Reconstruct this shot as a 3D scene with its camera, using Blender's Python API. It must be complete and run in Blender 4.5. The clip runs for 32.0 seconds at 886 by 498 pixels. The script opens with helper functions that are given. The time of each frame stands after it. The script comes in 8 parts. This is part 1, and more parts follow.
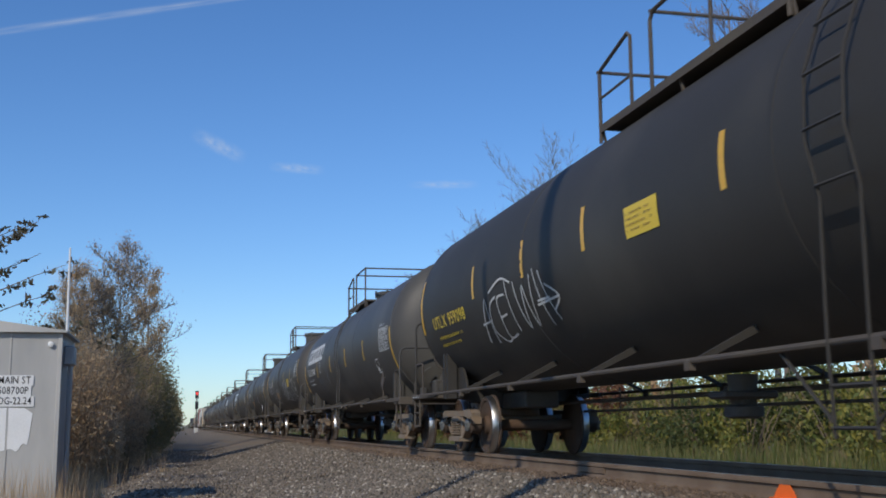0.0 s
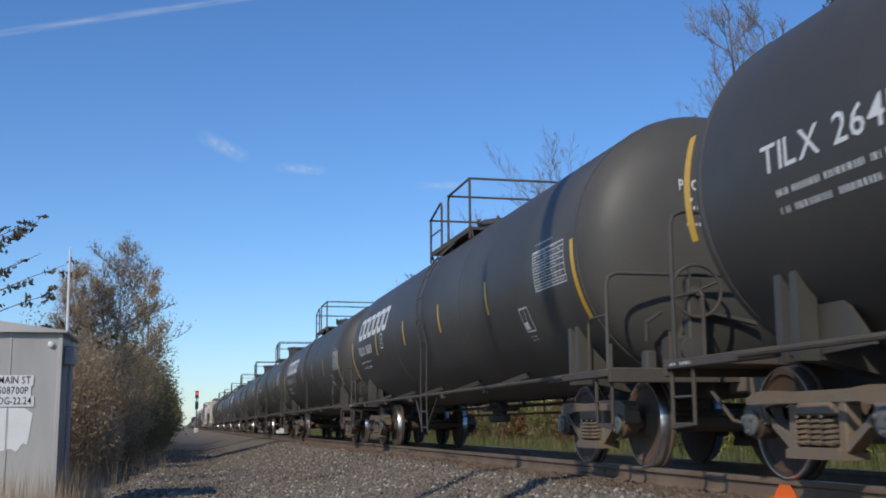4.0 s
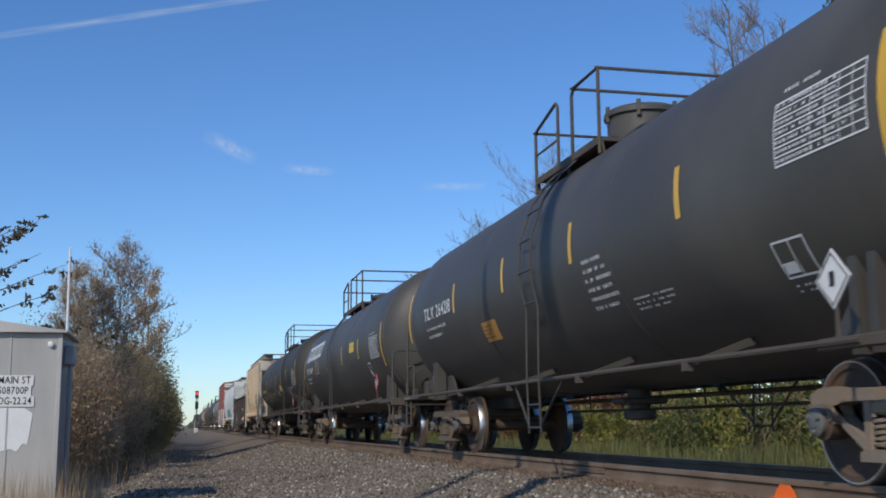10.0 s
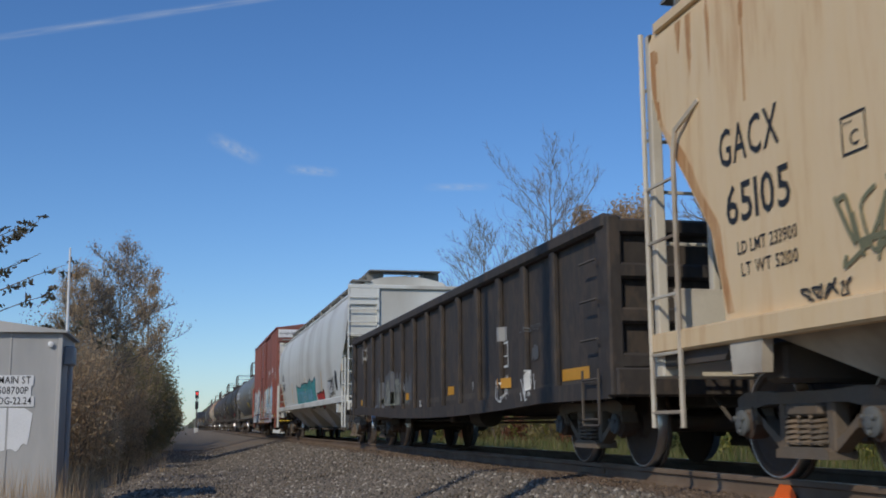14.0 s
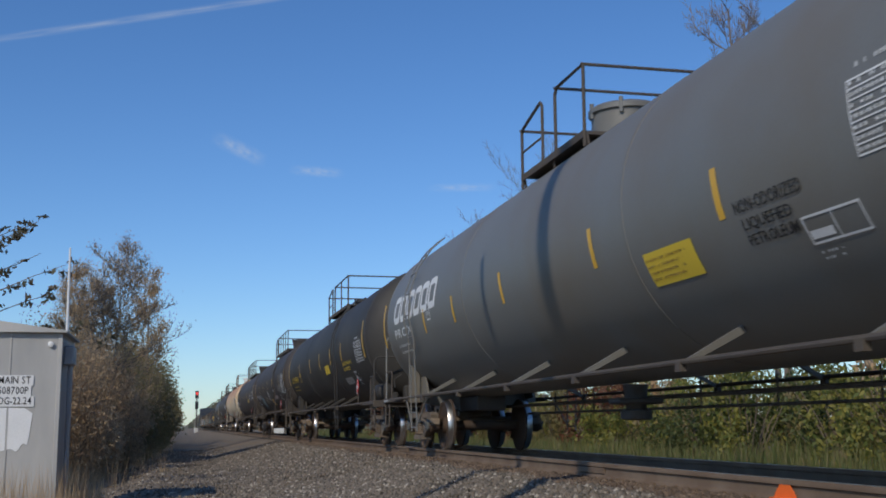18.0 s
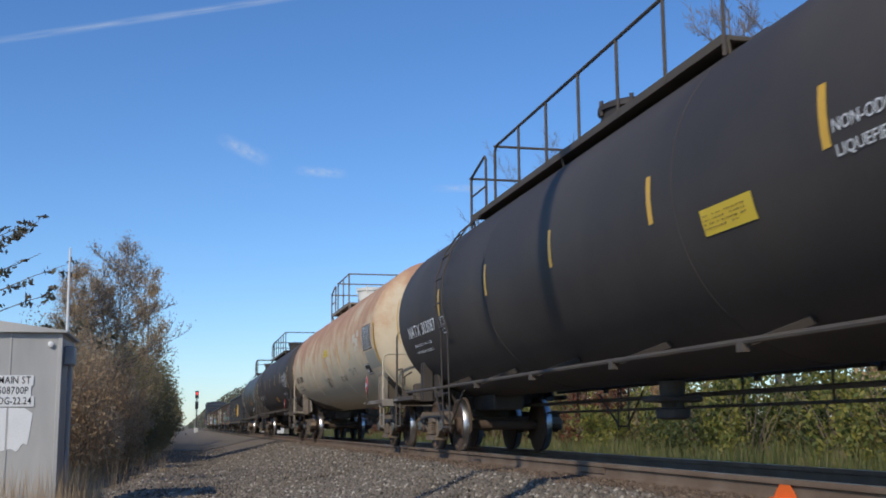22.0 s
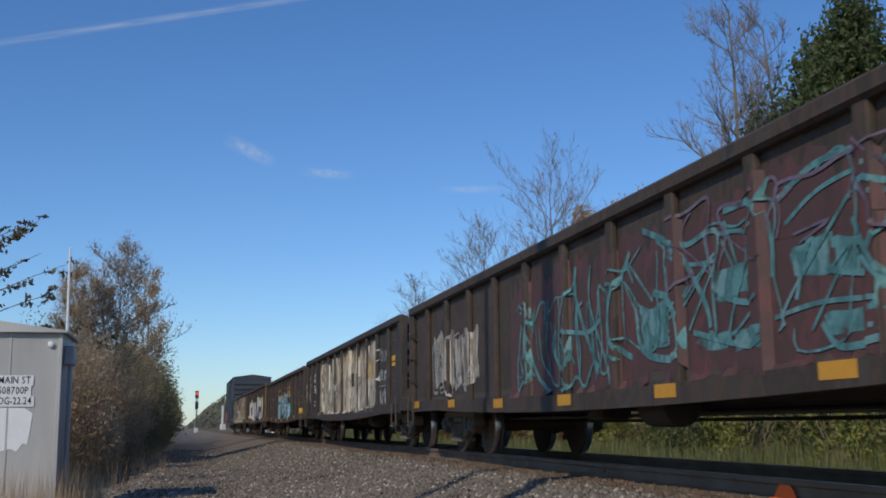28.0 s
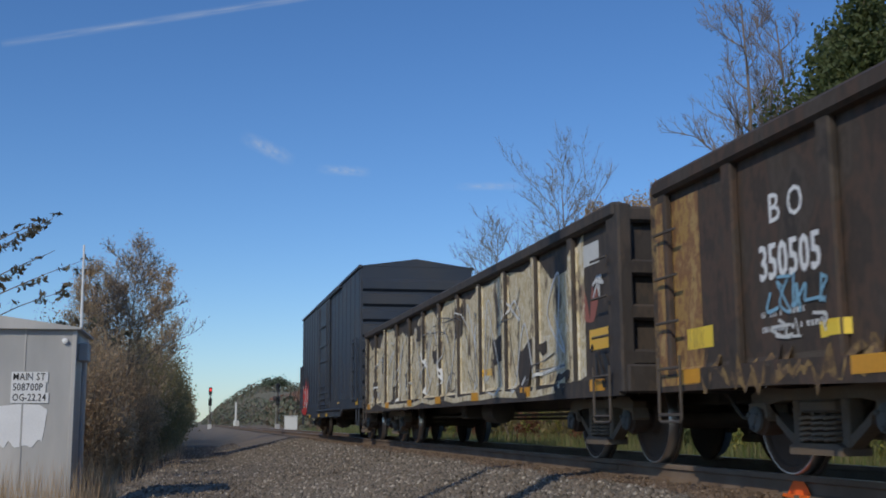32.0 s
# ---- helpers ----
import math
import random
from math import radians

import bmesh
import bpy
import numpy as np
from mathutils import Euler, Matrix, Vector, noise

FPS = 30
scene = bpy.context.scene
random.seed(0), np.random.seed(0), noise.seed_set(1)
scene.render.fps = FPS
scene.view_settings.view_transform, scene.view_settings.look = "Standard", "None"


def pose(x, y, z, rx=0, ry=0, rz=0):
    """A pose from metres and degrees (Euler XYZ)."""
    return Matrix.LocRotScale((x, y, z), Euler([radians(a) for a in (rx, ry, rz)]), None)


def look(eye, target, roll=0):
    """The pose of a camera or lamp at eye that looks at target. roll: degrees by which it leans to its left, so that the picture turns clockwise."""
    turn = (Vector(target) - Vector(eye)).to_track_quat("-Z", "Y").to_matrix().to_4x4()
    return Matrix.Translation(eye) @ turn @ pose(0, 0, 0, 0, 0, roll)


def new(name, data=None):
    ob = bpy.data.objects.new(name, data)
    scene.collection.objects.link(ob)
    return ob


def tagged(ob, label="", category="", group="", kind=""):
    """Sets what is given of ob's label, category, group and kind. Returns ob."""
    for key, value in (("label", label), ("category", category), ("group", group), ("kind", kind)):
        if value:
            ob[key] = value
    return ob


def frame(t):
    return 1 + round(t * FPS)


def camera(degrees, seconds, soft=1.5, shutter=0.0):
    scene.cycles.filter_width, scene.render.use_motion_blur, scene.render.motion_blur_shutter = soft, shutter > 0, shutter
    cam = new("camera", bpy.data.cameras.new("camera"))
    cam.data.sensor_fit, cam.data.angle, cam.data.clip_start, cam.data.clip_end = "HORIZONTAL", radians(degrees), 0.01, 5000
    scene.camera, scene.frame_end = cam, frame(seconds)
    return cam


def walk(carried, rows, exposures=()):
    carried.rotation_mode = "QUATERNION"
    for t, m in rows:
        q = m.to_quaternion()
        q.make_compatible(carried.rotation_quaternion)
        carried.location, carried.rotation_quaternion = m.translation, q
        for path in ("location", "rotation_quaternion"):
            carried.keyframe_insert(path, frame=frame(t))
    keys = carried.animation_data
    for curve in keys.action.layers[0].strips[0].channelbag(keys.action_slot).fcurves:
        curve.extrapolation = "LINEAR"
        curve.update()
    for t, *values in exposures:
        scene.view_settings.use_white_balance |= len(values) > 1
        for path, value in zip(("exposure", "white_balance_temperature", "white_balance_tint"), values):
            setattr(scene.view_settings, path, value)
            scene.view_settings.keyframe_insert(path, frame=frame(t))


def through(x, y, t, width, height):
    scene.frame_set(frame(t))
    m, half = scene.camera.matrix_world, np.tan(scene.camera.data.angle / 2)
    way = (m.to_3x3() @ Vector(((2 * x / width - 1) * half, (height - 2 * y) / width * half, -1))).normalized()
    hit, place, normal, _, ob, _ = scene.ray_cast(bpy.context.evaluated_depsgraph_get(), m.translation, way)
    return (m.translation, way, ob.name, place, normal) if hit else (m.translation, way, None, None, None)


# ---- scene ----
EYE = Vector((-5.615, 0.0, 0.454))


def aim(yaw, pitch, roll=-0.402):
    """Camera pose at EYE; yaw turns right from +Y."""
    a, b = radians(yaw), radians(pitch)
    return look(EYE, EYE + Vector((math.sin(a) * math.cos(b), math.cos(a) * math.cos(b), math.sin(b))), roll)


cam = camera(43.87, 32.0, soft=1.8, shutter=0.07)
YAW, PITCH = 13.276, 9.107
# the stand is still, then pans a little to the left near the end: (seconds, yaw off, pitch off)
PAN = [(0, 0, 0), (28.8, 0, 0), (29.0, 0, -.03), (29.5, -.09, -.045), (30.0, -.29, -.075), (30.5, -.51, -.1),
       (31.0, -.62, -.14), (31.5, -.67, -.18), (32.0, -.66, -.18)]
walk(cam, [(t, aim(YAW + a, PITCH + b)) for t, a, b in PAN], [(0, -.46), (5, -.4), (12.9, -.4), (13.9, -.7), (16.5, -.7), (17.2, -.6), (18.3, -.6), (19.5, -.38), (23, -.37), (24, -.5), (25.5, -.4), (28, -.62), (32, -.7)])

SPEED = 16.072
SUN_TO = Vector((0.64, 0.77, 0)).normalized()
SUN_ELEV = radians(35)

# ---- light ----
world = bpy.data.worlds.new("world")
scene.world = world
world.use_nodes = True
wn = world.node_tree
sky = wn.nodes.new("ShaderNodeTexSky")
sky.sky_type, sky.sun_disc = "NISHITA", False
sky.sun_elevation, sky.sun_rotation = SUN_ELEV, math.atan2(-SUN_TO.x, -SUN_TO.y)
sky.air_density, sky.dust_density, sky.ozone_density = 1.0, 0.2, 4.0
deep = wn.nodes.new("ShaderNodeHueSaturation")
deep.inputs["Saturation"].default_value = 1.12
wn.links.new(sky.outputs[0], deep.inputs["Color"])
cool = wn.nodes.new("ShaderNodeMix")
cool.data_type, cool.blend_type = "RGBA", "MULTIPLY"
cool.inputs[0].default_value, cool.inputs[7].default_value = 1.0, (.86, 1.0, 1.2, 1)
wn.links.new(deep.outputs[0], cool.inputs[6])
wn.links.new(cool.outputs[2], wn.nodes["Background"].inputs[0])
wn.nodes["Background"].inputs[1].default_value = 0.15
sun = new("sun", bpy.data.lights.new("sun", "SUN"))
sun.data.energy, sun.data.angle, sun.data.color = 3.5, radians(0.53), (1.0, 0.91, 0.77)
sun.matrix_world = look((0, 0, 0), SUN_TO * math.cos(SUN_ELEV) - Vector((0, 0, math.sin(SUN_ELEV))))

# ---- materials ----


def mat(name, col, rough=0.6, metal=0.0, var=0.25, scale=3.0, fine=40.0, bump=0.1, dust=None, dust_amt=0.3, stretch=(1, 1, 1), rand=0.0, spec=0.5):
    """Paint, metal or mineral: base colour broken up at two scales, optional dust or rust blotches, fine relief."""
    m = bpy.data.materials.new(name)
    m.use_nodes = True
    nt, n, l = m.node_tree, m.node_tree.nodes, m.node_tree.links
    b = n["Principled BSDF"]
    b.inputs["Roughness"].default_value, b.inputs["Metallic"].default_value = rough, metal
    b.inputs["Specular IOR Level"].default_value = spec
    tc, mp = n.new("ShaderNodeTexCoord"), n.new("ShaderNodeMapping")
    mp.inputs["Scale"].default_value = stretch
    l.new(tc.outputs["Object"], mp.inputs[0])
    big, small = n.new("ShaderNodeTexNoise"), n.new("ShaderNodeTexNoise")
    big.inputs["Scale"].default_value, small.inputs["Scale"].default_value = scale, fine
    big.inputs["Detail"].default_value = 6
    info = n.new("ShaderNodeObjectInfo")
    off = n.new("ShaderNodeVectorMath")
    off.operation = "ADD"
    sc = n.new("ShaderNodeVectorMath")
    sc.operation = "SCALE"
    cx = n.new("ShaderNodeCombineXYZ")
    for i in range(3):
        l.new(info.outputs["Random"], cx.inputs[i])
    sc.inputs["Scale"].default_value = 37.0
    l.new(cx.outputs[0], sc.inputs[0])
    l.new(mp.outputs[0], off.inputs[0])
    l.new(sc.outputs[0], off.inputs[1])
    l.new(off.outputs[0], big.inputs[0])
    l.new(off.outputs[0], small.inputs[0])
    dark = n.new("ShaderNodeMix")
    dark.data_type = "RGBA"
    dark.inputs[6].default_value = (*[c * (1 - var) for c in col], 1)
    dark.inputs[7].default_value = (*[min(1, c * (1 + var)) for c in col], 1)
    mix = n.new("ShaderNodeMath")
    mix.operation = "MULTIPLY_ADD"
    l.new(small.outputs[0], mix.inputs[0])
    mix.inputs[1].default_value = 0.45
    half = n.new("ShaderNodeMath")
    half.operation = "MULTIPLY"
    half.inputs[1].default_value = 0.6
    l.new(big.outputs[0], half.inputs[0])
    l.new(half.outputs[0], mix.inputs[2])
    l.new(mix.outputs[0], dark.inputs[0])
    out = dark.outputs[2]
    if dust:
        d, r = n.new("ShaderNodeMix"), n.new("ShaderNodeValToRGB")
        d.data_type = "RGBA"
        third = n.new("ShaderNodeTexNoise")
        third.inputs["Scale"].default_value, third.inputs["Detail"].default_value = scale * 0.7, 8
        l.new(off.outputs[0], third.inputs[0])
        r.color_ramp.elements[0].position, r.color_ramp.elements[1].position = 0.62 - dust_amt * 0.5, 0.8 - dust_amt * 0.3
        l.new(third.outputs[0], r.inputs[0])
        l.new(r.outputs[0], d.inputs[0])
        l.new(out, d.inputs[6])
        d.inputs[7].default_value = (*dust, 1)
        out = d.outputs[2]
    if rand:
        h = n.new("ShaderNodeHueSaturation")
        ml = n.new("ShaderNodeMath")
        ml.operation = "MULTIPLY_ADD"
        ml.inputs[1].default_value, ml.inputs[2].default_value = 2 * rand, 1 - rand
        l.new(info.outputs["Random"], ml.inputs[0])
        l.new(ml.outputs[0], h.inputs["Value"])
        l.new(out, h.inputs["Color"])
        out = h.outputs[0]
    l.new(out, b.inputs["Base Color"])
    if bump:
        bp = n.new("ShaderNodeBump")
        bp.inputs["Strength"].default_value, bp.inputs["Distance"].default_value = bump, 0.02
        l.new(mix.outputs[0], bp.inputs["Height"])
        l.new(bp.outputs[0], b.inputs["Normal"])
    return m


def foliage(name, cols, through=0.35):
    """Leaves: colours vary from leaf to leaf, some light passes through."""
    m = bpy.data.materials.new(name)
    m.use_nodes = True
    n, l = m.node_tree.nodes, m.node_tree.links
    b = n["Principled BSDF"]
    b.inputs["Roughness"].default_value = 0.6
    g, r = n.new("ShaderNodeNewGeometry"), n.new("ShaderNodeValToRGB")
    l.new(g.outputs["Random Per Island"], r.inputs[0])
    e = r.color_ramp.elements
    while len(e) < len(cols):
        e.new(0.5)
    for i, c in enumerate(cols):
        e[i].position, e[i].color = i / max(1, len(cols) - 1), (*c, 1)
    l.new(r.outputs[0], b.inputs["Base Color"])
    tr, mx = n.new("ShaderNodeBsdfTranslucent"), n.new("ShaderNodeMixShader")
    l.new(r.outputs[0], tr.inputs[0])
    mx.inputs[0].default_value = through
    l.new(b.outputs[0], mx.inputs[1])
    l.new(tr.outputs[0], mx.inputs[2])
    l.new(mx.outputs[0], n["Material Output"].inputs[0])
    return m


def blend_paint(name, cols, scale=1.2, stretch=(1, 1, .4), rough=.6, sharp=.5, rise=0.0, mid=2.4):
    """Layers of weathered paint that shade into one another in patches and runs."""
    m = bpy.data.materials.new(name)
    m.use_nodes = True
    n, l = m.node_tree.nodes, m.node_tree.links
    b = n["Principled BSDF"]
    b.inputs["Roughness"].default_value = rough
    tc, mp, nz, r = n.new("ShaderNodeTexCoord"), n.new("ShaderNodeMapping"), n.new("ShaderNodeTexNoise"), n.new("ShaderNodeValToRGB")
    mp.inputs["Scale"].default_value = stretch
    nz.inputs["Scale"].default_value, nz.inputs["Detail"].default_value, nz.inputs["Roughness"].default_value = scale, 7, .62
    l.new(tc.outputs["Object"], mp.inputs[0])
    l.new(mp.outputs[0], nz.inputs[0])
    out = nz.outputs[0]
    if rise:
        sep, ma = n.new("ShaderNodeSeparateXYZ"), n.new("ShaderNodeMath")
        l.new(tc.outputs["Object"], sep.inputs[0])
        ma.operation = "MULTIPLY_ADD"
        ma.inputs[1].default_value = rise
        l.new(sep.outputs[2], ma.inputs[0])
        low = n.new("ShaderNodeMath")
        low.operation = "SUBTRACT"
        low.inputs[1].default_value = rise * mid
        l.new(out, low.inputs[0])
        l.new(low.outputs[0], ma.inputs[2])
        out = ma.outputs[0]
    l.new(out, r.inputs[0])
    e = r.color_ramp.elements
    k = len(cols)
    while len(e) < 2 * k:
        e.new(.5)
    for i, c in enumerate(cols):
        lo, w = .3 + .4 * i / k, .4 / k
        e[2 * i].position, e[2 * i].color = lo + w * .5 * (1 - sharp), (*c, 1)
        e[2 * i + 1].position, e[2 * i + 1].color = lo + w * (.5 + .5 * sharp), (*c, 1)
    l.new(r.outputs[0], b.inputs["Base Color"])
    bp = n.new("ShaderNodeBump")
    bp.inputs["Strength"].default_value, bp.inputs["Distance"].default_value = .08, .01
    l.new(nz.outputs[0], bp.inputs["Height"])
    l.new(bp.outputs[0], b.inputs["Normal"])
    return m


def glow(name, col, power):
    m = bpy.data.materials.new(name)
    m.use_nodes = True
    b = m.node_tree.nodes["Principled BSDF"]
    b.inputs["Base Color"].default_value = (*col, 1)
    b.inputs["Emission Color"].default_value, b.inputs["Emission Strength"].default_value = (*col, 1), power
    return m


M_BLACK = mat("black_tank_paint", (.07, .065, .058), .5, var=.25, scale=.7, dust=(.106, .098, .083), dust_amt=.3, bump=.03, spec=.35)
M_DARKTANK = mat("dull_black_tank_paint", (.046, .042, .037), .6, var=.25, scale=.7, dust=(.072, .065, .054), dust_amt=.3, bump=.03, spec=.3)
M_BROWNBLACK = mat("faded_black_paint", (.05, .041, .036), .65, var=.3, scale=.7, dust=(.076, .062, .049), dust_amt=.35, bump=.03)
M_GREY = mat("grey_tank_paint", (.178, .178, .165), .5, var=.15, scale=.6, dust=(.17, .145, .11), dust_amt=.3, bump=.03)
M_BEIGE = blend_paint("rust_stained_beige_paint", [(.58, .5, .36), (.64, .53, .37), (.66, .54, .37), (.64, .5, .33), (.6, .42, .26), (.55, .34, .2), (.5, .29, .165), (.46, .25, .15)], 1.1, (.6, .55, .6), .72, .0, .2, 2.6)
M_FRAME = mat("grimy_black_steel", (.082, .067, .055), .8, var=.45, scale=2.5, dust=(.105, .085, .06), dust_amt=.35, bump=.2)
M_TRUCK = mat("dusty_truck_steel", (.172, .137, .102), .85, var=.45, scale=5, dust=(.2, .14, .088), dust_amt=.4, bump=.3, rand=.3)
M_WHEEL = mat("rusty_wheel_steel", (.085, .057, .04), .85, var=.4, scale=3, dust=(.12, .065, .035), dust_amt=.25, bump=.15, rand=.4)
M_TREAD = mat("polished_tread", (.62, .6, .58), .32, metal=1, var=.15, bump=.02)
M_YELLOW = mat("yellow_reflector", (.75, .43, .04), .4, var=.15, scale=2, bump=0)
M_LEMON = mat("yellow_sign", (.8, .57, .05), .5, var=.12, scale=2, bump=0)
M_WHITE = mat("white_lettering", (.75, .75, .73), .55, var=.2, scale=2, bump=0)
M_GRAFW = mat("white_spray_paint", (.6, .6, .57), .6, var=.35, scale=1.5, bump=0)
M_BLACKP = mat("black_stencil_paint", (.02, .02, .02), .6, var=.3, bump=0)
M_RED = mat("red_placard", (.55, .04, .035), .5, var=.15, bump=0)
M_RAIL = mat("rusty_rail", (.15, .1, .064), .85, var=.3, scale=3, dust=(.2, .145, .1), dust_amt=.4, bump=.15)
M_RAILTOP = mat("rail_head", (.4, .37, .34), .35, metal=.8, var=.25, bump=.02)
M_TIE = mat("creosoted_tie", (.09, .075, .06), .9, var=.35, scale=3, fine=25, bump=.4, stretch=(6, 1, 6), rand=.3)
M_ALU = mat("weathered_aluminium", (.51, .49, .45), .5, metal=.0, var=.16, scale=1.2, fine=12, dust=(.33, .325, .31), dust_amt=.4, bump=.03, stretch=(1, 1, .3))
M_BARK = mat("grey_bark", (.19, .155, .125), .9, var=.35, scale=6, bump=.4)
M_CREAM = blend_paint("rust_streaked_cream_paint", [(.4, .18, .07), (.68, .42, .2), (.8, .56, .3), (.84, .62, .36), (.83, .6, .33), (.74, .48, .24), (.46, .22, .09)], 1.25, (1, 1, .16), .55, .1)
# dirt colours darkened to carry the shade under a tank as well
M_DIRT_SHADE = blend_paint("dirt_and_belly_shade", [(.07, .055, .042), (.11, .085, .062), (.06, .048, .038), (.16, .12, .085), (.08, .062, .048)], 1.6, (1, 1, .8), .85, .0)
M_STREAK = blend_paint("rust_runs", [(.74, .5, .27), (.62, .36, .16), (.5, .24, .09), (.6, .34, .15), (.76, .53, .3)], 5, (1, 1, .12), .7, .0)
M_GALV = mat("weathered_galvanised_steel", (.26, .25, .22), .6, metal=.3, var=.25, scale=3, bump=.1)
M_CREAMEND = mat("pale_end_paint", (.62, .56, .45), .6, var=.15, scale=1, dust=(.25, .18, .12), dust_amt=.25, bump=.05)
M_WHITEH = mat("pale_grey_hopper_paint", (.7, .7, .64), .5, var=.1, scale=.8, dust=(.48, .455, .39), dust_amt=.3, bump=.03, stretch=(1, 1, .25))
M_BOXRED = mat("oxide_red_paint", (.31, .105, .075), .65, var=.14, scale=.8, dust=(.2, .085, .065), dust_amt=.35, bump=.05, stretch=(1, 1, .3))
M_BOXBLUE = mat("dark_blue_paint", (.035, .045, .062), .55, var=.25, scale=.8, dust=(.06, .06, .06), dust_amt=.3, bump=.05)
M_GONDARK = blend_paint("dark_gondola_paint", [(.034, .028, .024), (.052, .043, .036), (.042, .034, .029), (.072, .054, .04), (.046, .039, .033), (.063, .051, .042)], 2.2, (1, 1, .4), .75, .15)
M_GONBLUE = mat("blue_black_gondola_paint", (.03, .034, .04), .6, var=.3, scale=1, dust=(.06, .06, .06), dust_amt=.3, bump=.1, stretch=(1, 1, .4))
M_GONBROWN = blend_paint("brown_gondola_paint", [(.034, .027, .021), (.058, .043, .032), (.047, .035, .027), (.082, .052, .036), (.056, .043, .033), (.074, .058, .045), (.04, .032, .026)], 2.2, (1, 1, .5), .8, .15)
M_RUSTY = blend_paint("rusted_yellow_paint", [(.07, .045, .03), (.2, .1, .04), (.36, .22, .07), (.22, .11, .05), (.4, .26, .1), (.1, .06, .04)], 3, (1, 1, .7), .75, .2)
M_RUSTBROWN = blend_paint("rusted_brown_steel", [(.05, .036, .026), (.12, .075, .038), (.22, .14, .055), (.09, .058, .036), (.26, .17, .065), (.07, .048, .032)], 3, (1, 1, .7), .8, .2)

# ---- mesh helpers ----


class Shape:
    """Collects vertices and faces of one mesh."""

    def __init__(self):
        self.v, self.f = [], []

    def add(self, v, f):
        n = len(self.v)
        self.v += [tuple(p) for p in v]
        self.f += [tuple(i + n for i in q) for q in f]
        return self

    def box(self, x0, x1, y0, y1, z0, z1, c=0.0):
        """A box, its edges chamfered by c."""
        x0, x1, y0, y1, z0, z1 = min(x0, x1), max(x0, x1), min(y0, y1), max(y0, y1), min(z0, z1), max(z0, z1)
        if c <= 0:
            v = [(x, y, z) for x in (x0, x1) for y in (y0, y1) for z in (z0, z1)]
            return self.add(v, [(0, 1, 3, 2), (4, 6, 7, 5), (0, 4, 5, 1), (2, 3, 7, 6), (0, 2, 6, 4), (1, 5, 7, 3)])
        c = min(c, (x1 - x0) * .45, (y1 - y0) * .45, (z1 - z0) * .45)
        ring = lambda z, i: [(x0 + i, y0 + c + i, z), (x0 + c + i, y0 + i, z), (x1 - c - i, y0 + i, z), (x1 - i, y0 + c + i, z),
                             (x1 - i, y1 - c - i, z), (x1 - c - i, y1 - i, z), (x0 + c + i, y1 - i, z), (x0 + i, y1 - c - i, z)]
        rings = [ring(z0, c), ring(z0 + c, 0), ring(z1 - c, 0), ring(z1, c)]
        return self.loft(rings)

    def loft(self, rings, caps=True, closed=True):
        n = len(rings[0])
        v = [p for r in rings for p in r]
        m = n if closed else n - 1
        f = [(i * n + j, i * n + (j + 1) % n, (i + 1) * n + (j + 1) % n, (i + 1) * n + j) for i in range(len(rings) - 1) for j in range(m)]
        if caps and closed:
            f += [tuple(range(n - 1, -1, -1)), tuple((len(rings) - 1) * n + j for j in range(n))]
        return self.add(v, f)

    def tube(self, pts, r, n=8, r1=None):
        """A round bar through points, tapering from r to r1."""
        pts = [Vector(p) for p in pts]
        r1 = r if r1 is None else r1
        rings, up = [], None
        for i, p in enumerate(pts):
            d = (pts[min(i + 1, len(pts) - 1)] - pts[max(i - 1, 0)]).normalized()
            if up is None:
                up = d.orthogonal().normalized()
            up = (up - d * up.dot(d)).normalized()
            s = d.cross(up)
            q = r + (r1 - r) * i / max(1, len(pts) - 1)
            rings.append([p + (up * math.cos(a) + s * math.sin(a)) * q for a in (2 * math.pi * k / n for k in range(n))])
        return self.loft(rings)

    def turn(self, prof, n=24, axis="x", at=(0, 0, 0)):
        """Turned body: prof is (along, radius) pairs, closed with caps."""
        rings = []
        for a, r in prof:
            ring = []
            for k in range(n):
                c, s = r * math.cos(2 * math.pi * k / n), r * math.sin(2 * math.pi * k / n)
                p = {"x": (a, c, s), "y": (c, a, s), "z": (c, s, a)}[axis]
                ring.append((p[0] + at[0], p[1] + at[1], p[2] + at[2]))
            rings.append(ring)
        return self.loft(rings)

    def plate(self, poly, x0, x1, plane="x"):
        """A flat plate: polygon of (y, z) drawn out from x0 to x1 (or (x, z) along y)."""
        if plane == "x":
            return self.loft([[(x0, a, b) for a, b in poly], [(x1, a, b) for a, b in poly]])
        if plane == "y":
            return self.loft([[(a, x0, b) for a, b in poly], [(a, x1, b) for a, b in poly]])
        return self.loft([[(a, b, x0) for a, b in poly], [(a, b, x1) for a, b in poly]])

    def merge(self, other, m=None):
        return self.add([m @ Vector(p) for p in other.v] if m else other.v, other.f)


def mesh_of(name, shape, material, smooth=35):
    me = bpy.data.meshes.new(name)
    me.from_pydata(shape.v, [], shape.f)
    if smooth:
        me.polygons.foreach_set("use_smooth", [True] * len(me.polygons))
        me.set_sharp_from_angle(angle=radians(smooth))
    me.materials.append(material)
    return me


def part(name, shape, material, parent=None, label="", at=None):
    """Links a shape (or a shared mesh) as one object under a thing or a part."""
    me = shape if isinstance(shape, bpy.types.Mesh) else mesh_of(name, shape, material)
    ob = new(name, me)
    ob.parent = parent
    if at:
        ob.location = at
    return tagged(ob, label)


def thing(name, label, category, group="", at=(0, 0, 0)):
    ob = new(name)
    ob.location = at
    return tagged(ob, label, category, group)


def setting(name, shape, material, label):
    return tagged(part(name, shape, material), label, "", "", "structure")


# ---- lettering ----
GLYPH = {}


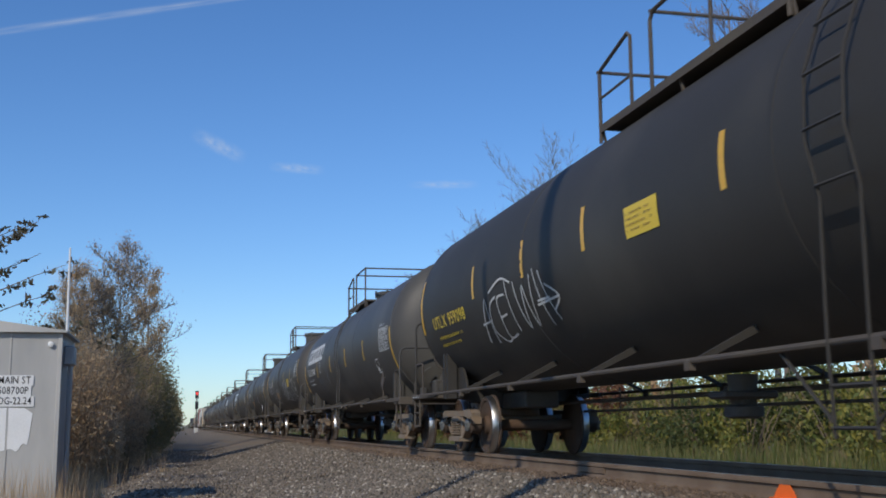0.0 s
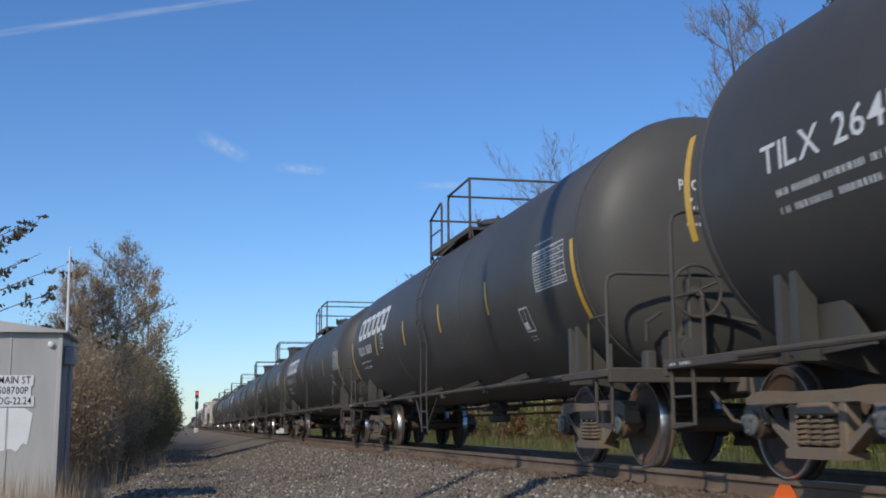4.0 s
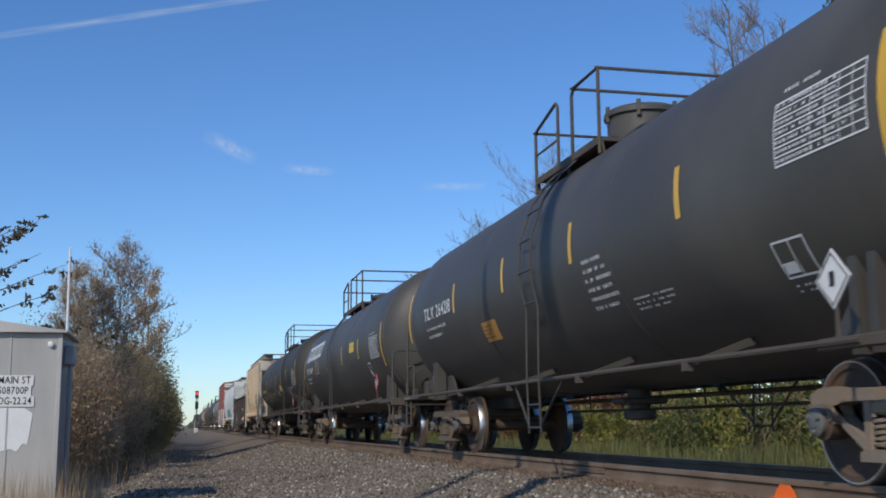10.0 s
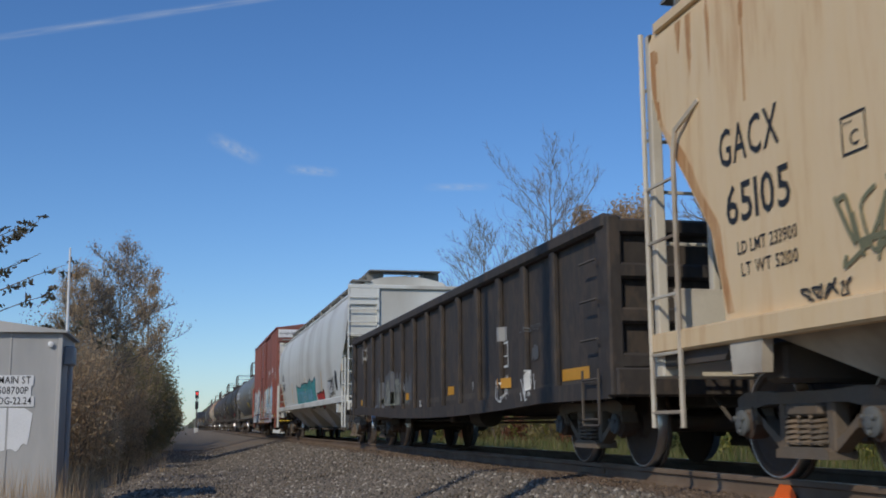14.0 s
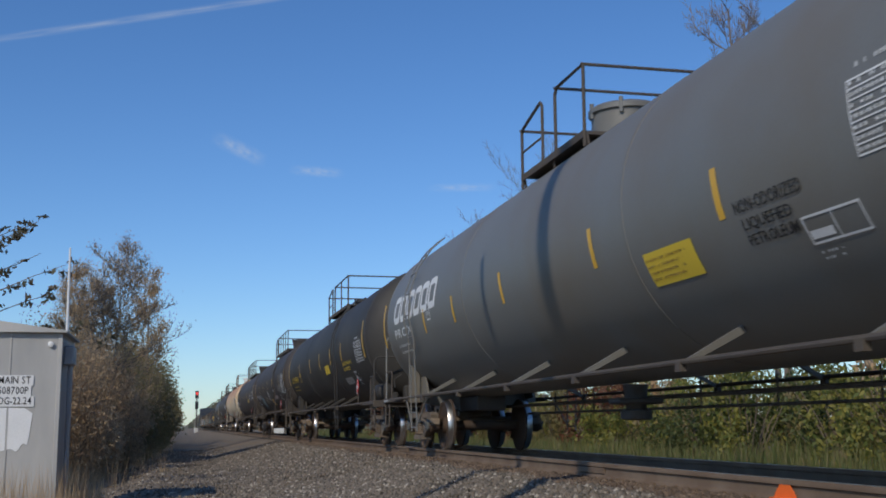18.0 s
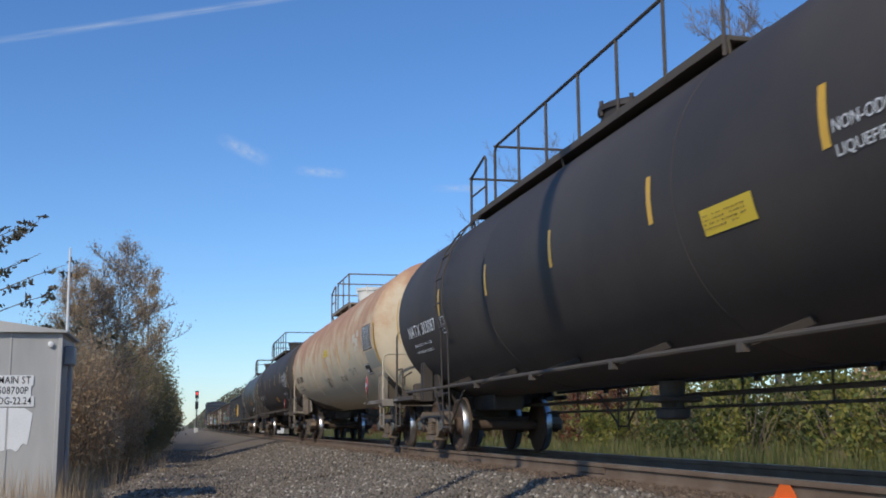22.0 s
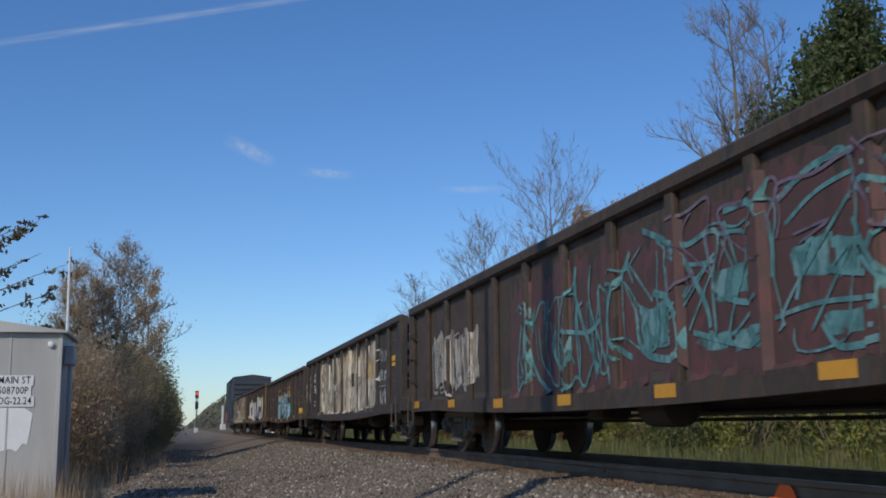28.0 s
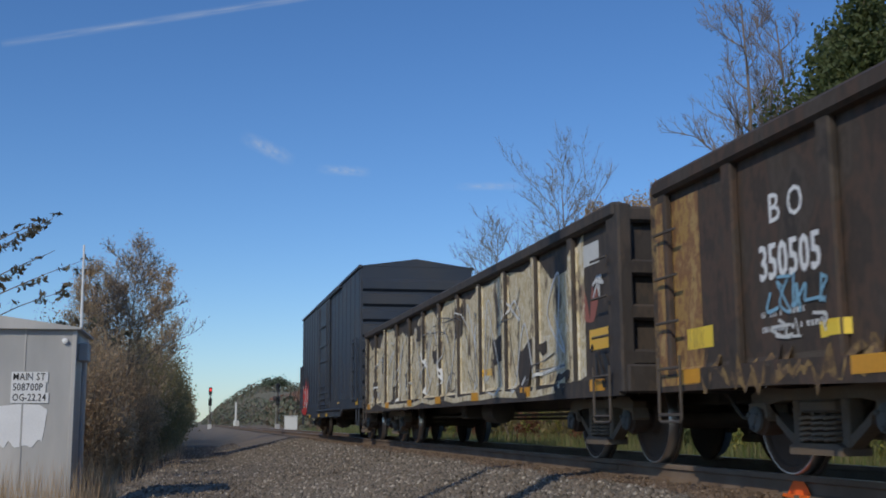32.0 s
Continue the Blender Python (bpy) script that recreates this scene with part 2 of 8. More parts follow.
def load_glyphs(chars):
    obs = {}
    for c in chars:
        cu = bpy.data.curves.new("glyph", "FONT")
        cu.body, cu.resolution_u, cu.offset = c, 2, .009
        obs[c] = new("glyph", cu)
    dg = bpy.context.evaluated_depsgraph_get()
    for c, ob in obs.items():
        me = ob.evaluated_get(dg).to_mesh()
        GLYPH[c] = ([(p.co.x, p.co.y) for p in me.vertices], [tuple(p.vertices) for p in me.polygons])
        cu = ob.data
        bpy.data.objects.remove(ob)
        bpy.data.curves.remove(cu)


load_glyphs("ABCDEFGHIJKLMNOPQRSTUVWXYZ0123456789.-")


class Decal:
    """Flat paint on a side: points (a, b), a towards the reader's right, b up."""

    def __init__(self):
        self.v, self.f = [], []

    def add(self, v, f):
        n = len(self.v)
        self.v += list(v)
        self.f += [tuple(i + n for i in q) for q in f]
        return self

    def rect(self, a, b, w, h, slant=0.0, n=1):
        v = []
        for i in range(n + 1):
            t = i / n
            v += [(a + slant * t, b + h * t), (a + w + slant * t, b + h * t)]
        return self.add(v, [(2 * i, 2 * i + 1, 2 * i + 3, 2 * i + 2) for i in range(n)])

    def text(self, s, a, b, h, wide=1.0, fit=0):
        """Lettering from a on the left, baseline b, capital height h."""
        k = h / 0.7
        if fit:
            own = sum(.35 if c == " " else max(p[0] for p in GLYPH[c][0]) - min(p[0] for p in GLYPH[c][0]) + .09 for c in s) - .09
            wide = fit / (own * k)
        for c in s:
            if c == " ":
                a += 0.35 * k * wide
                continue
            v, f = GLYPH[c]
            x0, x1 = min(p[0] for p in v), max(p[0] for p in v)
            self.add([(a + (x - x0) * k * wide, b + y * k) for x, y in v], f)
            a += (x1 - x0 + 0.09) * k * wide
        return self

    def bars(self, a, b, w, h, rows, rng, fill=.8):
        """Writing too small to read: rows of short bars."""
        step = h / rows
        for i in range(rows):
            x, end = a, a + w * rng.uniform(.7, 1)
            while x < end:
                q = min(rng.uniform(.02, .05), end - x)
                self.rect(x, b + h - (i + .7) * step, q * .6, step * .38)
                x += q + (rng.uniform(.04, .09) if rng.random() < .2 else .008)
        return self

    def outline(self, a, b, w, h, t):
        for q in ((a, b, w, t), (a, b + h - t, w, t)):
            self.rect(*q)
        for q in ((a, b + t, t, h - 2 * t), (a + w - t, b + t, t, h - 2 * t)):
            self.rect(*q, 0, 5)
        return self

    def stroke(self, pts, w):
        """A ribbon through points."""
        n = len(pts)
        v = []
        for i, p in enumerate(pts):
            p0, p1 = pts[max(i - 1, 0)], pts[min(i + 1, n - 1)]
            dx, dy = p1[0] - p0[0], p1[1] - p0[1]
            q = math.hypot(dx, dy) or 1
            v += [(p[0] - dy / q * w / 2, p[1] + dx / q * w / 2), (p[0] + dy / q * w / 2, p[1] - dx / q * w / 2)]
        return self.add(v, [(2 * i, 2 * i + 1, 2 * i + 3, 2 * i + 2) for i in range(n - 1)])

    def fill(self, poly, step=.05):
        """A filled outline, laid in narrow columns so that it follows ribs and curves."""
        a0, a1 = min(p[0] for p in poly), max(p[0] for p in poly)
        m = max(2, round((a1 - a0) / step))

        def cuts(a):
            out = []
            for (x, y), (X, Y) in zip(poly, poly[1:] + poly[:1]):
                if (x <= a) != (X <= a):
                    out.append(y + (Y - y) * (a - x) / (X - x))
            return sorted(out)
        known = {}

        def at(a, b):
            key = (round(a, 3), round(b, 2))
            if key not in known:
                known[key] = len(self.v)
                self.v.append((a, b))
            return known[key]
        for i in range(m):
            l, r = a0 + (a1 - a0) * i / m, a0 + (a1 - a0) * (i + 1) / m
            cl, cr, cm = cuts(l + 1e-4), cuts(r - 1e-4), cuts((l + r) / 2)
            if not len(cl) == len(cr) == len(cm):
                cl = cr = cm
            for j in range(0, len(cm) - 1, 2):
                w = max(1, math.ceil((cm[j + 1] - cm[j]) / .08))
                for s in range(w):
                    t, u = s / w, (s + 1) / w
                    yl, yr = cl[j + 1] - cl[j], cr[j + 1] - cr[j]
                    q = [at(l, cl[j] + yl * t), at(r, cr[j] + yr * t), at(r, cr[j] + yr * u), at(l, cl[j] + yl * u)]
                    q = [k for n, k in enumerate(q) if k != q[n - 1]]
                    if len(q) > 2:
                        self.f.append(tuple(q))
        return self


def smooth_path(pts, n=6, closed=False):
    """Catmull-Rom curve through points."""
    out, m = [], len(pts)
    for i in range(m if closed else m - 1):
        p = [pts[(i + k) % m] if closed else pts[min(max(i + k, 0), m - 1)] for k in (-1, 0, 1, 2)]
        for j in range(n):
            t = j / n
            out.append(tuple(.5 * (2 * p[1][q] + (p[2][q] - p[0][q]) * t + (2 * p[0][q] - 5 * p[1][q] + 4 * p[2][q] - p[3][q]) * t * t
                                   + (3 * p[1][q] - p[0][q] - 3 * p[2][q] + p[3][q]) * t ** 3) for q in (0, 1)))
    if not closed:
        out.append(pts[-1])
    return out


def tag_strokes(d, a, b, w, h, n, rng, thick=.03):
    """A scrawled tag: looping letters one after another."""
    for i in range(n):
        x0, q = a + w * i / n, w / n
        for _ in range(rng.choice((1, 2, 2))):
            pts = [(x0 + q * rng.uniform(-.1, 1.15), b + h * rng.choice((rng.uniform(0, .3), rng.uniform(.6, 1)))) for _ in range(rng.randint(3, 5))]
            d.stroke(smooth_path(pts, 7), thick * rng.uniform(.7, 1.3))
    return d


def letter_blob(cx, cy, w, h, rng):
    """Outline of one fat painted letter."""
    k = rng.randint(9, 12)
    pts = []
    for i in range(k):
        t = 2 * math.pi * i / k
        q = rng.uniform(.82, 1.1) if i % 3 else rng.uniform(.6, .85)
        c, s = math.cos(t), math.sin(t)
        e = lambda u: math.copysign(abs(u) ** .55, u)
        pts.append((cx + w / 2 * e(c) * q, cy + h / 2 * e(s) * q))
    return smooth_path(pts, 4, True)


def on_side(decal, place, name, material, parent, label=""):
    """Lays a decal on a side by place(a, b) -> point."""
    s = Shape()
    s.v, s.f = [place(*p) for p in decal.v], decal.f
    ob = part(name, s, material, parent, label)
    if len(s.f) > 20 and name in ("graffiti", "graffiti_outline", "stencil", "data_panel", "patch_text", "notice_text", "paint_blotch"):
        tagged(ob, label, kind="stuff")
    return ob

# ---- ground and track ----


def ground_z(x, y):
    """Height of the ground: a ballast bank under the track, a service path beside it, lower ground beyond."""
    a = abs(x)
    if x <= 0:
        z = -.2 if a < 1.7 else -.2 - .56 * min(1, (a - 1.7) / 2.7)
    else:
        z = -.2 if a < 1.75 else -.2 - .5 * min(1, (a - 1.75) / 1.6)
    if x < -6.3:
        z -= .3 * min(1, (-6.3 - x) / .9) + .15 * min(1, max(0, (-7.3 - x) / 5))
    far = min(1, max(0, (a - 40) / 200))
    rough = 0 if a < 1.4 else (.03 if x > -6 else .06)
    return z + far * 1.5 * noise.noise(Vector((x * .01, y * .01, 0))) + rough * noise.noise(Vector((x * 1.1, y * 1.1, 3))) + rough * .5 * noise.noise(Vector((x * 3.1, y * 3.1, 7)))


def build_ground():
    xs = [-3000, -1200, -500, -200, -90, -50, -30, -22] + [-18 + .3 * i for i in range(61)] + [.6 + .6 * i for i in range(20)] + [14, 18, 24, 32, 50, 90, 200, 500, 1200, 3000]
    ys = [-3000, -1500, -800, -300, -120, -60, -30, -15, -5] + [.3 * i for i in range(200)] + [60 + 4 * i for i in range(40)] + [225, 260, 300, 360, 450, 600, 900, 1500, 3000, 4500]
    s = Shape()
    s.v = [(x, y, ground_z(x, y)) for y in ys for x in xs]
    n = len(xs)
    s.f = [(j * n + i, j * n + i + 1, (j + 1) * n + i + 1, (j + 1) * n + i) for j in range(len(ys) - 1) for i in range(n - 1)]
    m = mat("earth_and_gravel", (.168, .133, .093), .95, var=.5, scale=.9, fine=30, bump=.9, dust=(.24, .18, .12), dust_amt=.4)
    setting("ground", s, m, "grey gravel and dry earth beside the railway track")


build_ground()


def ballast_stones():
    """Loose crushed stones on the bank, thick near the track and thinning out with distance."""
    rng = np.random.default_rng(4)
    ico = [(0, 0, 1), (.894, 0, .447), (.276, .851, .447), (-.724, .526, .447), (-.724, -.526, .447), (.276, -.851, .447),
           (.724, .526, -.447), (-.276, .851, -.447), (-.894, 0, -.447), (-.276, -.851, -.447), (.724, -.526, -.447), (0, 0, -1)]
    tri = [(0, 1, 2), (0, 2, 3), (0, 3, 4), (0, 4, 5), (0, 5, 1), (1, 6, 2), (2, 7, 3), (3, 8, 4), (4, 9, 5), (5, 10, 1),
           (6, 7, 2), (7, 8, 3), (8, 9, 4), (9, 10, 5), (10, 6, 1), (11, 7, 6), (11, 8, 7), (11, 9, 8), (11, 10, 9), (11, 6, 10)]
    ico, tri = np.array(ico), np.array(tri)
    near, mid, rest, verge, back = 30000, 22000, 5000, 22000, 7000
    edge = 9000
    y = np.concatenate([rng.uniform(8.5, 20, near), rng.uniform(20, 48, mid), rng.uniform(8.5, 40, rest), rng.uniform(13, 60, verge), rng.uniform(-8, 8.5, back), 8.5 + 32 * rng.random(edge) ** 1.5])
    x = np.concatenate([rng.uniform(-4.6, -.88, near), rng.uniform(-4.8, -.88, mid), rng.uniform(-.66, 2.6, rest), rng.uniform(-7.4, -3.6, verge), rng.uniform(-5.0, -.88, back), rng.uniform(-1.6, -.86, edge)])
    n = len(x)
    keep = rng.random(n) < np.clip(1.25 - np.maximum(0, -x - 2.6) * .3, .35, 1)
    x, y = x[keep], y[keep]
    n = len(x)
    size = rng.uniform(.016, .036, n)
    z = np.array([ground_z(a, b) for a, b in zip(x, y)]) + size * rng.uniform(-.1, .7, n)
    v = ico[None] * (1 + rng.uniform(-.3, .3, (n, 12, 1)))
    v *= rng.uniform(.6, 1.25, (n, 1, 3)) * size[:, None, None]
    t = rng.uniform(0, 6.283, n)
    c, s = np.cos(t)[:, None], np.sin(t)[:, None]
    vx, vy = v[:, :, 0] * c - v[:, :, 1] * s, v[:, :, 0] * s + v[:, :, 1] * c
    v = np.stack([vx + x[:, None], vy + y[:, None], v[:, :, 2] + z[:, None]], 2).reshape(-1, 3)
    near_rail = x > -1.5 - .12 * np.sin(y * 1.7) + .06 * rng.standard_normal(n)
    v = v.reshape(n, 12, 3)
    grey = [(.08, .067, .051, 1), (.46, .405, .325, 1), (.195, .163, .126, 1), (.175, .135, .099, 1)]
    brown = [(.075, .05, .033, 1), (.27, .2, .14, 1), (.15, .105, .07, 1), (.17, .115, .075, 1)]
    stone_heap("ballast", v[~near_rail], tri, grey, "crushed grey ballast stones along the railway track")
    stone_heap("stained_ballast", v[near_rail], tri, brown, "ballast stained brown with rust and brake dust beside the rail")


def stone_heap(name, v, tri, tones, label):
    n = len(v)
    v = v.reshape(-1, 3)
    f = (tri[None] + 12 * np.arange(n)[:, None, None]).reshape(-1, 3)
    me = bpy.data.meshes.new(name)
    me.vertices.add(len(v))
    me.vertices.foreach_set("co", v.ravel())
    me.loops.add(f.size)
    me.loops.foreach_set("vertex_index", f.ravel().astype(np.int32))
    me.polygons.add(len(f))
    me.polygons.foreach_set("loop_start", np.arange(0, f.size, 3, dtype=np.int32))
    me.update(calc_edges=True)
    m = bpy.data.materials.new("crushed_stone")
    m.use_nodes = True
    nn, l = m.node_tree.nodes, m.node_tree.links
    g, r, b = nn.new("ShaderNodeNewGeometry"), nn.new("ShaderNodeValToRGB"), nn["Principled BSDF"]
    e = r.color_ramp.elements
    e[0].color, e[1].color = tones[0], tones[1]
    e.new(.55).color = tones[2]
    e.new(.85).color = tones[3]
    l.new(g.outputs["Random Per Island"], r.inputs[0])
    l.new(r.outputs[0], b.inputs["Base Color"])
    b.inputs["Roughness"].default_value = .85
    me.materials.append(m)
    tagged(new(name, me), label, "gravel", kind="stuff")


ballast_stones()

RAIL_PROF = [(-.075, -.18), (.075, -.18), (.075, -.165), (.02, -.14), (.012, -.12), (.012, -.055), (.036, -.045), (.037, -.012), (.03, 0),
             (-.03, 0), (-.037, -.012), (-.036, -.045), (-.012, -.055), (-.012, -.12), (-.02, -.14), (-.075, -.165)]
track = tagged(thing("railway_track", "single railway track with rusty rails on dark ties", "railway"), kind="structure")
for side in (-1, 1):
    cx = side * .755
    r = Shape().loft([[(cx + a, y, b) for a, b in RAIL_PROF] for y in (-600, -100, 0, 30, 100, 300, 900)])
    rail = part("rail", r, M_RAIL, track, "rusty brown steel rail")
    part("rail_head", Shape().box(cx - .03, cx + .03, -600, 900, .0, .0025), M_RAILTOP, rail, "worn shiny running surface")
    if side < 0:
        for y in (24.4, 12.2 + .6):
            part("joint_bar", Shape().box(cx - .03, cx - .013, y - .45, y + .45, -.125, -.055, .006), M_RAIL, rail)
        m = mat("orange_marking_paint", (.9, .16, .02), .6, var=.15, scale=6, bump=0)
        o = Shape().plate([(8.12, -.165), (8.5, -.165), (8.45, -.1), (8.39, -.045), (8.23, -.045), (8.17, -.1)], cx - .039, cx - .042)
        o.plate([(8.1, -.178), (8.52, -.178), (8.49, -.15), (8.13, -.15)], cx - .082, cx - .04)
        part("paint_mark", o, m, rail, "bright orange sprayed mark on the rail")
tie_mesh = mesh_of("tie", Shape().box(-1.3, 1.3, -.115, .115, -.36, -.185, .012), M_TIE)
plate_mesh = mesh_of("tie_plate", Shape().box(-.17, .17, -.09, .09, -.187, -.175, .004).box(-.13, -.1, -.05, -.02, -.175, -.15).box(.1, .13, .02, .05, -.175, -.15), M_RAIL)
for i in range(150):
    y = 2 + i * .52
    tie = part("tie", tie_mesh, M_TIE, track, at=(random.uniform(-.03, .03), y, 0))
    if y < 42:
        for side in (-1, 1):
            part("tie_plate", plate_mesh, M_RAIL, tie, at=(side * .755, 0, 0))
far_ties = Shape()
for i in range(900):
    y = 80 + i * .52 if i < 700 else 1.48 - (i - 700) * .52
    far_ties.box(-1.3, 1.3, y - .115, y + .115, -.36, -.185)
tagged(part("far_ties", far_ties, M_TIE, track), kind="stuff")

# ---- running gear ----


def wheelset_shape():
    s = Shape()
    for d in (-1, 1):
        prof = [(.655, .08), (.66, .17), (.655, .36), (.665, .4), (.67, .485), (.695, .487), (.71, .462), (.8, .455), (.812, .448), (.812, .395), (.79, .375), (.755, .2), (.77, .15), (.83, .13), (.835, .08)]
        s.turn([(d * a, r) for a, r in prof], 32, "x")
        s.turn([(d * .84, .075), (d * .9, .075), (d * .91, .13), (d * 1.06, .135), (d * 1.075, .11), (d * 1.1, .1), (d * 1.105, .02)], 16, "x")
        for k in range(3):
            a = 2 * math.pi * k / 3
            s.turn([(d * 1.095, .018), (d * 1.12, .018)], 6, "x", (0, .065 * math.cos(a), .065 * math.sin(a)))
    return s.turn([(-.66, .085), (.66, .085)], 12, "x")


def side_frame_shape():
    s = Shape()
    top = [(-1.0, .57), (-1.02, .65), (-.9, .7), (-.7, .71), (-.4, .69), (.4, .69), (.7, .71), (.9, .7), (1.02, .65), (1.0, .57), (.74, .57), (.55, .6), (-.55, .6), (-.74, .57)]
    s.plate(top, -.075, .075)
    for d in (-1, 1):
        s.plate([(d * .76, .58), (d * .68, .58), (d * .64, .42), (d * .3, .2), (d * .26, .2), (d * .26, .28), (d * .42, .36), (d * .56, .44)], -.06, .06)
        s.box(-.07, .07, d * .33 - .05, d * .33 + .05, .24, .61, .015)
        s.box(-.07, .07, d * .97 - .03, d * .97 + .035, .42, .6, .01)
        s.box(-.07, .07, d * .76 - .03, d * .76 + .03, .44, .6, .01)
    s.plate([(-.36, .19), (.36, .19), (.36, .25), (.3, .275), (-.3, .275), (-.36, .25)], -.12, .12)
    s.box(-.1, .1, -.24, .24, .5, .6, .02)
    return s


def spring_shape():
    return Shape().tube([(.068 * math.cos(t * .7), .068 * math.sin(t * .7), .285 + .215 * t / 49) for t in range(50)], .015, 5)


MESH = {}


def shared(name, make, material):
    key = (name, material.name)
    if key not in MESH:
        MESH[key] = mesh_of(name, make(), material)
    return MESH[key]


WHEELSETS = []


def tread_shape():
    ring = lambda x, r: [(x, r * math.cos(2 * math.pi * k / 40), r * math.sin(2 * math.pi * k / 40)) for k in range(40)]
    return Shape().loft([ring(.8125, .438), ring(.8135, .449), ring(.8, .4585), ring(.712, .4645), ring(.71, .455)], caps=False)


CAP_BLUE = mat("blue_grey_bearing_cap", (.125, .13, .125), .75, var=.3, scale=8, bump=.05)


def cap_shape():
    s = Shape().turn([(0, .105), (.02, .105), (.03, .092), (.035, .05), (.045, .045), (.048, .02)], 20, "x")
    for k in range(3):
        a = 2 * math.pi * k / 3 + .5
        s.turn([(.03, .022), (.05, .022), (.055, .015)], 6, "x", (0, .07 * math.cos(a), .07 * math.sin(a)))
    return s


def adapter_shape():
    return Shape().plate([(-.16, .02), (-.13, .13), (.13, .13), (.16, .02), (.13, .0), (.1, .08), (-.1, .08), (-.13, 0)], -.09, .09)


def truck(parent, y, wheelbase=1.778):
    bolster = part("truck", shared("truck", lambda: Shape().box(-1.0, 1.0, -.16, .16, .42, .62, .03).box(-.35, .35, -.2, .2, .6, .74, .03)
                   .box(-.5, .5, -.75, -.66, .4, .5, .02).box(-.5, .5, .66, .75, .4, .5, .02), M_TRUCK), M_TRUCK, parent, "two-axle cast steel truck", (0, y, 0))
    for d in (-1, 1):
        part("side_frame", shared("side_frame", side_frame_shape, M_TRUCK), M_TRUCK, bolster, at=(d * 1.0, 0, 0))
        for cy in (-.165, 0, .165):
            part("spring", shared("spring", spring_shape, M_TRUCK), M_TRUCK, bolster, at=(d * 1.05, cy, 0))
        w = part("wheelset", shared("wheelset", wheelset_shape, M_WHEEL), M_WHEEL, bolster, "rusty wheels with bright worn treads")
        w.matrix_parent_inverse = Matrix.Translation((0, d * wheelbase / 2, .457))
        WHEELSETS.append(w)
        for q in (0, math.pi):
            part("tread", shared("tread", tread_shape, M_TREAD), M_TREAD, bolster, "polished wheel tread", (0, d * wheelbase / 2, .457)).rotation_euler.z = q
        for q in (-1, 1):
            part("bearing_cap", shared("bearing_cap", cap_shape, CAP_BLUE), CAP_BLUE, bolster, "round blue-grey bearing cap", (q * 1.1, d * wheelbase / 2, .457)).rotation_euler.z = 0 if q > 0 else math.pi
            part("bearing_adapter", shared("bearing_adapter", adapter_shape, M_TRUCK), M_TRUCK, bolster, at=(q * 1.0, d * wheelbase / 2, .457))
        part("brake_beam", shared("brake_beam", lambda: Shape().box(-.85, .85, -.03, .03, .36, .42, .01).box(-.83, -.7, -.02, .08, .3, .52, .02).box(.7, .83, -.02, .08, .3, .52, .02), M_TRUCK), M_TRUCK, bolster,
             at=(0, d * .36, 0))
    return bolster


def coupler(parent, y, d):
    """Knuckle coupler with its shank and hoses at one end; d is the way out."""
    s = Shape().box(-.09, .09, y, y + d * .62, .76, .94, .02).box(-.17, .14, y + d * .55, y + d * .85, .7, 1.0, .05).box(-.2, -.1, y + d * .75, y + d * .92, .73, .97, .03)
    part("coupler", s, M_TRUCK, parent)
    part("air_hose", Shape().tube([(-.35, y + d * .15, .78), (-.36, y + d * .3, .7), (-.3, y + d * .5, .48), (-.15, y + d * .75, .42), (-.05, y + d * .9, .5)], .022, 6), M_FRAME, parent, "black rubber air hose")


TRAIN = []


def car(name, u0, u1, label, category="freight car"):
    ob = thing(name, label, category, "cars of the passing freight train", (0, (u0 + u1) / 2, 0))
    TRAIN.append((ob, (u0 + u1) / 2))
    return ob


# ---- tank cars ----
R_TANK, Z_TANK = 1.51, 2.385


def tank_place(off=.004, r=R_TANK, z=Z_TANK):
    return lambda a, b: (-(r + off) * math.cos(b / r), -a, z + (r + off) * math.sin(b / r))


def arc_rect(d, a, b, w, h):
    return d.rect(a, b, w, h, 0, max(2, round(h / .12)))


MARKS = {
    "procor": dict(at=(-4.8, -1.72, 1.3, 4.26), stripe=(-.41, .47), long=(-.84, .92), mark=(-7.22, -.3, .21, 1.8), panel=(6.46, -.35, .48), cons=(5.6, -.8)),
    "till": dict(at=(-3.97, -1.25, 1.42, 4.15), stripe=(-.19, .46), long=(-.43, .92), mark=(-6.13, -.14, .21, 1.93), panel=(5.78, -.13, .48), cons=(5.46, -.66), text=(1.74, -.8)),
    "utl": dict(at=(-5.55, -3.15, -.95, 2.25, 5.4), stripe=(-.08, .48), long=(-.3, .95), mark=(-8.12, -.27, .22, 2.1), panel=(7.1, -.4, .45), cons=(6.3, -.8)),
    "plain": dict(at=(-6.1, -3.7, -1.2, 1.3, 3.7, 6.0), stripe=(-.08, .46), long=(-.4, .95), mark=(-8.1, -.45, .22, 2.2), panel=(7.12, -.2, .48), cons=(5.7, -.75)),
}


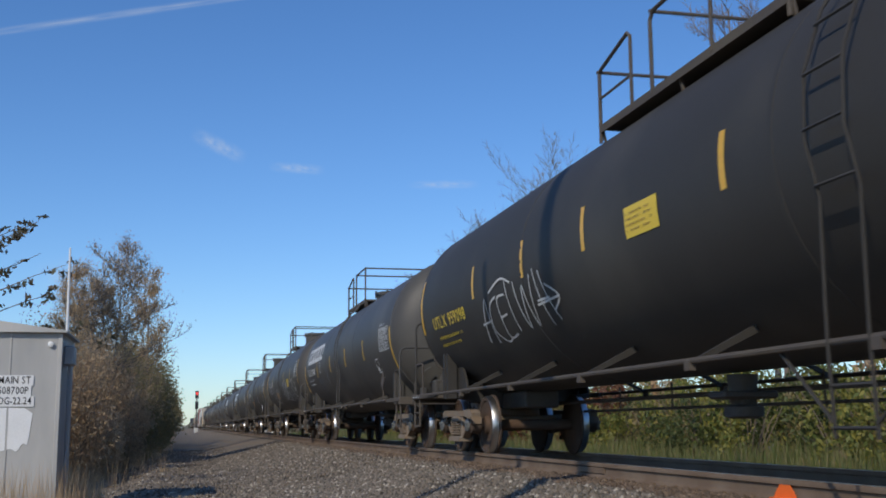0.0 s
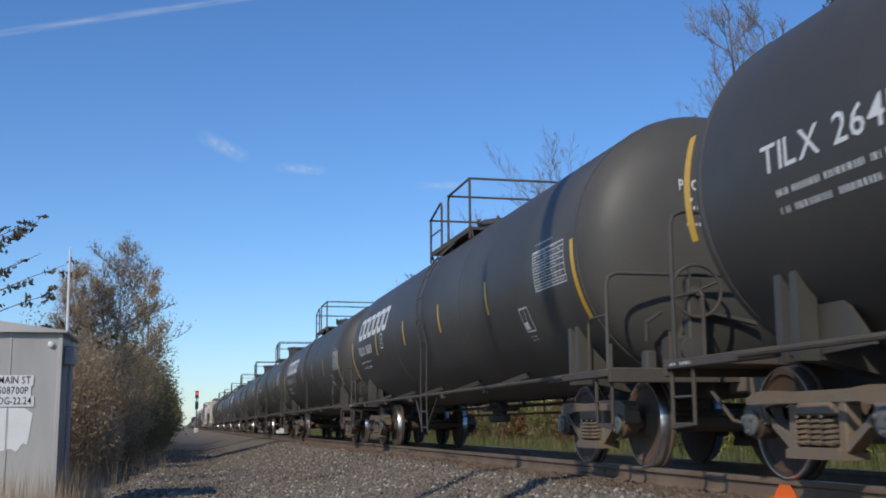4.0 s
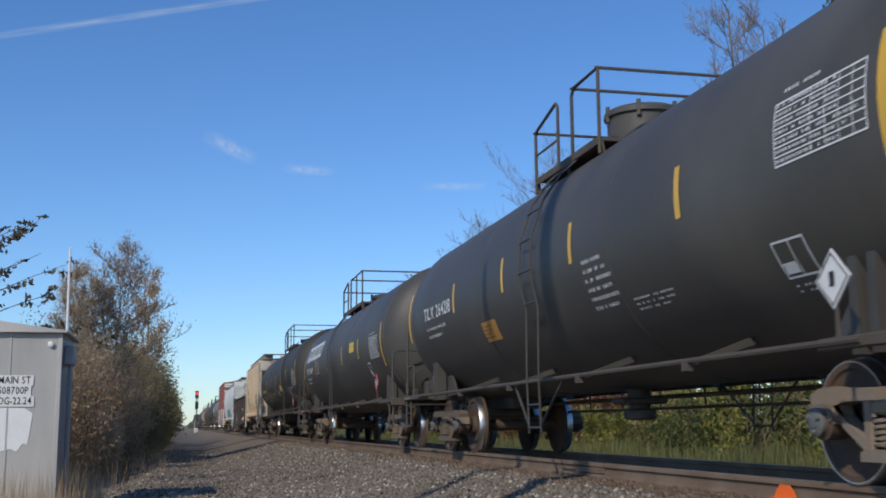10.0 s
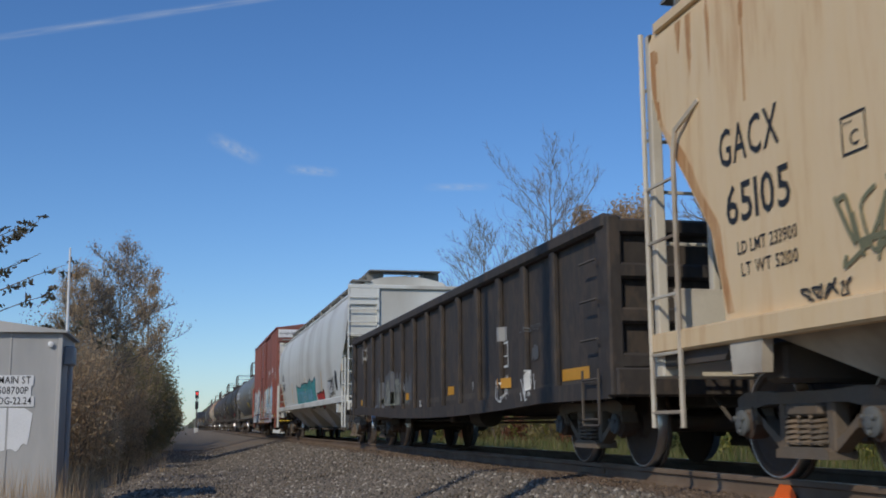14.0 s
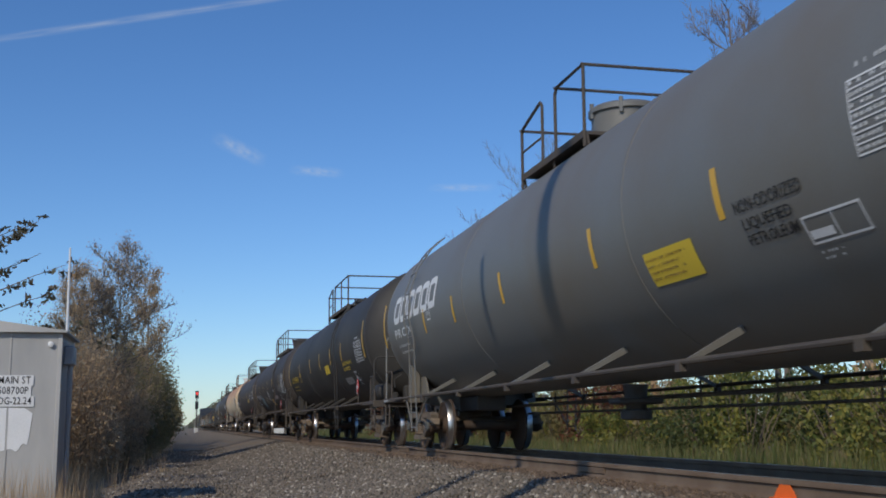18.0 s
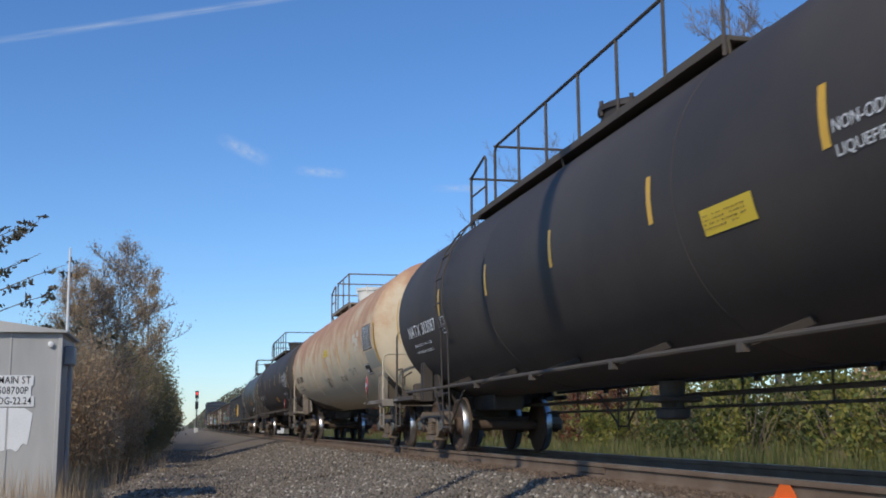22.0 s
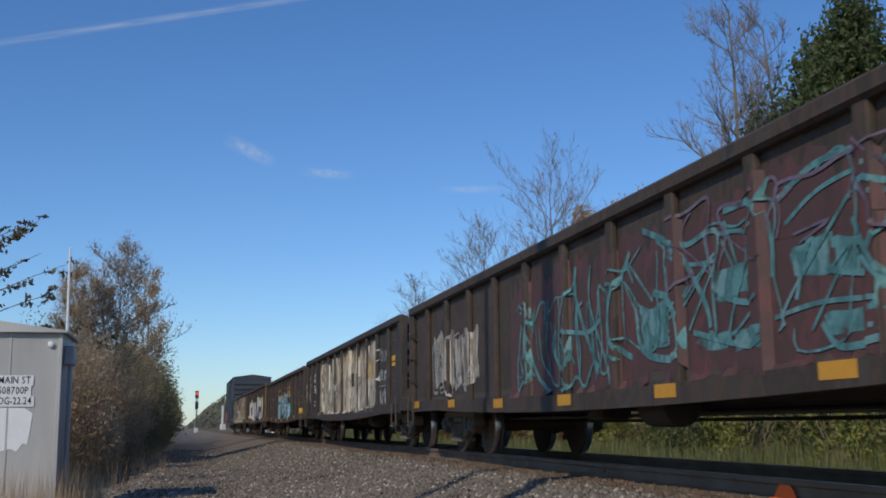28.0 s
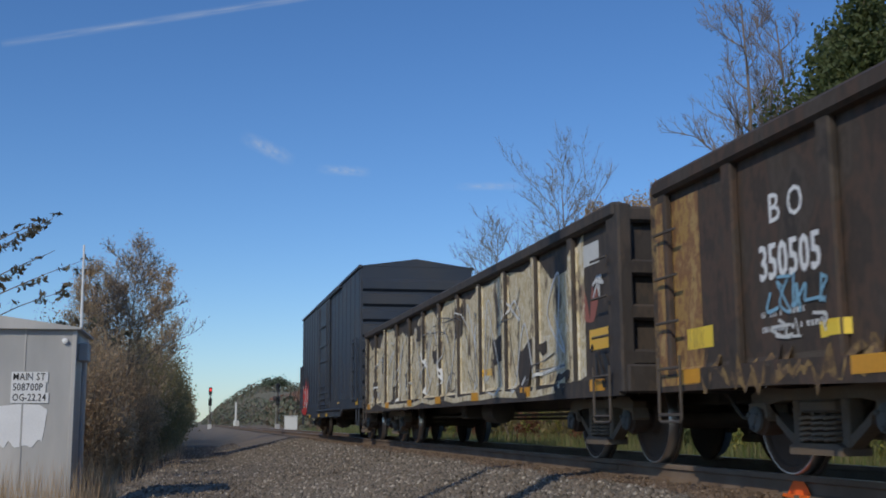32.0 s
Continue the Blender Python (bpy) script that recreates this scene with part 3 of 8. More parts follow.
def tank_car(u0, u1, name, label, shell=M_BLACK, style="till", mark="", number="", plat=(-1.3, 2.4), placard=None, ladder=-.4, graf=None, mark_mat=None,
             panel=True, seed=0, mark_b=None, lines=(), placard_text="", end_text="", shift=0.0, patches=(), placard_at=None, frame_mat=None, R=R_TANK, Z=Z_TANK, rail=.98, over=None, head=None, bubbles=(), lettered=(), walk_rise=.82, weights=(), blanks=(), dirt_shade=False):
    up = R + Z - R_TANK - Z_TANK
    low = Z - math.sqrt(R * R - 1.44) - 1.468
    M_FR = frame_mat or M_FRAME
    rng = random.Random(seed)
    ob = car(name, u0, u1, label, "tank car")
    L = u1 - u0
    half = L / 2 - .95
    tc = L / 2 - 2.31
    # shell with rounded heads
    prof = []
    dep = .55
    for i in range(9):
        t = i / 8 * math.pi / 2
        prof.append((-half + dep - dep * math.cos(t), max(.02, R * math.sin(t) ** .72)))
    for k in range(1, 12):
        prof.append((-half + dep + (2 * half - 2 * dep) * k / 12, R))
    prof += [(-a, r) for a, r in prof[8::-1]]
    tank = part("tank", Shape().turn(prof, 56, "y", (0, 0, Z)), shell, ob)
    for y in (-half + dep, -half * .32, half * .32, half - dep):
        part("weld_band", Shape().turn([(y - .035, R - .01), (y - .03, R + .004), (y + .03, R + .004), (y + .035, R - .01)], 56, "y", (0, 0, Z)), shell, tank)
    # ends: stub sill, saddle, end platform, handrails
    for d in (-1, 1):
        y = d * tc
        sill = Shape().box(-.28, .28, y - 1.4 * d, d * (L / 2 - .85), .72, 1.0, .02)
        part("stub_sill", sill, M_FRAME, ob)
        sad = Shape().plate([(-1.12, 1.36 + low), (-.8, 1.1 + low), (-.3, .98 + low), (.3, .98 + low), (.8, 1.1 + low), (1.12, 1.36 + low), (1.22, 1.42 + low), (1.22, .95), (.4, .76), (-.4, .76), (-1.22, .95), (-1.22, 1.42 + low)], y - .12, y + .12, "y")
        part("saddle", sad, M_FRAME if frame_mat else shell, ob)
        for q in (-1, 1):
            web = Shape()
            web.plate([(y - d * .1, .95), (y - d * .75, .98), (y - d * .25, 1.5 + low), (y - d * .1, 1.5 + low)], q * 1.02, q * 1.06)
            web.plate([(y - d * .06, 1.62 + low), (y - d * .16, 1.62 + low), (y - d * .16, .9), (y - d * .06, .9)], q * 1.1, q * 1.26)
            web.plate([(y + d * .06, 1.62 + low), (y + d * .16, 1.62 + low), (y + d * .16, .9), (y + d * .06, .9)], q * 1.1, q * 1.26)
            part("bolster_web", web, frame_mat or shell, ob)
        e0, e1 = y - d * .2, d * (L / 2 - .62)
        deck = part("end_platform", Shape().box(-1.46, 1.46, e1 - d * .75, e1 - d * .06, .93, 1.0, .01), M_FR, ob)
        for q in (-1, 1):
            part("side_beam", Shape().box(q * 1.43, q * 1.5, e0, e1 - d * .06, .92, 1.003, .01), M_FR, deck)
        part("end_beam", Shape().box(-1.5, 1.5, e1 - d * .06, e1, .86, 1.01, .01), M_FR, deck)
        dec = Decal().bars(-e0 - .5 if d < 0 else -e1 + .15, .925, .55, .07, 1, rng)
        on_side(dec, lambda a, b: (-1.505, -a, b), "stencil", M_WHITE, ob)
        for q in (-1, 1):
            rails = Shape()
            x = q * 1.45
            yb = e1 - d * .08
            rails.tube([(x, yb, 1.25), (x, yb, .45), (x, yb - d * .05, .42)], .019, 6)
            rails.tube([(x, yb - d * .42, .93), (x, yb - d * .42, .45), (x, yb, .42)], .019, 6)
            for z in (.45, .68):
                rails.tube([(x, yb - d * .42, z), (x, yb, z)], .014, 5)
            part("step", rails, M_FR, ob)
        yh, zh = e1 - d * .16, 2.32 if d > 0 else 1.98
        part("end_handrail", Shape().tube([(-1.45, yh, .95), (-1.45, yh, zh - .12), (-1.42, yh, zh - .04), (-1.34, yh, zh), (1.34, yh, zh), (1.42, yh, zh - .04), (1.45, yh, zh - .12), (1.45, yh, .95)], .02, 8), shell, ob)
        part("end_grab_iron", Shape().tube([(-1.44, yh - d * .55, 1.0), (-1.44, yh - d * .55, 1.5), (-1.44, yh - d * .5, 1.55), (-1.44, yh, 1.55)], .016, 6), M_FR, ob)
        coupler(ob, d * (L / 2 - .9), d)
        truck(ob, y)
    # brake gear on the front end
    bg = Shape()
    yb = -(L / 2 - .95)
    bg.turn([(yb - .28, .05), (yb - .27, .13), (yb + .25, .13), (yb + .26, .05)], 14, "y", (-.55, 0, 1.2))
    bg.box(-1.0, -.88, yb - .1, yb + .05, 1.0, 1.2, .02).tube([(-.95, yb, 1.3), (-.95, yb, 1.5), (-.8, yb - .05, 1.6)], .02, 6)
    bg.box(-.75, -.45, yb - .2, yb + .1, 1.0, 1.35, .03).box(-.58, -.42, yb - .24, yb - .1, 1.0, 1.95, .02)
    bg.tube([(-.6, yb, 1.3), (-.5, yb, 1.55), (-.2, yb, 1.6), (.3, yb, 1.5)], .03, 6)
    wheel = Shape().tube([(-.5 + .27 * math.cos(k * math.pi / 12), yb - .28, 1.8 + .27 * math.sin(k * math.pi / 12)) for k in range(25)], .018, 6)
    for k in range(4):
        c, s_ = math.cos(k * math.pi / 2 + .4), math.sin(k * math.pi / 2 + .4)
        wheel.tube([(-.5, yb - .25, 1.8), (-.5 + .27 * c, yb - .28, 1.8 + .27 * s_)], .014, 5)
    wheel.turn([(yb - .3, .05), (yb - .2, .06)], 10, "y", (-.5, 0, 1.8))
    part("brake_wheel", wheel, M_FRAME, ob)
    if style == "utl":
        part("air_reservoir", Shape().turn([(yb + .1, .06), (yb + .13, .17), (yb + .2, .2), (yb + .85, .2), (yb + .92, .17), (yb + .95, .06)], 18, "y", (-1.12, 0, 1.22)), shell, ob)
    if placard is M_RED:
        ep = part("end_placard", Shape().plate([(-.1 - .17, 1.45), (-.1, 1.28), (.07, 1.45), (-.1, 1.62)], yb - .34, yb - .33, "y"), placard, ob, "diamond-shaped red placard on the end")
        on_side(Decal().rect(-.22, 1.41, .24, .08), lambda a, b: (a, yb - .345, b), "placard_band", M_WHITE, ep)
        if end_text:
            on_side(Decal().text(end_text, -.2, 1.42, .06, fit=.2), lambda a, b: (a, yb - .349, b), "placard_text", M_BLACKP, ep)
        part("placard_bracket", Shape().box(-.13, -.07, yb - .33, yb - .3, .98, 1.4), M_FRAME, ob)
    part("brake_gear", bg, M_FRAME if frame_mat else shell, ob, "air reservoir, valve and brake wheel")
    # side handrails on slanted brackets
    for q in (-1, 1) if not frame_mat else ():
        hr = Shape().tube([(q * 1.5, -tc - .3, rail - .01), (q * 1.5, tc + .3, rail - .01)], .026, 8)
        n = int((tc - .6) / 2.6)
        for i in range(-n, n + 1):
            y = 1.0 - 2.6 * i
            if abs(y) > tc - .5:
                continue
            t = -.94
            x, z = q * (R + .01) * math.cos(t), Z + (R + .01) * math.sin(t)
            br = Shape().loft([[(q * 1.53, y - .025, rail - .03), (q * 1.53, y + .025, rail - .03), (x, y + .005, z + .02), (x, y - .045, z + .02)], [(q * 1.5, y - .025, rail - .06), (q * 1.5, y + .025, rail - .06), (x * .96, y + .005, z - .04), (x * .96, y - .045, z - .04)]])
            part("handrail_bracket", br, shell, ob)
            hr.box(q * 1.47, q * 1.53, y - .05, y + .05, rail - .09, rail - .01)
        part("side_handrail", hr, M_FRAME, ob)
    pipe = Shape().tube([(.5, -tc + .6, .8), (.5, tc - .6, .8)], .03, 6).tube([(.75, -tc + 1, .66), (.75, tc - 1, .66)], .02, 6)
    for i in range(9):
        y = -tc + 1 + (2 * tc - 2) * i / 8
        pipe.tube([(.75, y, .66), (.75, y, 1.0)], .015, 5)
    part("brake_pipe", pipe, M_FRAME, ob)
    part("bottom_outlet", Shape().turn([(.5, .12), (.52, .2), (.62, .2), (.64, .13), (.95, .16)], 14, "z", (0, .3, 0)).box(-.3, .3, .1, .5, .7, .78, .02), M_FRAME, ob)
    # middle ladder
    for q in (-1, 1) if ladder is not None else ():
        lad = Shape()
        for e in (-.23, .23):
            y = -ladder + e
            pts = [(q * 1.5, y, .35), (q * 1.52, y, rail)] + [(q * (R + .1) * math.cos(t), y, Z + (R + .1) * math.sin(t)) for t in (-.35, -.1, .2, .5, .75, .95)]
            lad.tube(pts, .014, 6)
        rungs = [Shape().tube([(q * 1.51, -ladder - .23, z), (q * 1.51, -ladder + .23, z)], .014, 5) for z in (.42, .69, .96)]
        for k in range(6):
            t = -.3 + .24 * k
            p = (q * (R + .1) * math.cos(t), Z + (R + .1) * math.sin(t))
            rungs.append(Shape().tube([(p[0], -ladder - .23, p[1]), (p[0], -ladder + .23, p[1])], .014, 5))
        lad.tube([(q * 1.5, -ladder - .23, .45), (q * 1.46, -ladder - .95, .97)], .016, 5).tube([(q * 1.5, -ladder + .23, .45), (q * 1.46, -ladder + .95, .97)], .016, 5)
        steps = part("ladder", lad, shell, ob)
        for r_ in rungs:
            part("rung", r_, shell, steps)
    # top platform with rails round the manway (y counts against a)
    ya, yb = -plat[0], -plat[1]
    zp = 3.7 + up
    g = Shape()
    for q in (-1, 1):
        g.box(q * .6, q * .98, yb, ya, zp + .005, zp + .035)
        for k in range(int((ya - yb) / .09)):
            g.box(q * .6, q * .98, yb + k * .09 + .02, yb + k * .09 + .05, zp + .035, zp + .055)
        g.box(q * .98, q * 1.0, yb, ya, zp - .03, zp + .06)
        for y in (ya, (ya + yb) / 2, yb):
            g.tube([(q * .96, y, zp), (q * .92, y, 3.5 + up)], .02, 5)
    g.box(-.55, .55, ya - .3, ya, zp + .12, zp + .16).box(-.55, .55, yb, yb + .3, zp + .12, zp + .16)
    part("walkway", g, M_FR, ob)
    hr = Shape()
    zt = zp + walk_rise
    for q in (-1, 1):
        x = q * .99
        hr.tube([(x, ya, zp - .15), (x, ya, zt - .14), (x, ya - .06, zt - .1), (x, ya - .85, zt + .06), (x, ya - .92, zt), (x, ya - .92, zp)], .022, 6)
        hr.tube([(x, ya, zp + .38), (x, ya - .92, zp + .38)], .016, 5)
        hr.tube([(x, ya - 1.45, zp), (x, ya - 1.45, zt - .02), (x, ya - 1.53, zt + .06), (x, yb, zt + .06), (x, yb, zp - .15)], .022, 6)
        n = max(1, round((ya - 1.45 - yb) / 1.3))
        for k in range(1, n + 1):
            y = ya - 1.45 + (yb - ya + 1.45) * k / n
            hr.tube([(x, y, zp), (x, y, zt + .05)], .02, 6)
    hr.tube([(-1.02, yb, zt + .06), (1.02, yb, zt + .06)], .02, 6).tube([(-1.02, ya - 1.5, zt + .06), (1.02, ya - 1.5, zt + .06)], .02, 6).tube([(-1.02, ya, zt - .12), (1.02, ya, zt - .12)], .02, 6)
    part("handrail", hr, M_FR, ob)
    cy = (ya + yb) / 2 - .2
    zd = (4.12 if style in ("procor", "utl") and shell in (M_BLACK, M_DARKTANK) else 4.4) + up
    dome = Shape().turn([(3.75, .46), (zd - .13, .46), (zd - .12, .5), (zd - .06, .5), (zd - .02, .44), (zd, .05)], 28, "z", (0, cy, 0)).box(-.12, .12, cy + .46, cy + .58, zd - .19, zd - .07, .02)
    for k in range(6):
        t = k * math.pi / 3
        dome.turn([(zd - .19, .03), (zd + .01, .03)], 8, "z", (.48 * math.cos(t), cy + .48 * math.sin(t), 0))
    part("manway", dome, shell if shell is not M_BEIGE else M_WHITEH, ob, "round manway housing on top")
    part("valve", Shape().turn([(3.8 + up, .1), (4.15 + up, .1), (4.2 + up, .14), (4.26 + up, .05)], 12, "z", (.2, cy - .95, 0)), M_FRAME, ob)
    # markings
    place = tank_place(.004, R, Z)
    st = dict(MARKS[style], **(over or {}))
    if shift:
        st["at"] = [a + shift for a in st["at"]]
        for k in ("mark", "panel", "cons"):
            st[k] = (st[k][0] + shift,) + tuple(st[k][1:])
    sb, sh = st["stripe"]
    for a in st["at"]:
        on_side(arc_rect(Decal(), a - .05, sb, .1, sh), place, "reflective_stripe", M_YELLOW, tank, "yellow reflective stripe")
    lb, lh = st["long"]
    for a in st.get("ends", (-(half - .32), half - .66)):
        on_side(arc_rect(Decal(), a - .05, lb, .11, lh), place, "reflective_stripe", M_YELLOW, tank, "long yellow reflective stripe")
    mm = mark_mat or M_WHITE
    ma, mb, mh, mw = st["mark"]
    mb = mb if mark_b is None else mark_b
    if style == "procor":
        for i in range(6):
            a, c = ma + .04 + i * .62, st.get("logo", .13)
            ring = [(a + .02, c), (a + .4, c), (a + .46, c + .06), (a + .57, c + .33), (a + .53, c + .39), (a + .19, c + .39), (a + .13, c + .33)]
            d = Decal().stroke(smooth_path(ring + ring[:1], 3), .12)
            on_side(d, place, "company_mark", M_WHITE, tank, "slanted white logo shape")
        on_side(Decal().outline(ma + 2.97, -.3, .25, .32, .025).text("C", ma + 3.05, -.2, .1), place, "plate_mark", mm, tank)
    if mark:
        on_side(Decal().text((mark + " " + number).strip(), ma, mb, mh, fit=mw), place, "reporting_mark", mm, tank, "painted reporting mark")
        if weights:
            on_side(Decal().text(weights[0], ma + .15, mb - .22, .1, fit=mw * .8).text(weights[1], ma + .19, mb - .4, .1, fit=mw * .78), place, "stencil", mm, tank, "stencilled weights")
        else:
            on_side(Decal().bars(ma + .15, mb - .36, mw * .75, .26, 2, rng), place, "stencil", mm, tank)
    for a, b, w, h, m_ in blanks:
        on_side(arc_rect(Decal(), a, b, w, h), tank_place(.002, R, Z), "repaint_patch", m_, tank, "rectangle of repaint")
    # dirt and the shade under the tank ends, painted together as dark decals
    if dirt_shade:
        for d, edge in ((1, -1.12), (-1, -.92)):
            top_b = [(d * (half - .6 - .25 * k), edge - .055 * k + .07 * noise.noise(Vector((k * .6, 5 * d, 0)))) for k in range(17)]
            low_b = [(a, -2.25) for a, b in reversed(top_b)]
            on_side(Decal().fill(top_b + low_b, .05), tank_place(.0015, R, Z), "soot_stain", M_DIRT_SHADE, tank, "road dirt and painted under-tank shade over the truck")
    if panel:
        pa, pb, ph = st["panel"]
        d = Decal().outline(pa, pb, 1.12, ph, .014)
        for i in range(1, 7):
            d.rect(pa, pb + ph * i / 7, 1.12, .011)
        for i in (.42, .58, .72, .86):
            d.rect(pa + 1.12 * i, pb, .009, ph, 0, 4)
        for i in range(7):
            d.bars(pa + .03, pb + ph * i / 7 + .012, 1.05, ph / 8, 1, rng)
        d.bars(pa + .1, pb + ph + .04, .7, .08, 1, rng)
        on_side(d, place, "data_panel", M_WHITE, tank, "white ruled data panel")
        ca, cb = st["cons"]
        on_side(Decal().outline(ca, cb, st.get("cw", .36), st.get("ch", .33), .018).rect(ca + st.get("cw", .36) * .5, cb + .016, .014, st.get("ch", .33) - .03, 0, 5).rect(ca + .03, cb + .04, st.get("cw", .36) * .4, st.get("ch", .33) * .3, 0, 3).bars(ca + .03, cb - .14, .28, .1, 2, rng), place, "consolidated_stencil", M_WHITE, tank, "small white ruled stencil box")
    for txt, a, b, h_, w_ in lines:
        on_side(Decal().text(txt, a, b, h_, fit=w_), tank_place(.009, R, Z), "stencil", M_LEMON if number == "959824" else M_BLACKP if number == "955413" or shell is M_GREY else M_WHITE, tank, "small white stencilled words")
    if "text" in st:
        ta, tb = st["text"]
        on_side(Decal().bars(ta, tb, .75, .62, 6, rng).bars(ta + 1.0, tb - .1, .95, .17, 3, rng), place, "stencil", M_WHITE, tank)
    for a, b, w, h, m_ in patches:
        on_side(arc_rect(Decal(), a, b, w, h), tank_place(.006, R, Z), "patch", m_, tank, "pasted notice panel")
        on_side(Decal().bars(a + .04, b + .04, w - .08, h - .08, 4, rng), tank_place(.01, R, Z), "patch_text", M_RUSTY if m_ in (M_LEMON, M_YELLOW) else M_BLACKP, tank)
    if placard:
        a = placard_at or st["panel"][0] + .1
        s = Shape()
        x, zc, q = -1.5, 1.38, .2
        s.plate([(-a - q, zc), (-a, zc - q), (-a + q, zc), (-a, zc + q)], x, x - .012)
        p = part("placard", s, placard, ob, "diamond-shaped placard")
        if placard is not M_FRAME:
            flat = lambda a_, b_: (x - .016, -a_, b_)
            ring = [(a - q * .86, zc), (a, zc + q * .86), (a + q * .86, zc), (a, zc - q * .86)]
            on_side(Decal().stroke(ring + ring[:2], .014), flat, "placard_border", M_WHITE if placard is M_RED else M_BLACKP, p)
            if placard is M_RED:
                on_side(Decal().rect(a - .13, zc - .045, .26, .09), flat, "placard_band", M_WHITE, p)
                on_side(Decal().text(placard_text or "1075", a - .11, zc - .035, .07, fit=.22).rect(a - .025, zc + .07, .05, .05), lambda a_, b_: (x - .02, -a_, b_), "placard_text", M_BLACKP, p)
            else:
                on_side(Decal().rect(a - .03, zc - .05, .06, .1), flat, "placard_band", M_BLACKP, p)
        part("placard_bracket", Shape().tube([(x + .01, -a, zc - .1), (x + .01, -a, rail)], .015, 5), M_FRAME, ob)
    for a, b, w, h in st.get("plate", ()):
        on_side(Decal().outline(a, b, w, h, .018).text("C", a + w * .36, b + h * .22, h * .38).bars(a + .04, b + h * .72, w - .08, h * .2, 1, rng), place, "plate_mark", mm, tank, "small outlined stencil")
    if head:
        hm, words, rows_n = head
        def on_head(a, b):
            p = min(.999, math.hypot(a, b - Z) / R)
            return (a, -half + dep - dep * math.cos(math.asin(p ** (1 / .72))) - .014, b)
        d = Decal()
        d.bars(-.44, Z + .5 - .095 * rows_n, .34, .09 * rows_n, rows_n, rng)
        if words:
            d.text(words, -.5, Z + .54, .12, fit=.32)
        on_side(d, on_head, "stencil", hm, tank, "stencilled lines on the tank end")
    for a, b, w, h, n, m_, th in bubbles:
        r2, d = random.Random(seed * 19 + n), Decal()
        for i in range(n):
            q = w / n
            bl = letter_blob(a + q * (i + .5), b + h / 2 + r2.uniform(-.06, .06), q * 1.15, h * r2.uniform(.8, 1), r2)
            d.stroke(bl + bl[:2], th * r2.uniform(.8, 1.2))
            d.stroke(smooth_path([(a + q * (i + r2.uniform(.2, .45)), b + h * r2.uniform(.25, .45)), (a + q * (i + .55), b + h * r2.uniform(.4, .6)), (a + q * (i + r2.uniform(.4, .8)), b + h * r2.uniform(.6, .8))], 6), th * .8)
        on_side(d, tank_place(.012, R, Z), "graffiti", m_, tank, "outlined bubble-letter graffiti")
    for lines_, m_, th in lettered:
        d = Decal()
        for pts in lines_:
            d.stroke(smooth_path(pts, 6), th)
        on_side(d, tank_place(.013, R, Z), "graffiti", m_, tank, "hand-sprayed tag")
    for k, (a, b, w, h, n, m_, th) in enumerate(graf or ()):
        on_side(tag_strokes(Decal(), a, b, w, h, n, random.Random(seed * 7 + k), th), tank_place(.012, R, Z), "graffiti", m_, tank, "sprayed graffiti scrawl")
    return ob

# ---- gondolas ----


M_AMBER = mat("amber_reflective_tape", (.62, .29, .02), .45, var=.25, scale=6, bump=0)


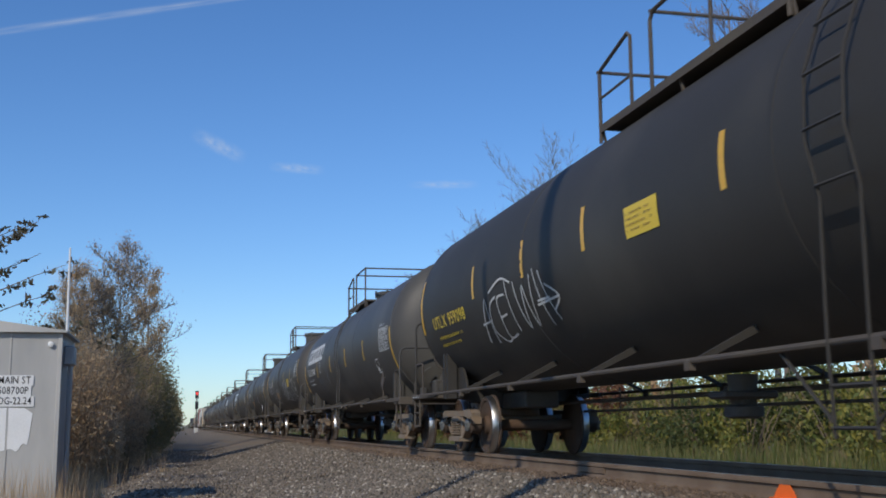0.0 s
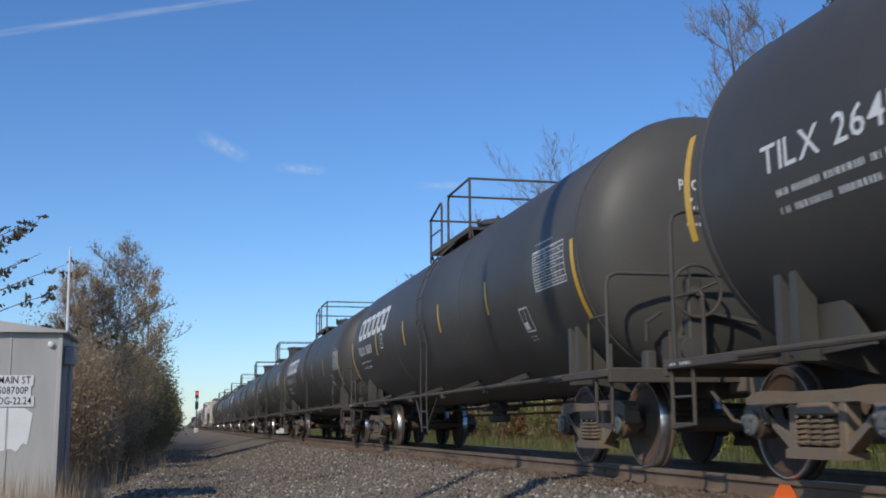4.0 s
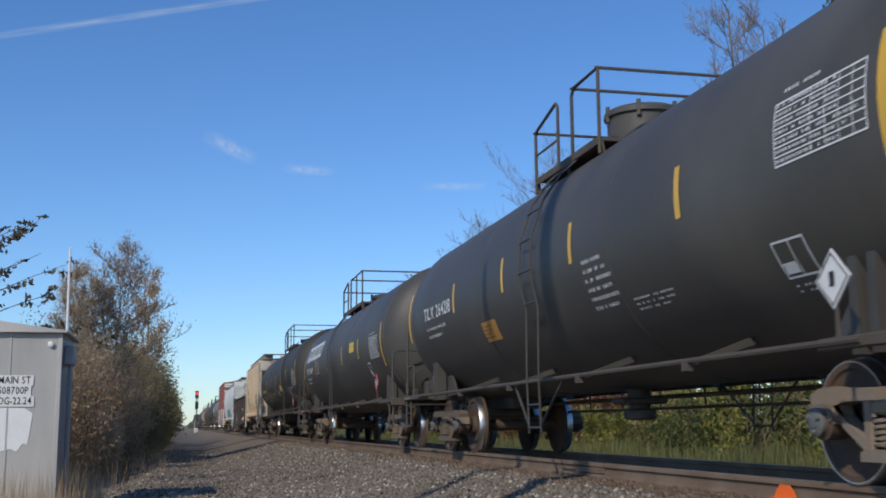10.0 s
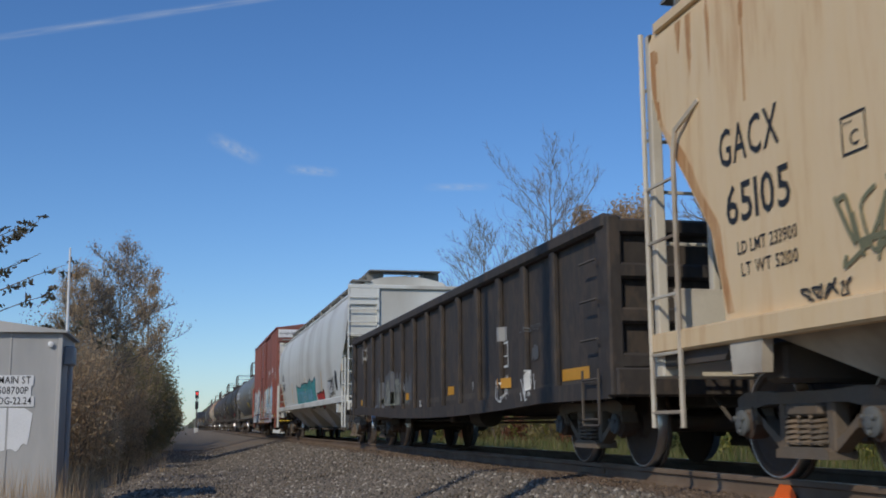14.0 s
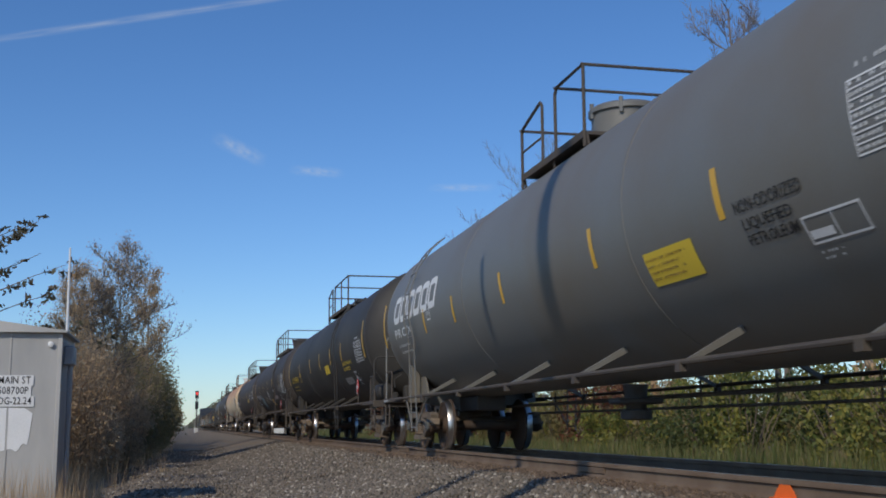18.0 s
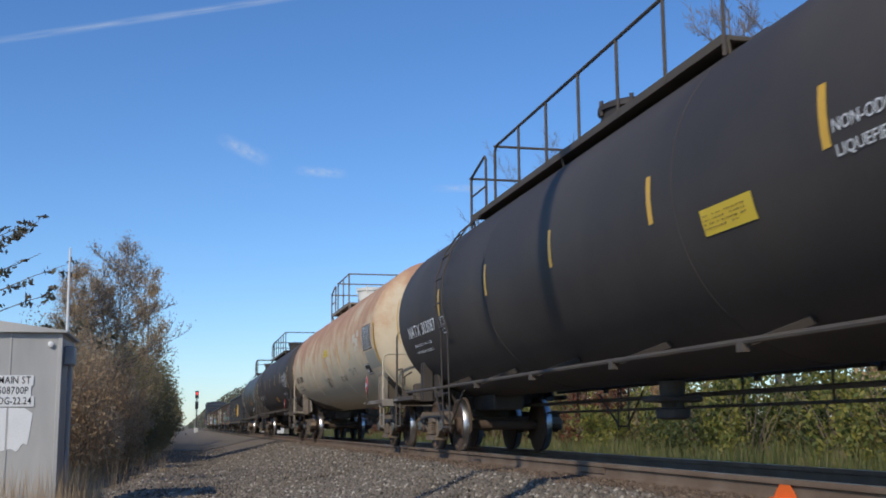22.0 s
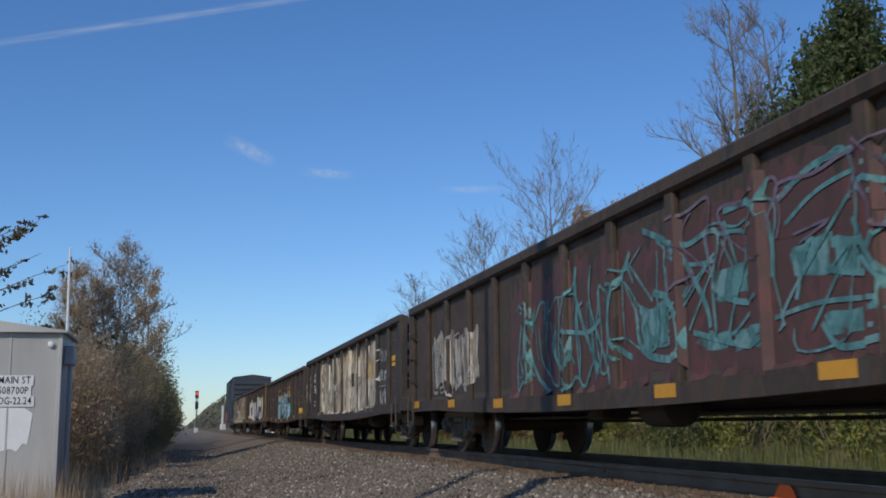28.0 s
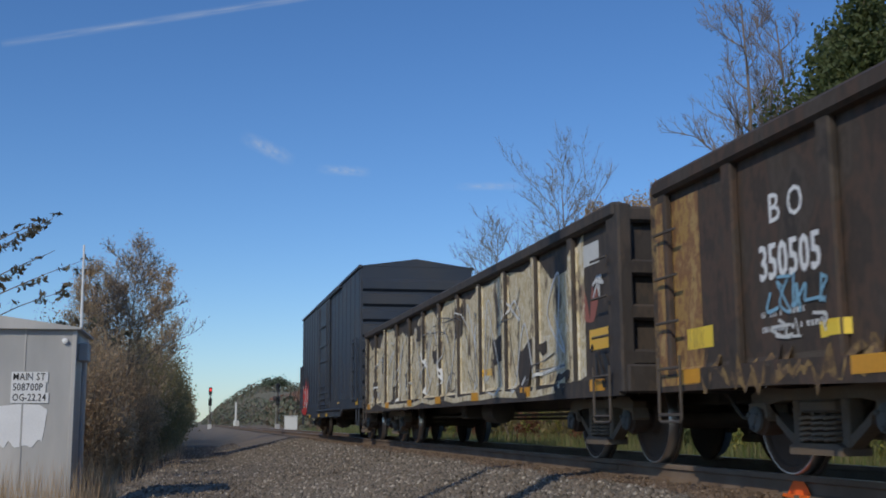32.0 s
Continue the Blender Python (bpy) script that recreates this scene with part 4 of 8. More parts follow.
def gondola(u0, u1, name, label, paint=M_GONDARK, top=2.62, bottom=.72, posts=12, mark="", number="", seed=0, fills=(), tags=(), end_paint=None, tabs=True, text_mat=None, sag=.0, mark_at=-6.66, sheets=(), holes=(), stripes=(), strokes=(), loops=(), bay=0):
    rng = random.Random(seed)
    ob = car(name, u0, u1, label, "gondola")
    L = u1 - u0
    h = L / 2 - .5
    X, dp, wp = 1.47, .07, .17
    tc = L / 2 - 2.3
    pitch = 2 * h / posts
    py = [-h] + [-h + bay + (2 * h - 2 * bay) * i / (posts - 2) for i in range(posts - 1)] + [h] if bay else [-h + pitch * i for i in range(posts + 1)]
    low = lambda y: bottom - sag * max(0, 1 - (y / (h * .75)) ** 2)
    for q in (-1, 1):
        ys = [-h + 2 * h * i / 24 for i in range(25)]
        prof = [(y, top - .1) for y in ys] + [(y, low(y)) for y in reversed(ys)]
        n = len(ys)
        s = Shape()
        s.v = [(x, y, z) for x in (q * X, q * (X - .03)) for y, z in prof]
        m = len(prof)
        for base in (0, m):
            s.f += [(base + i, base + i + 1, base + m - 2 - i, base + m - 1 - i) for i in range(n - 1)]
        s.f += [(i, (i + 1) % m, m + (i + 1) % m, m + i) for i in range(m)]
        side = part("side", s, paint, ob)
        for i, y in enumerate(py):
            w = wp * (1.4 if i in (0, posts) else 1)
            y = min(max(y, -h + w / 2), h - w / 2)
            part("post", Shape().box(q * X, q * (X + dp), y - w / 2, y + w / 2, low(y) + .12, top - .12, .015), paint, side)
        part("top_chord", Shape().box(q * (X - .06), q * (X + dp + .03), -h - .02, h + .02, top - .16, top, .03), paint, side)
        part("side_sill", Shape().loft([[(q * X, y, low(y) - .02), (q * (X + dp), y, low(y) - .02), (q * (X + dp), y, low(y) + .16), (q * X, y, low(y) + .16)] for y in ys]), paint, side)
        if tabs and q < 0:
            for y, w in [(-a, w) for a, w in tabs] if tabs is not True else [(-h + .6 + (2 * h - 1.2) * k / 6, .44) for k in range(7)]:
                on_side(Decal().rect(-y - w / 2, low(y) + .04, w, .12) if tabs is True else Decal().rect(-y - w / 2, .93, w, .13), (lambda a, b: (-X - dp - .005, -a, b)) if tabs is True else lambda a, b: (-X - .005 - (dp if b < low(-a) + .16 or min(abs(-a - p) for p in py) < .1 else 0), -a, b), "reflector", M_AMBER, side, "amber reflector")
    ep = end_paint or paint
    for d in (-1, 1):
        e = Shape().box(-X, X, d * h, d * (h - .04), bottom + .1, top - .05)
        end = part("end", e, ep, ob)
        for z in (bottom + .35, bottom + .8, bottom + 1.25, top - .14):
            part("end_rib", Shape().box(-X, X, d * h, d * (h + .1), z - .08, z + .08, .025), ep, end)
        for q in (-1, 1):
            part("corner_post", Shape().box(q * (X + dp), q * (X - .08), d * (h - .1), d * (h + .1), bottom, top - .03, .02), ep, end)
        part("end_sill", Shape().box(-1.5, 1.5, d * (h - .05), d * (h + .16), .72, 1.0, .02), paint, end)
        for q in (-1, 1):
            x = q * (X + dp + .06)
            lad = part("ladder", Shape().tube([(x, d * (h - .1), 1.0), (x, d * (h - .1), .46), (x, d * (h - .12), .44), (x, d * (h - .53), .44), (x, d * (h - .55), .46), (x, d * (h - .55), 1.0)], .014, 5), M_FRAME, ob)
            for k in range(5):
                part("rung", Shape().tube([(x, d * (h - .1), .5 + k * .4), (x, d * (h - .55), .5 + k * .4)], .014, 5), M_FRAME, lad)
        coupler(ob, d * (L / 2 - .85), d)
        truck(ob, d * tc)
    part("floor", Shape().box(-X, X, -h, h, bottom + .12, bottom + .2), M_FRAME, ob)
    part("centre_sill", Shape().box(-.35, .35, -L / 2 + .8, L / 2 - .8, .62, .95, .02), M_FRAME, ob)
    part("brake_gear", Shape().turn([(-1.2, .05), (-1.18, .2), (-.5, .2), (-.48, .05)], 12, "y", (-.7, 0, .62)).tube([(-.5, -tc + 1, .55), (-.5, tc - 1, .55)], .022, 6).box(-.9, -.5, .6, .95, .5, .75, .03)
         .tube([(.6, -tc + 1, .5), (.6, tc - 1, .5)], .022, 6), M_FRAME, ob)

    def place(off):
        def at(a, b):
            y = -a
            on = min(abs(y - min(max(p, -h + wp / 2), h - wp / 2)) for p in py) < wp / 2 + .004
            return (-X - (dp if on or b < low(y) + .16 else 0) - off, y, b)
        return at

    def flat(off):
        return lambda a, b: (-X - off, -a, b)
    if mark:
        m_ = text_mat or M_WHITE
        a = mark_at
        if len(mark) < 3:
            on_side(Decal().text(mark[0], a + .18, 1.9, .22, fit=.16).text(mark[1], a + .44, 1.9, .22, fit=.21), flat(.005), "reporting_mark", m_, ob, "white reporting mark")
        else:
            on_side(Decal().text(mark, a, 1.84, .25, fit=1.0), flat(.005), "reporting_mark", m_, ob, "white reporting mark")
        on_side(Decal().text(number, a, 1.48, .27, fit=.83 if len(number) > 5 else 1.0 if len(number) > 4 else .6), flat(.005), "reporting_mark", m_, ob, "white car number")
        if len(number) > 5:
            on_side(Decal().text(number, a + .018, 1.488, .26, fit=.83), flat(.007), "reporting_mark", m_, ob, "white car number")
        on_side(Decal().bars(a, 1.06, .9, .22, 2, rng), flat(.005), "stencil", m_, ob)
    for k, (a0, a1, b0, b1, m_, n) in enumerate(sheets):
        r2 = random.Random(seed * 5 + k)
        up = [(a0 + (a1 - a0) * i / (3 * n), b1 - (r2.random() ** 2 * .45 if n > 1 and 0 < i < 3 * n else 0)) for i in range(3 * n + 1)]
        dn = [(a1 - (a1 - a0) * i / (2 * n), b0 + (r2.random() ** 3 * .2 if n > 1 else 0)) for i in range(2 * n + 1)]
        on_side(Decal().fill(up + dn), place(.003), "old_paint", m_, ob, "flaking layer of old paint")
    for y in stripes:
        on_side(Decal().rect(y, 1.25, .09, .85, -.02), place(.005), "reflective_stripe", M_YELLOW, ob, "yellow vertical stripe")
    for k, (a, b, w, hh, n, m_, line) in enumerate(fills):
        r2 = random.Random(seed * 11 + k)
        d, o = Decal(), Decal()
        for i in range(n):
            q = w / n
            bl = letter_blob(a + q * (i + .5), b + hh / 2 + r2.uniform(-.05, .05), q * r2.uniform(1.0, 1.2), hh * r2.uniform(.85, 1.05), r2)
            d.fill(bl)
            o.stroke(bl + bl[:1], .035)
            for _ in range(2):
                p = [(a + q * (i + r2.uniform(.25, .75)), b + hh * r2.uniform(.25, .8)) for _ in range(3)]
                o.stroke(smooth_path(p, 5), .04)
        on_side(d, place(.005), "graffiti", m_, ob, "large painted graffiti letters")
        if line:
            on_side(o, place(.009), "graffiti_outline", line, ob, "dark outlines of the graffiti letters")
    for pts, m_, w in strokes:
        on_side(Decal().stroke(smooth_path(pts, 9), w), place(.012), "graffiti_line", m_, ob, "faded sprayed line")
    for k, (a, b, w, hh, n, m_, th) in enumerate(loops):
        r2, d = random.Random(seed * 23 + k), Decal()
        for i in range(n):
            q = w / n
            bl = letter_blob(a + q * (i + .5), b + hh / 2 + r2.uniform(-.08, .08), q * r2.uniform(.9, 1.2), hh * r2.uniform(.7, 1), r2)
            cut = r2.randrange(len(bl))
            bl = bl[cut:] + bl[:cut]
            d.stroke(bl[:int(len(bl) * r2.uniform(.6, 1))], th * r2.uniform(.5, 1.2))
            for _ in range(2):
                p = [(a + q * (i + r2.uniform(0, 1)), b + hh * r2.uniform(0, 1)) for _ in range(3)]
                d.stroke(smooth_path(p, 6), th * r2.uniform(.4, .9))
        on_side(d, place(.014), "graffiti_outline", m_, ob, "sprayed outlines of graffiti letters")
    for k, (a, b, w, hh) in enumerate(holes):
        r2 = random.Random(seed * 17 + k)
        on_side(Decal().fill(letter_blob(a + w / 2, b + hh / 2, w, hh, r2)), place(.011), "dark_patch", M_GONDARK, ob, "patch of bare dark paint")
    for k, (a, b, w, hh, n, m_, th) in enumerate(tags):
        on_side(tag_strokes(Decal(), a, b, w, hh, n, random.Random(seed * 13 + k), th), place(.013), "graffiti", m_, ob, "sprayed graffiti scrawl")
    return ob


# ---- covered hoppers ----


# how far the ends of the flat-sided hopper are hollowed in, by height
HOLLOW_Z = (1.2, 1.4, 1.76, 2.2, 2.66, 3.06, 3.4, 3.77, 4.0, 4.2)
HOLLOW_IN = (.45, .65, 1.2, 1.5, 1.42, 1.12, .62, .25, .06, 0)
REAR_Z = (1.2, 1.5, 2.0, 2.5, 3.05, 3.47, 4.2)
REAR_IN = (1.0, .97, .83, .45, -.02, -.19, -.19)
NOTCH_Z = (1.2, 1.54, 1.76, 2.07, 2.45, 2.72, 2.8)
NOTCH_IN = (1.47, 1.43, 1.38, .89, .26, -.1, -.19)


def hopper(u0, u1, name, label, paint, end_paint, roundside, mark, number, bays, top=4.05, seed=0, fills=(), tags=(), text_mat=M_BLACKP, loads=("LD LMT 233900", "LT WT 52100"), streaks=()):
    rng = random.Random(seed)
    ob = car(name, u0, u1, label, "covered hopper")
    L = u1 - u0
    h = L / 2 - .62
    X, zb = 1.5, 1.2
    tc = L / 2 - 2.25
    inset = 1.1 if not roundside else 2.2

    def section(y, grow=1.0):
        """Half profile from bottom edge to roof, as (x, z)."""
        if roundside:
            pts = [(1.38, zb), (1.45, 1.54), (1.475, 1.76), (1.5, 2.07), (1.53, 2.3), (1.53, 2.45), (1.53, 2.72), (1.53, 2.9), (1.46, 3.5), (1.3, 3.9), (1.05, top), (.5, top + .12), (0, top + .15)]
        else:
            pts = [(1.48, zb), (1.48, 1.4), (1.485, 1.6), (1.49, 1.8), (1.49, 2.0), (1.495, 2.2), (1.5, 2.5), (1.5, 2.8), (1.5, 3.1), (1.5, 3.4), (1.5, 3.7), (1.5, 3.93), (1.46, 4.04), (1.2, 4.12), (.6, top + .06), (0, top + .09)]
        return pts
    # body: the end sheets slope in below and stand out at the top
    rings = []
    for y in [-h + .05 + (2 * h - .1) * i / 30 for i in range(31)]:
        s = section(y)
        rings.append([(x, y, z) for x, z in s] + [(-x, y, z) for x, z in reversed(s[:-1])])

    def slope(z, y):
        """How far the edge of the side lies in from the end at height z."""
        zs, ins = (NOTCH_Z, NOTCH_IN) if roundside else (HOLLOW_Z, HOLLOW_IN) if y < 0 else (REAR_Z, REAR_IN)
        return float(np.interp(z, zs, ins))
    rings = [[(x, math.copysign(min(abs(y), h - .25 - slope(z, y)), y), z) for x, y, z in r] for r in rings]
    body = Shape().loft(rings, False)
    bo = part("body", body, paint, ob)
    for d in (-1, 1):
        sec = section(0)
        # the upper end closes the roof; below it the end sheet stands far in, under a soffit
        zs, far = (2.75, 1.95) if roundside else (3.5, 2.1)
        back = .06 if d > 0 or roundside else .26
        up = [(1.53 if roundside else 1.49, zs)] + [q for q in sec if q[1] > zs + .1]
        ring = [(x * .985, d * (h - back), z) for x, z in up] + [(-x * .985, d * (h - back), z) for x, z in reversed(up[:-1])]
        ue = part("upper_end", Shape().loft([ring, [(x, y + d * .02, z) for x, y, z in ring]]), end_paint, bo)
        part("soffit", Shape().box(-1.45, 1.45, d * (h - far - .05), d * (h - .27), zs - .04, zs), end_paint, bo)
        part("end_sheet", Shape().loft([[(-1.44, d * (h - far), zs - .04), (1.44, d * (h - far), zs - .04), (1.44, d * (h - far - .04), zs - .04), (-1.44, d * (h - far - .04), zs - .04)],
                                        [(-1.36, d * (h - far - .2), zb - .1), (1.36, d * (h - far - .2), zb - .1), (1.36, d * (h - far - .24), zb - .1), (-1.36, d * (h - far - .24), zb - .1)]]), end_paint, bo)
        if not roundside:
            for q in (-1, 1):
                part("end_gusset", Shape().box(q * 1.46, q * .95, d * (h - .32), d * (h - .28), 1.1, 1.62, .008), end_paint, bo)
        elif d < 0:
            on_side(Decal().text(mark, .1, 3.62, .13, fit=.5).text(number, .14, 3.42, .13, fit=.5), lambda a, b: (a, -h + .235, b), "reporting_mark", text_mat, ue, "small black end marks")
        wd = .04 if roundside else .1
        fr = Shape().box(-1.5, 1.5, d * (h - .1), d * (h + .12), .85, 1.1, .02).box(-1.5, -1.5 + wd, d * (h - wd / 2), d * (h + wd / 2), .9, top - .1, .01).box(1.5, 1.5 - wd, d * (h - wd / 2), d * (h + wd / 2), .9, top - .1, .01)
        xs_ = .71 if roundside else .92
        fr.box(-xs_ - .035, -xs_ + .035, d * (h - .05), d * (h + .04), 1.0, top - .1, .01).box(-1.5, 1.5, d * (h - .05), d * (h + .04), top - .2, top - .1, .01)
        fr.box(-1.45, -.7, d * (h + .01), d * (h + .03), top - .62, top - .16)
        part("end_frame", fr, end_paint, ob)
        sh = Shape().plate([(d * (h - .02), 1.1), (d * (h - 1.35), 1.1), (d * (h - 1.2), .95), (d * (h - .02), .95)], -1.48, -1.4).plate([(d * (h - .02), 1.1), (d * (h - 1.35), 1.1), (d * (h - 1.2), .95), (d * (h - .02), .95)], 1.4, 1.48)
        sh.box(-.4, .4, d * (h + .1), d * (h - 2.6), .7, 1.0, .02).box(-1.3, 1.3, d * tc - .15, d * tc + .15, .75, 1.05, .03)
        part("end_sill", sh, M_FRAME, ob)
        for q in (-1, 1):
            x = q * 1.56
            lad = Shape().tube([(x, d * h, .42), (x, d * h, 2.2 if roundside else top - .1)], .025, 5)
            lad.tube([(x, d * (h - .5), .42), (x, d * (h - .5), 2.2)] if roundside else [(x, d * (h - .58), .42), (x, d * (h - .58), 2.75), (x, d * (h - .65), 2.95), (q * 1.5, d * (h - .98), 3.12)], .025, 5)
            lo = part("ladder", lad, end_paint, ob, "painted steel ladder")
            for k in range(6 if roundside else 5):
                z = .45 + .36 * k if roundside else .55 + .5 * k
                part("rung", Shape().tube([(x, d * h, z), (x, d * (h - .5 if roundside else h - .58), z)], .016, 5), end_paint, lo)
            for k in range(9 if roundside else 6):
                z = 1.2 + .32 * k if roundside else 1.12 + .48 * k
                part("rung", Shape().tube([(q * xs_, d * (h + .08), z), (q * 1.5, d * (h + .08), z)], .018, 5), end_paint, lo)
        coupler(ob, d * (L / 2 - .85), d)
        truck(ob, d * tc)
    part("side_sill", Shape().box(-1.56, -1.44, -h, h, zb - .14, zb + .04, .02).box(1.44, 1.56, -h, h, zb - .14, zb + .04, .02), paint, ob)
    for d in (-1, 1):
        part("jacking_pad", Shape().plate([(d * tc - .25, 1.12), (d * tc + .25, 1.12), (d * tc + .22, .82), (d * tc - .22, .82)], -1.53, -1.44), end_paint, ob)
    # chutes
    span = 2 * (h - inset - .3)
    for k in range(bays):
        y0 = -h + inset + .3 + span * k / bays
        y1 = y0 + span / bays
        ym = (y0 + y1) / 2
        top_r = [(-1.42, y0 + .05, zb), (1.42, y0 + .05, zb), (1.42, y1 - .05, zb), (-1.42, y1 - .05, zb)]
        low_r = [(-.65, ym - .45, .42), (.65, ym - .45, .42), (.65, ym + .45, .42), (-.65, ym + .45, .42)]
        b = part("chute", Shape().loft([low_r, top_r]), end_paint, ob)
        part("gate", Shape().box(-.75, .75, ym - .5, ym + .5, .34, .42, .01).box(-1.0, -.7, ym - .2, ym + .2, .33, .4, .01).tube([(-1.1, ym, .37), (1.1, ym, .37)], .025, 6), M_FRAME, b)
    # roof walkway and hatches
    w = Shape()
    w0, w1 = (.55, .95) if roundside else (.8, 1.3)
    for q in (-1, 1):
        for x in ((w0, w0 + .03), (w1 - .03, w1)) if not roundside else ((w0, w1),):
            w.box(q * x[0], q * x[1], -h + .2, h - .2, top + .22, top + .25)
        for k in range(int((2 * h - .4) / .14)):
            w.box(q * w0, q * w1, -h + .2 + k * .14, -h + .24 + k * .14, top + .25, top + .275)
        for k in range(9):
            y = -h + .25 + (2 * h - .5) * k / 8
            w.box(q * (w0 - .02), q * (w1 + .02), y - .02, y + .02, top - .08, top + .22)
    for d in (-1, 1):
        w.box(-w1, w1, d * (h + .1), d * (h - .6), top + .255, top + .285).box(-1.4, -.9, d * (h + .05), d * (h - .5), top - .02, top + .02)
    part("roof_walk", w, M_GALV, ob, "galvanised grating walkway")
    for k in range(bays * 2):
        y = -h + 1.2 + (2 * h - 2.4) * k / (bays * 2 - 1)
        part("hatch", Shape().turn([(top + .0, .3), (top + .18, .3), (top + .22, .34), (top + .26, .1)], 16, "z", (0, y, 0)), paint, ob)
    part("roof_edge", Shape().box(-1.53, -1.46, -h + .2, h - .2, 3.97, 4.07, .01).box(1.46, 1.53, -h + .2, h - .2, 3.97, 4.07, .01) if not roundside else
         Shape().box(-1.32, -1.22, -h + .3, h - .3, 3.9, 3.98, .01).box(1.22, 1.32, -h + .3, h - .3, 3.9, 3.98, .01), paint, ob)
    xs = section(0)

    def place(off):
        def at(a, b):
            for (x0, z0), (x1, z1) in zip(xs, xs[1:]):
                if z0 <= b <= z1:
                    return (-(x0 + (x1 - x0) * (b - z0) / (z1 - z0)) - off, -a, b)
            return (-xs[0][0] - off, -a, b)
        return at
    for aa, b, ln, ww in streaks:
        r2 = random.Random(int(aa * 100))
        lft = [(aa - ww * (.5 - .42 * k / 8) + r2.uniform(-.008, .008), b - ln * k / 8) for k in range(9)]
        rgt = [(aa + ww * (.5 - .42 * k / 8) + r2.uniform(-.008, .008), b - ln * k / 8) for k in range(8, -1, -1)]
        on_side(Decal().fill(lft + rgt, .02), place(.003), "rust_streak", M_STREAK, bo, "rust run down the side")
    # rust along the hollowed edges
    for d in (-1, 1) if streaks else ():
        zz = [1.3 + .11 * k for k in range(24)]
        r2 = random.Random(77 + d)
        edge = [(-d * (h - .27 - slope(z, d)), z) for z in zz]
        inner = [(a + d * (.05 + .16 * max(0, noise.noise(Vector((z * 1.7, d * 3, 0))) + .35) + r2.uniform(0, .02)), z) for a, z in edge]
        on_side(Decal().fill(edge + inner[::-1], .05), place(.0035), "rust_streak", M_STREAK, bo, "rust along the edge of the side")
    # marks sit towards the rear end
    a, zm, zn, zl = (-4.64, 2.45, 1.98, 1.73) if not roundside else (-8.35, 2.3, 1.9, 1.55)
    on_side(Decal().text(mark, a, zm, .27 if roundside else .3, fit=.9), place(.006), "reporting_mark", text_mat, bo, "black reporting mark")
    on_side(Decal().text(number, a + .06, zn, .27 if roundside else .3, fit=.94), place(.006), "reporting_mark", text_mat, bo, "black car number")
    on_side(Decal().text(loads[0], a + .2, zl, .1, fit=.62 if roundside else .85).text(loads[1], a + .24, zl - .17, .1, fit=.6 if roundside else .8), place(.006), "stencil", text_mat, bo, "black stencilled weights")
    for k in range(5) if roundside else ():
        aa = -h + 1.2 + (2 * h - 2.4) * k / 4
        on_side(Decal().rect(aa, 1.35, .1, .75, 0, 6) if k else Decal().rect(-8.46, 1.29, .1, .9, -.24, 6), place(.006), "reflective_stripe", M_YELLOW, bo, "yellow reflective stripe")
    if not roundside:
        on_side(Decal().outline(-2.99, 2.15, .27, .26, .016).text("C", -2.9, 2.2, .1).bars(-2.95, 2.34, .19, .04, 1, rng), place(.006), "plate_mark", text_mat, bo, "small outlined stencil")
    on_side(Decal().outline(h - 2.6, 1.45, .4, .5, .03).rect(h - 2.55, 1.5, .3, .4, 0, 3), place(.006), "consolidated_stencil", text_mat, bo)
    for k, (aa, b, ww, hh, n, m_, line) in enumerate(fills):
        r2 = random.Random(seed * 11 + k)
        d, o = Decal(), Decal()
        for i in range(n):
            q = ww / n
            bl = letter_blob(aa + q * (i + .5), b + hh / 2, q * 1.1, hh * r2.uniform(.85, 1.05), r2)
            d.fill(bl)
            o.stroke(bl + bl[:1], .04)
        on_side(d, place(.006), "graffiti", m_, bo, "painted graffiti letters")
        on_side(o, place(.01), "graffiti_outline", line, bo)
    for k, (aa, b, ww, hh, n, m_, th) in enumerate(tags):
        on_side(tag_strokes(Decal(), aa, b, ww, hh, n, random.Random(seed * 13 + k), th), place(.012), "graffiti", m_, bo, "sprayed graffiti scrawl")
    return ob


# ---- box cars ----


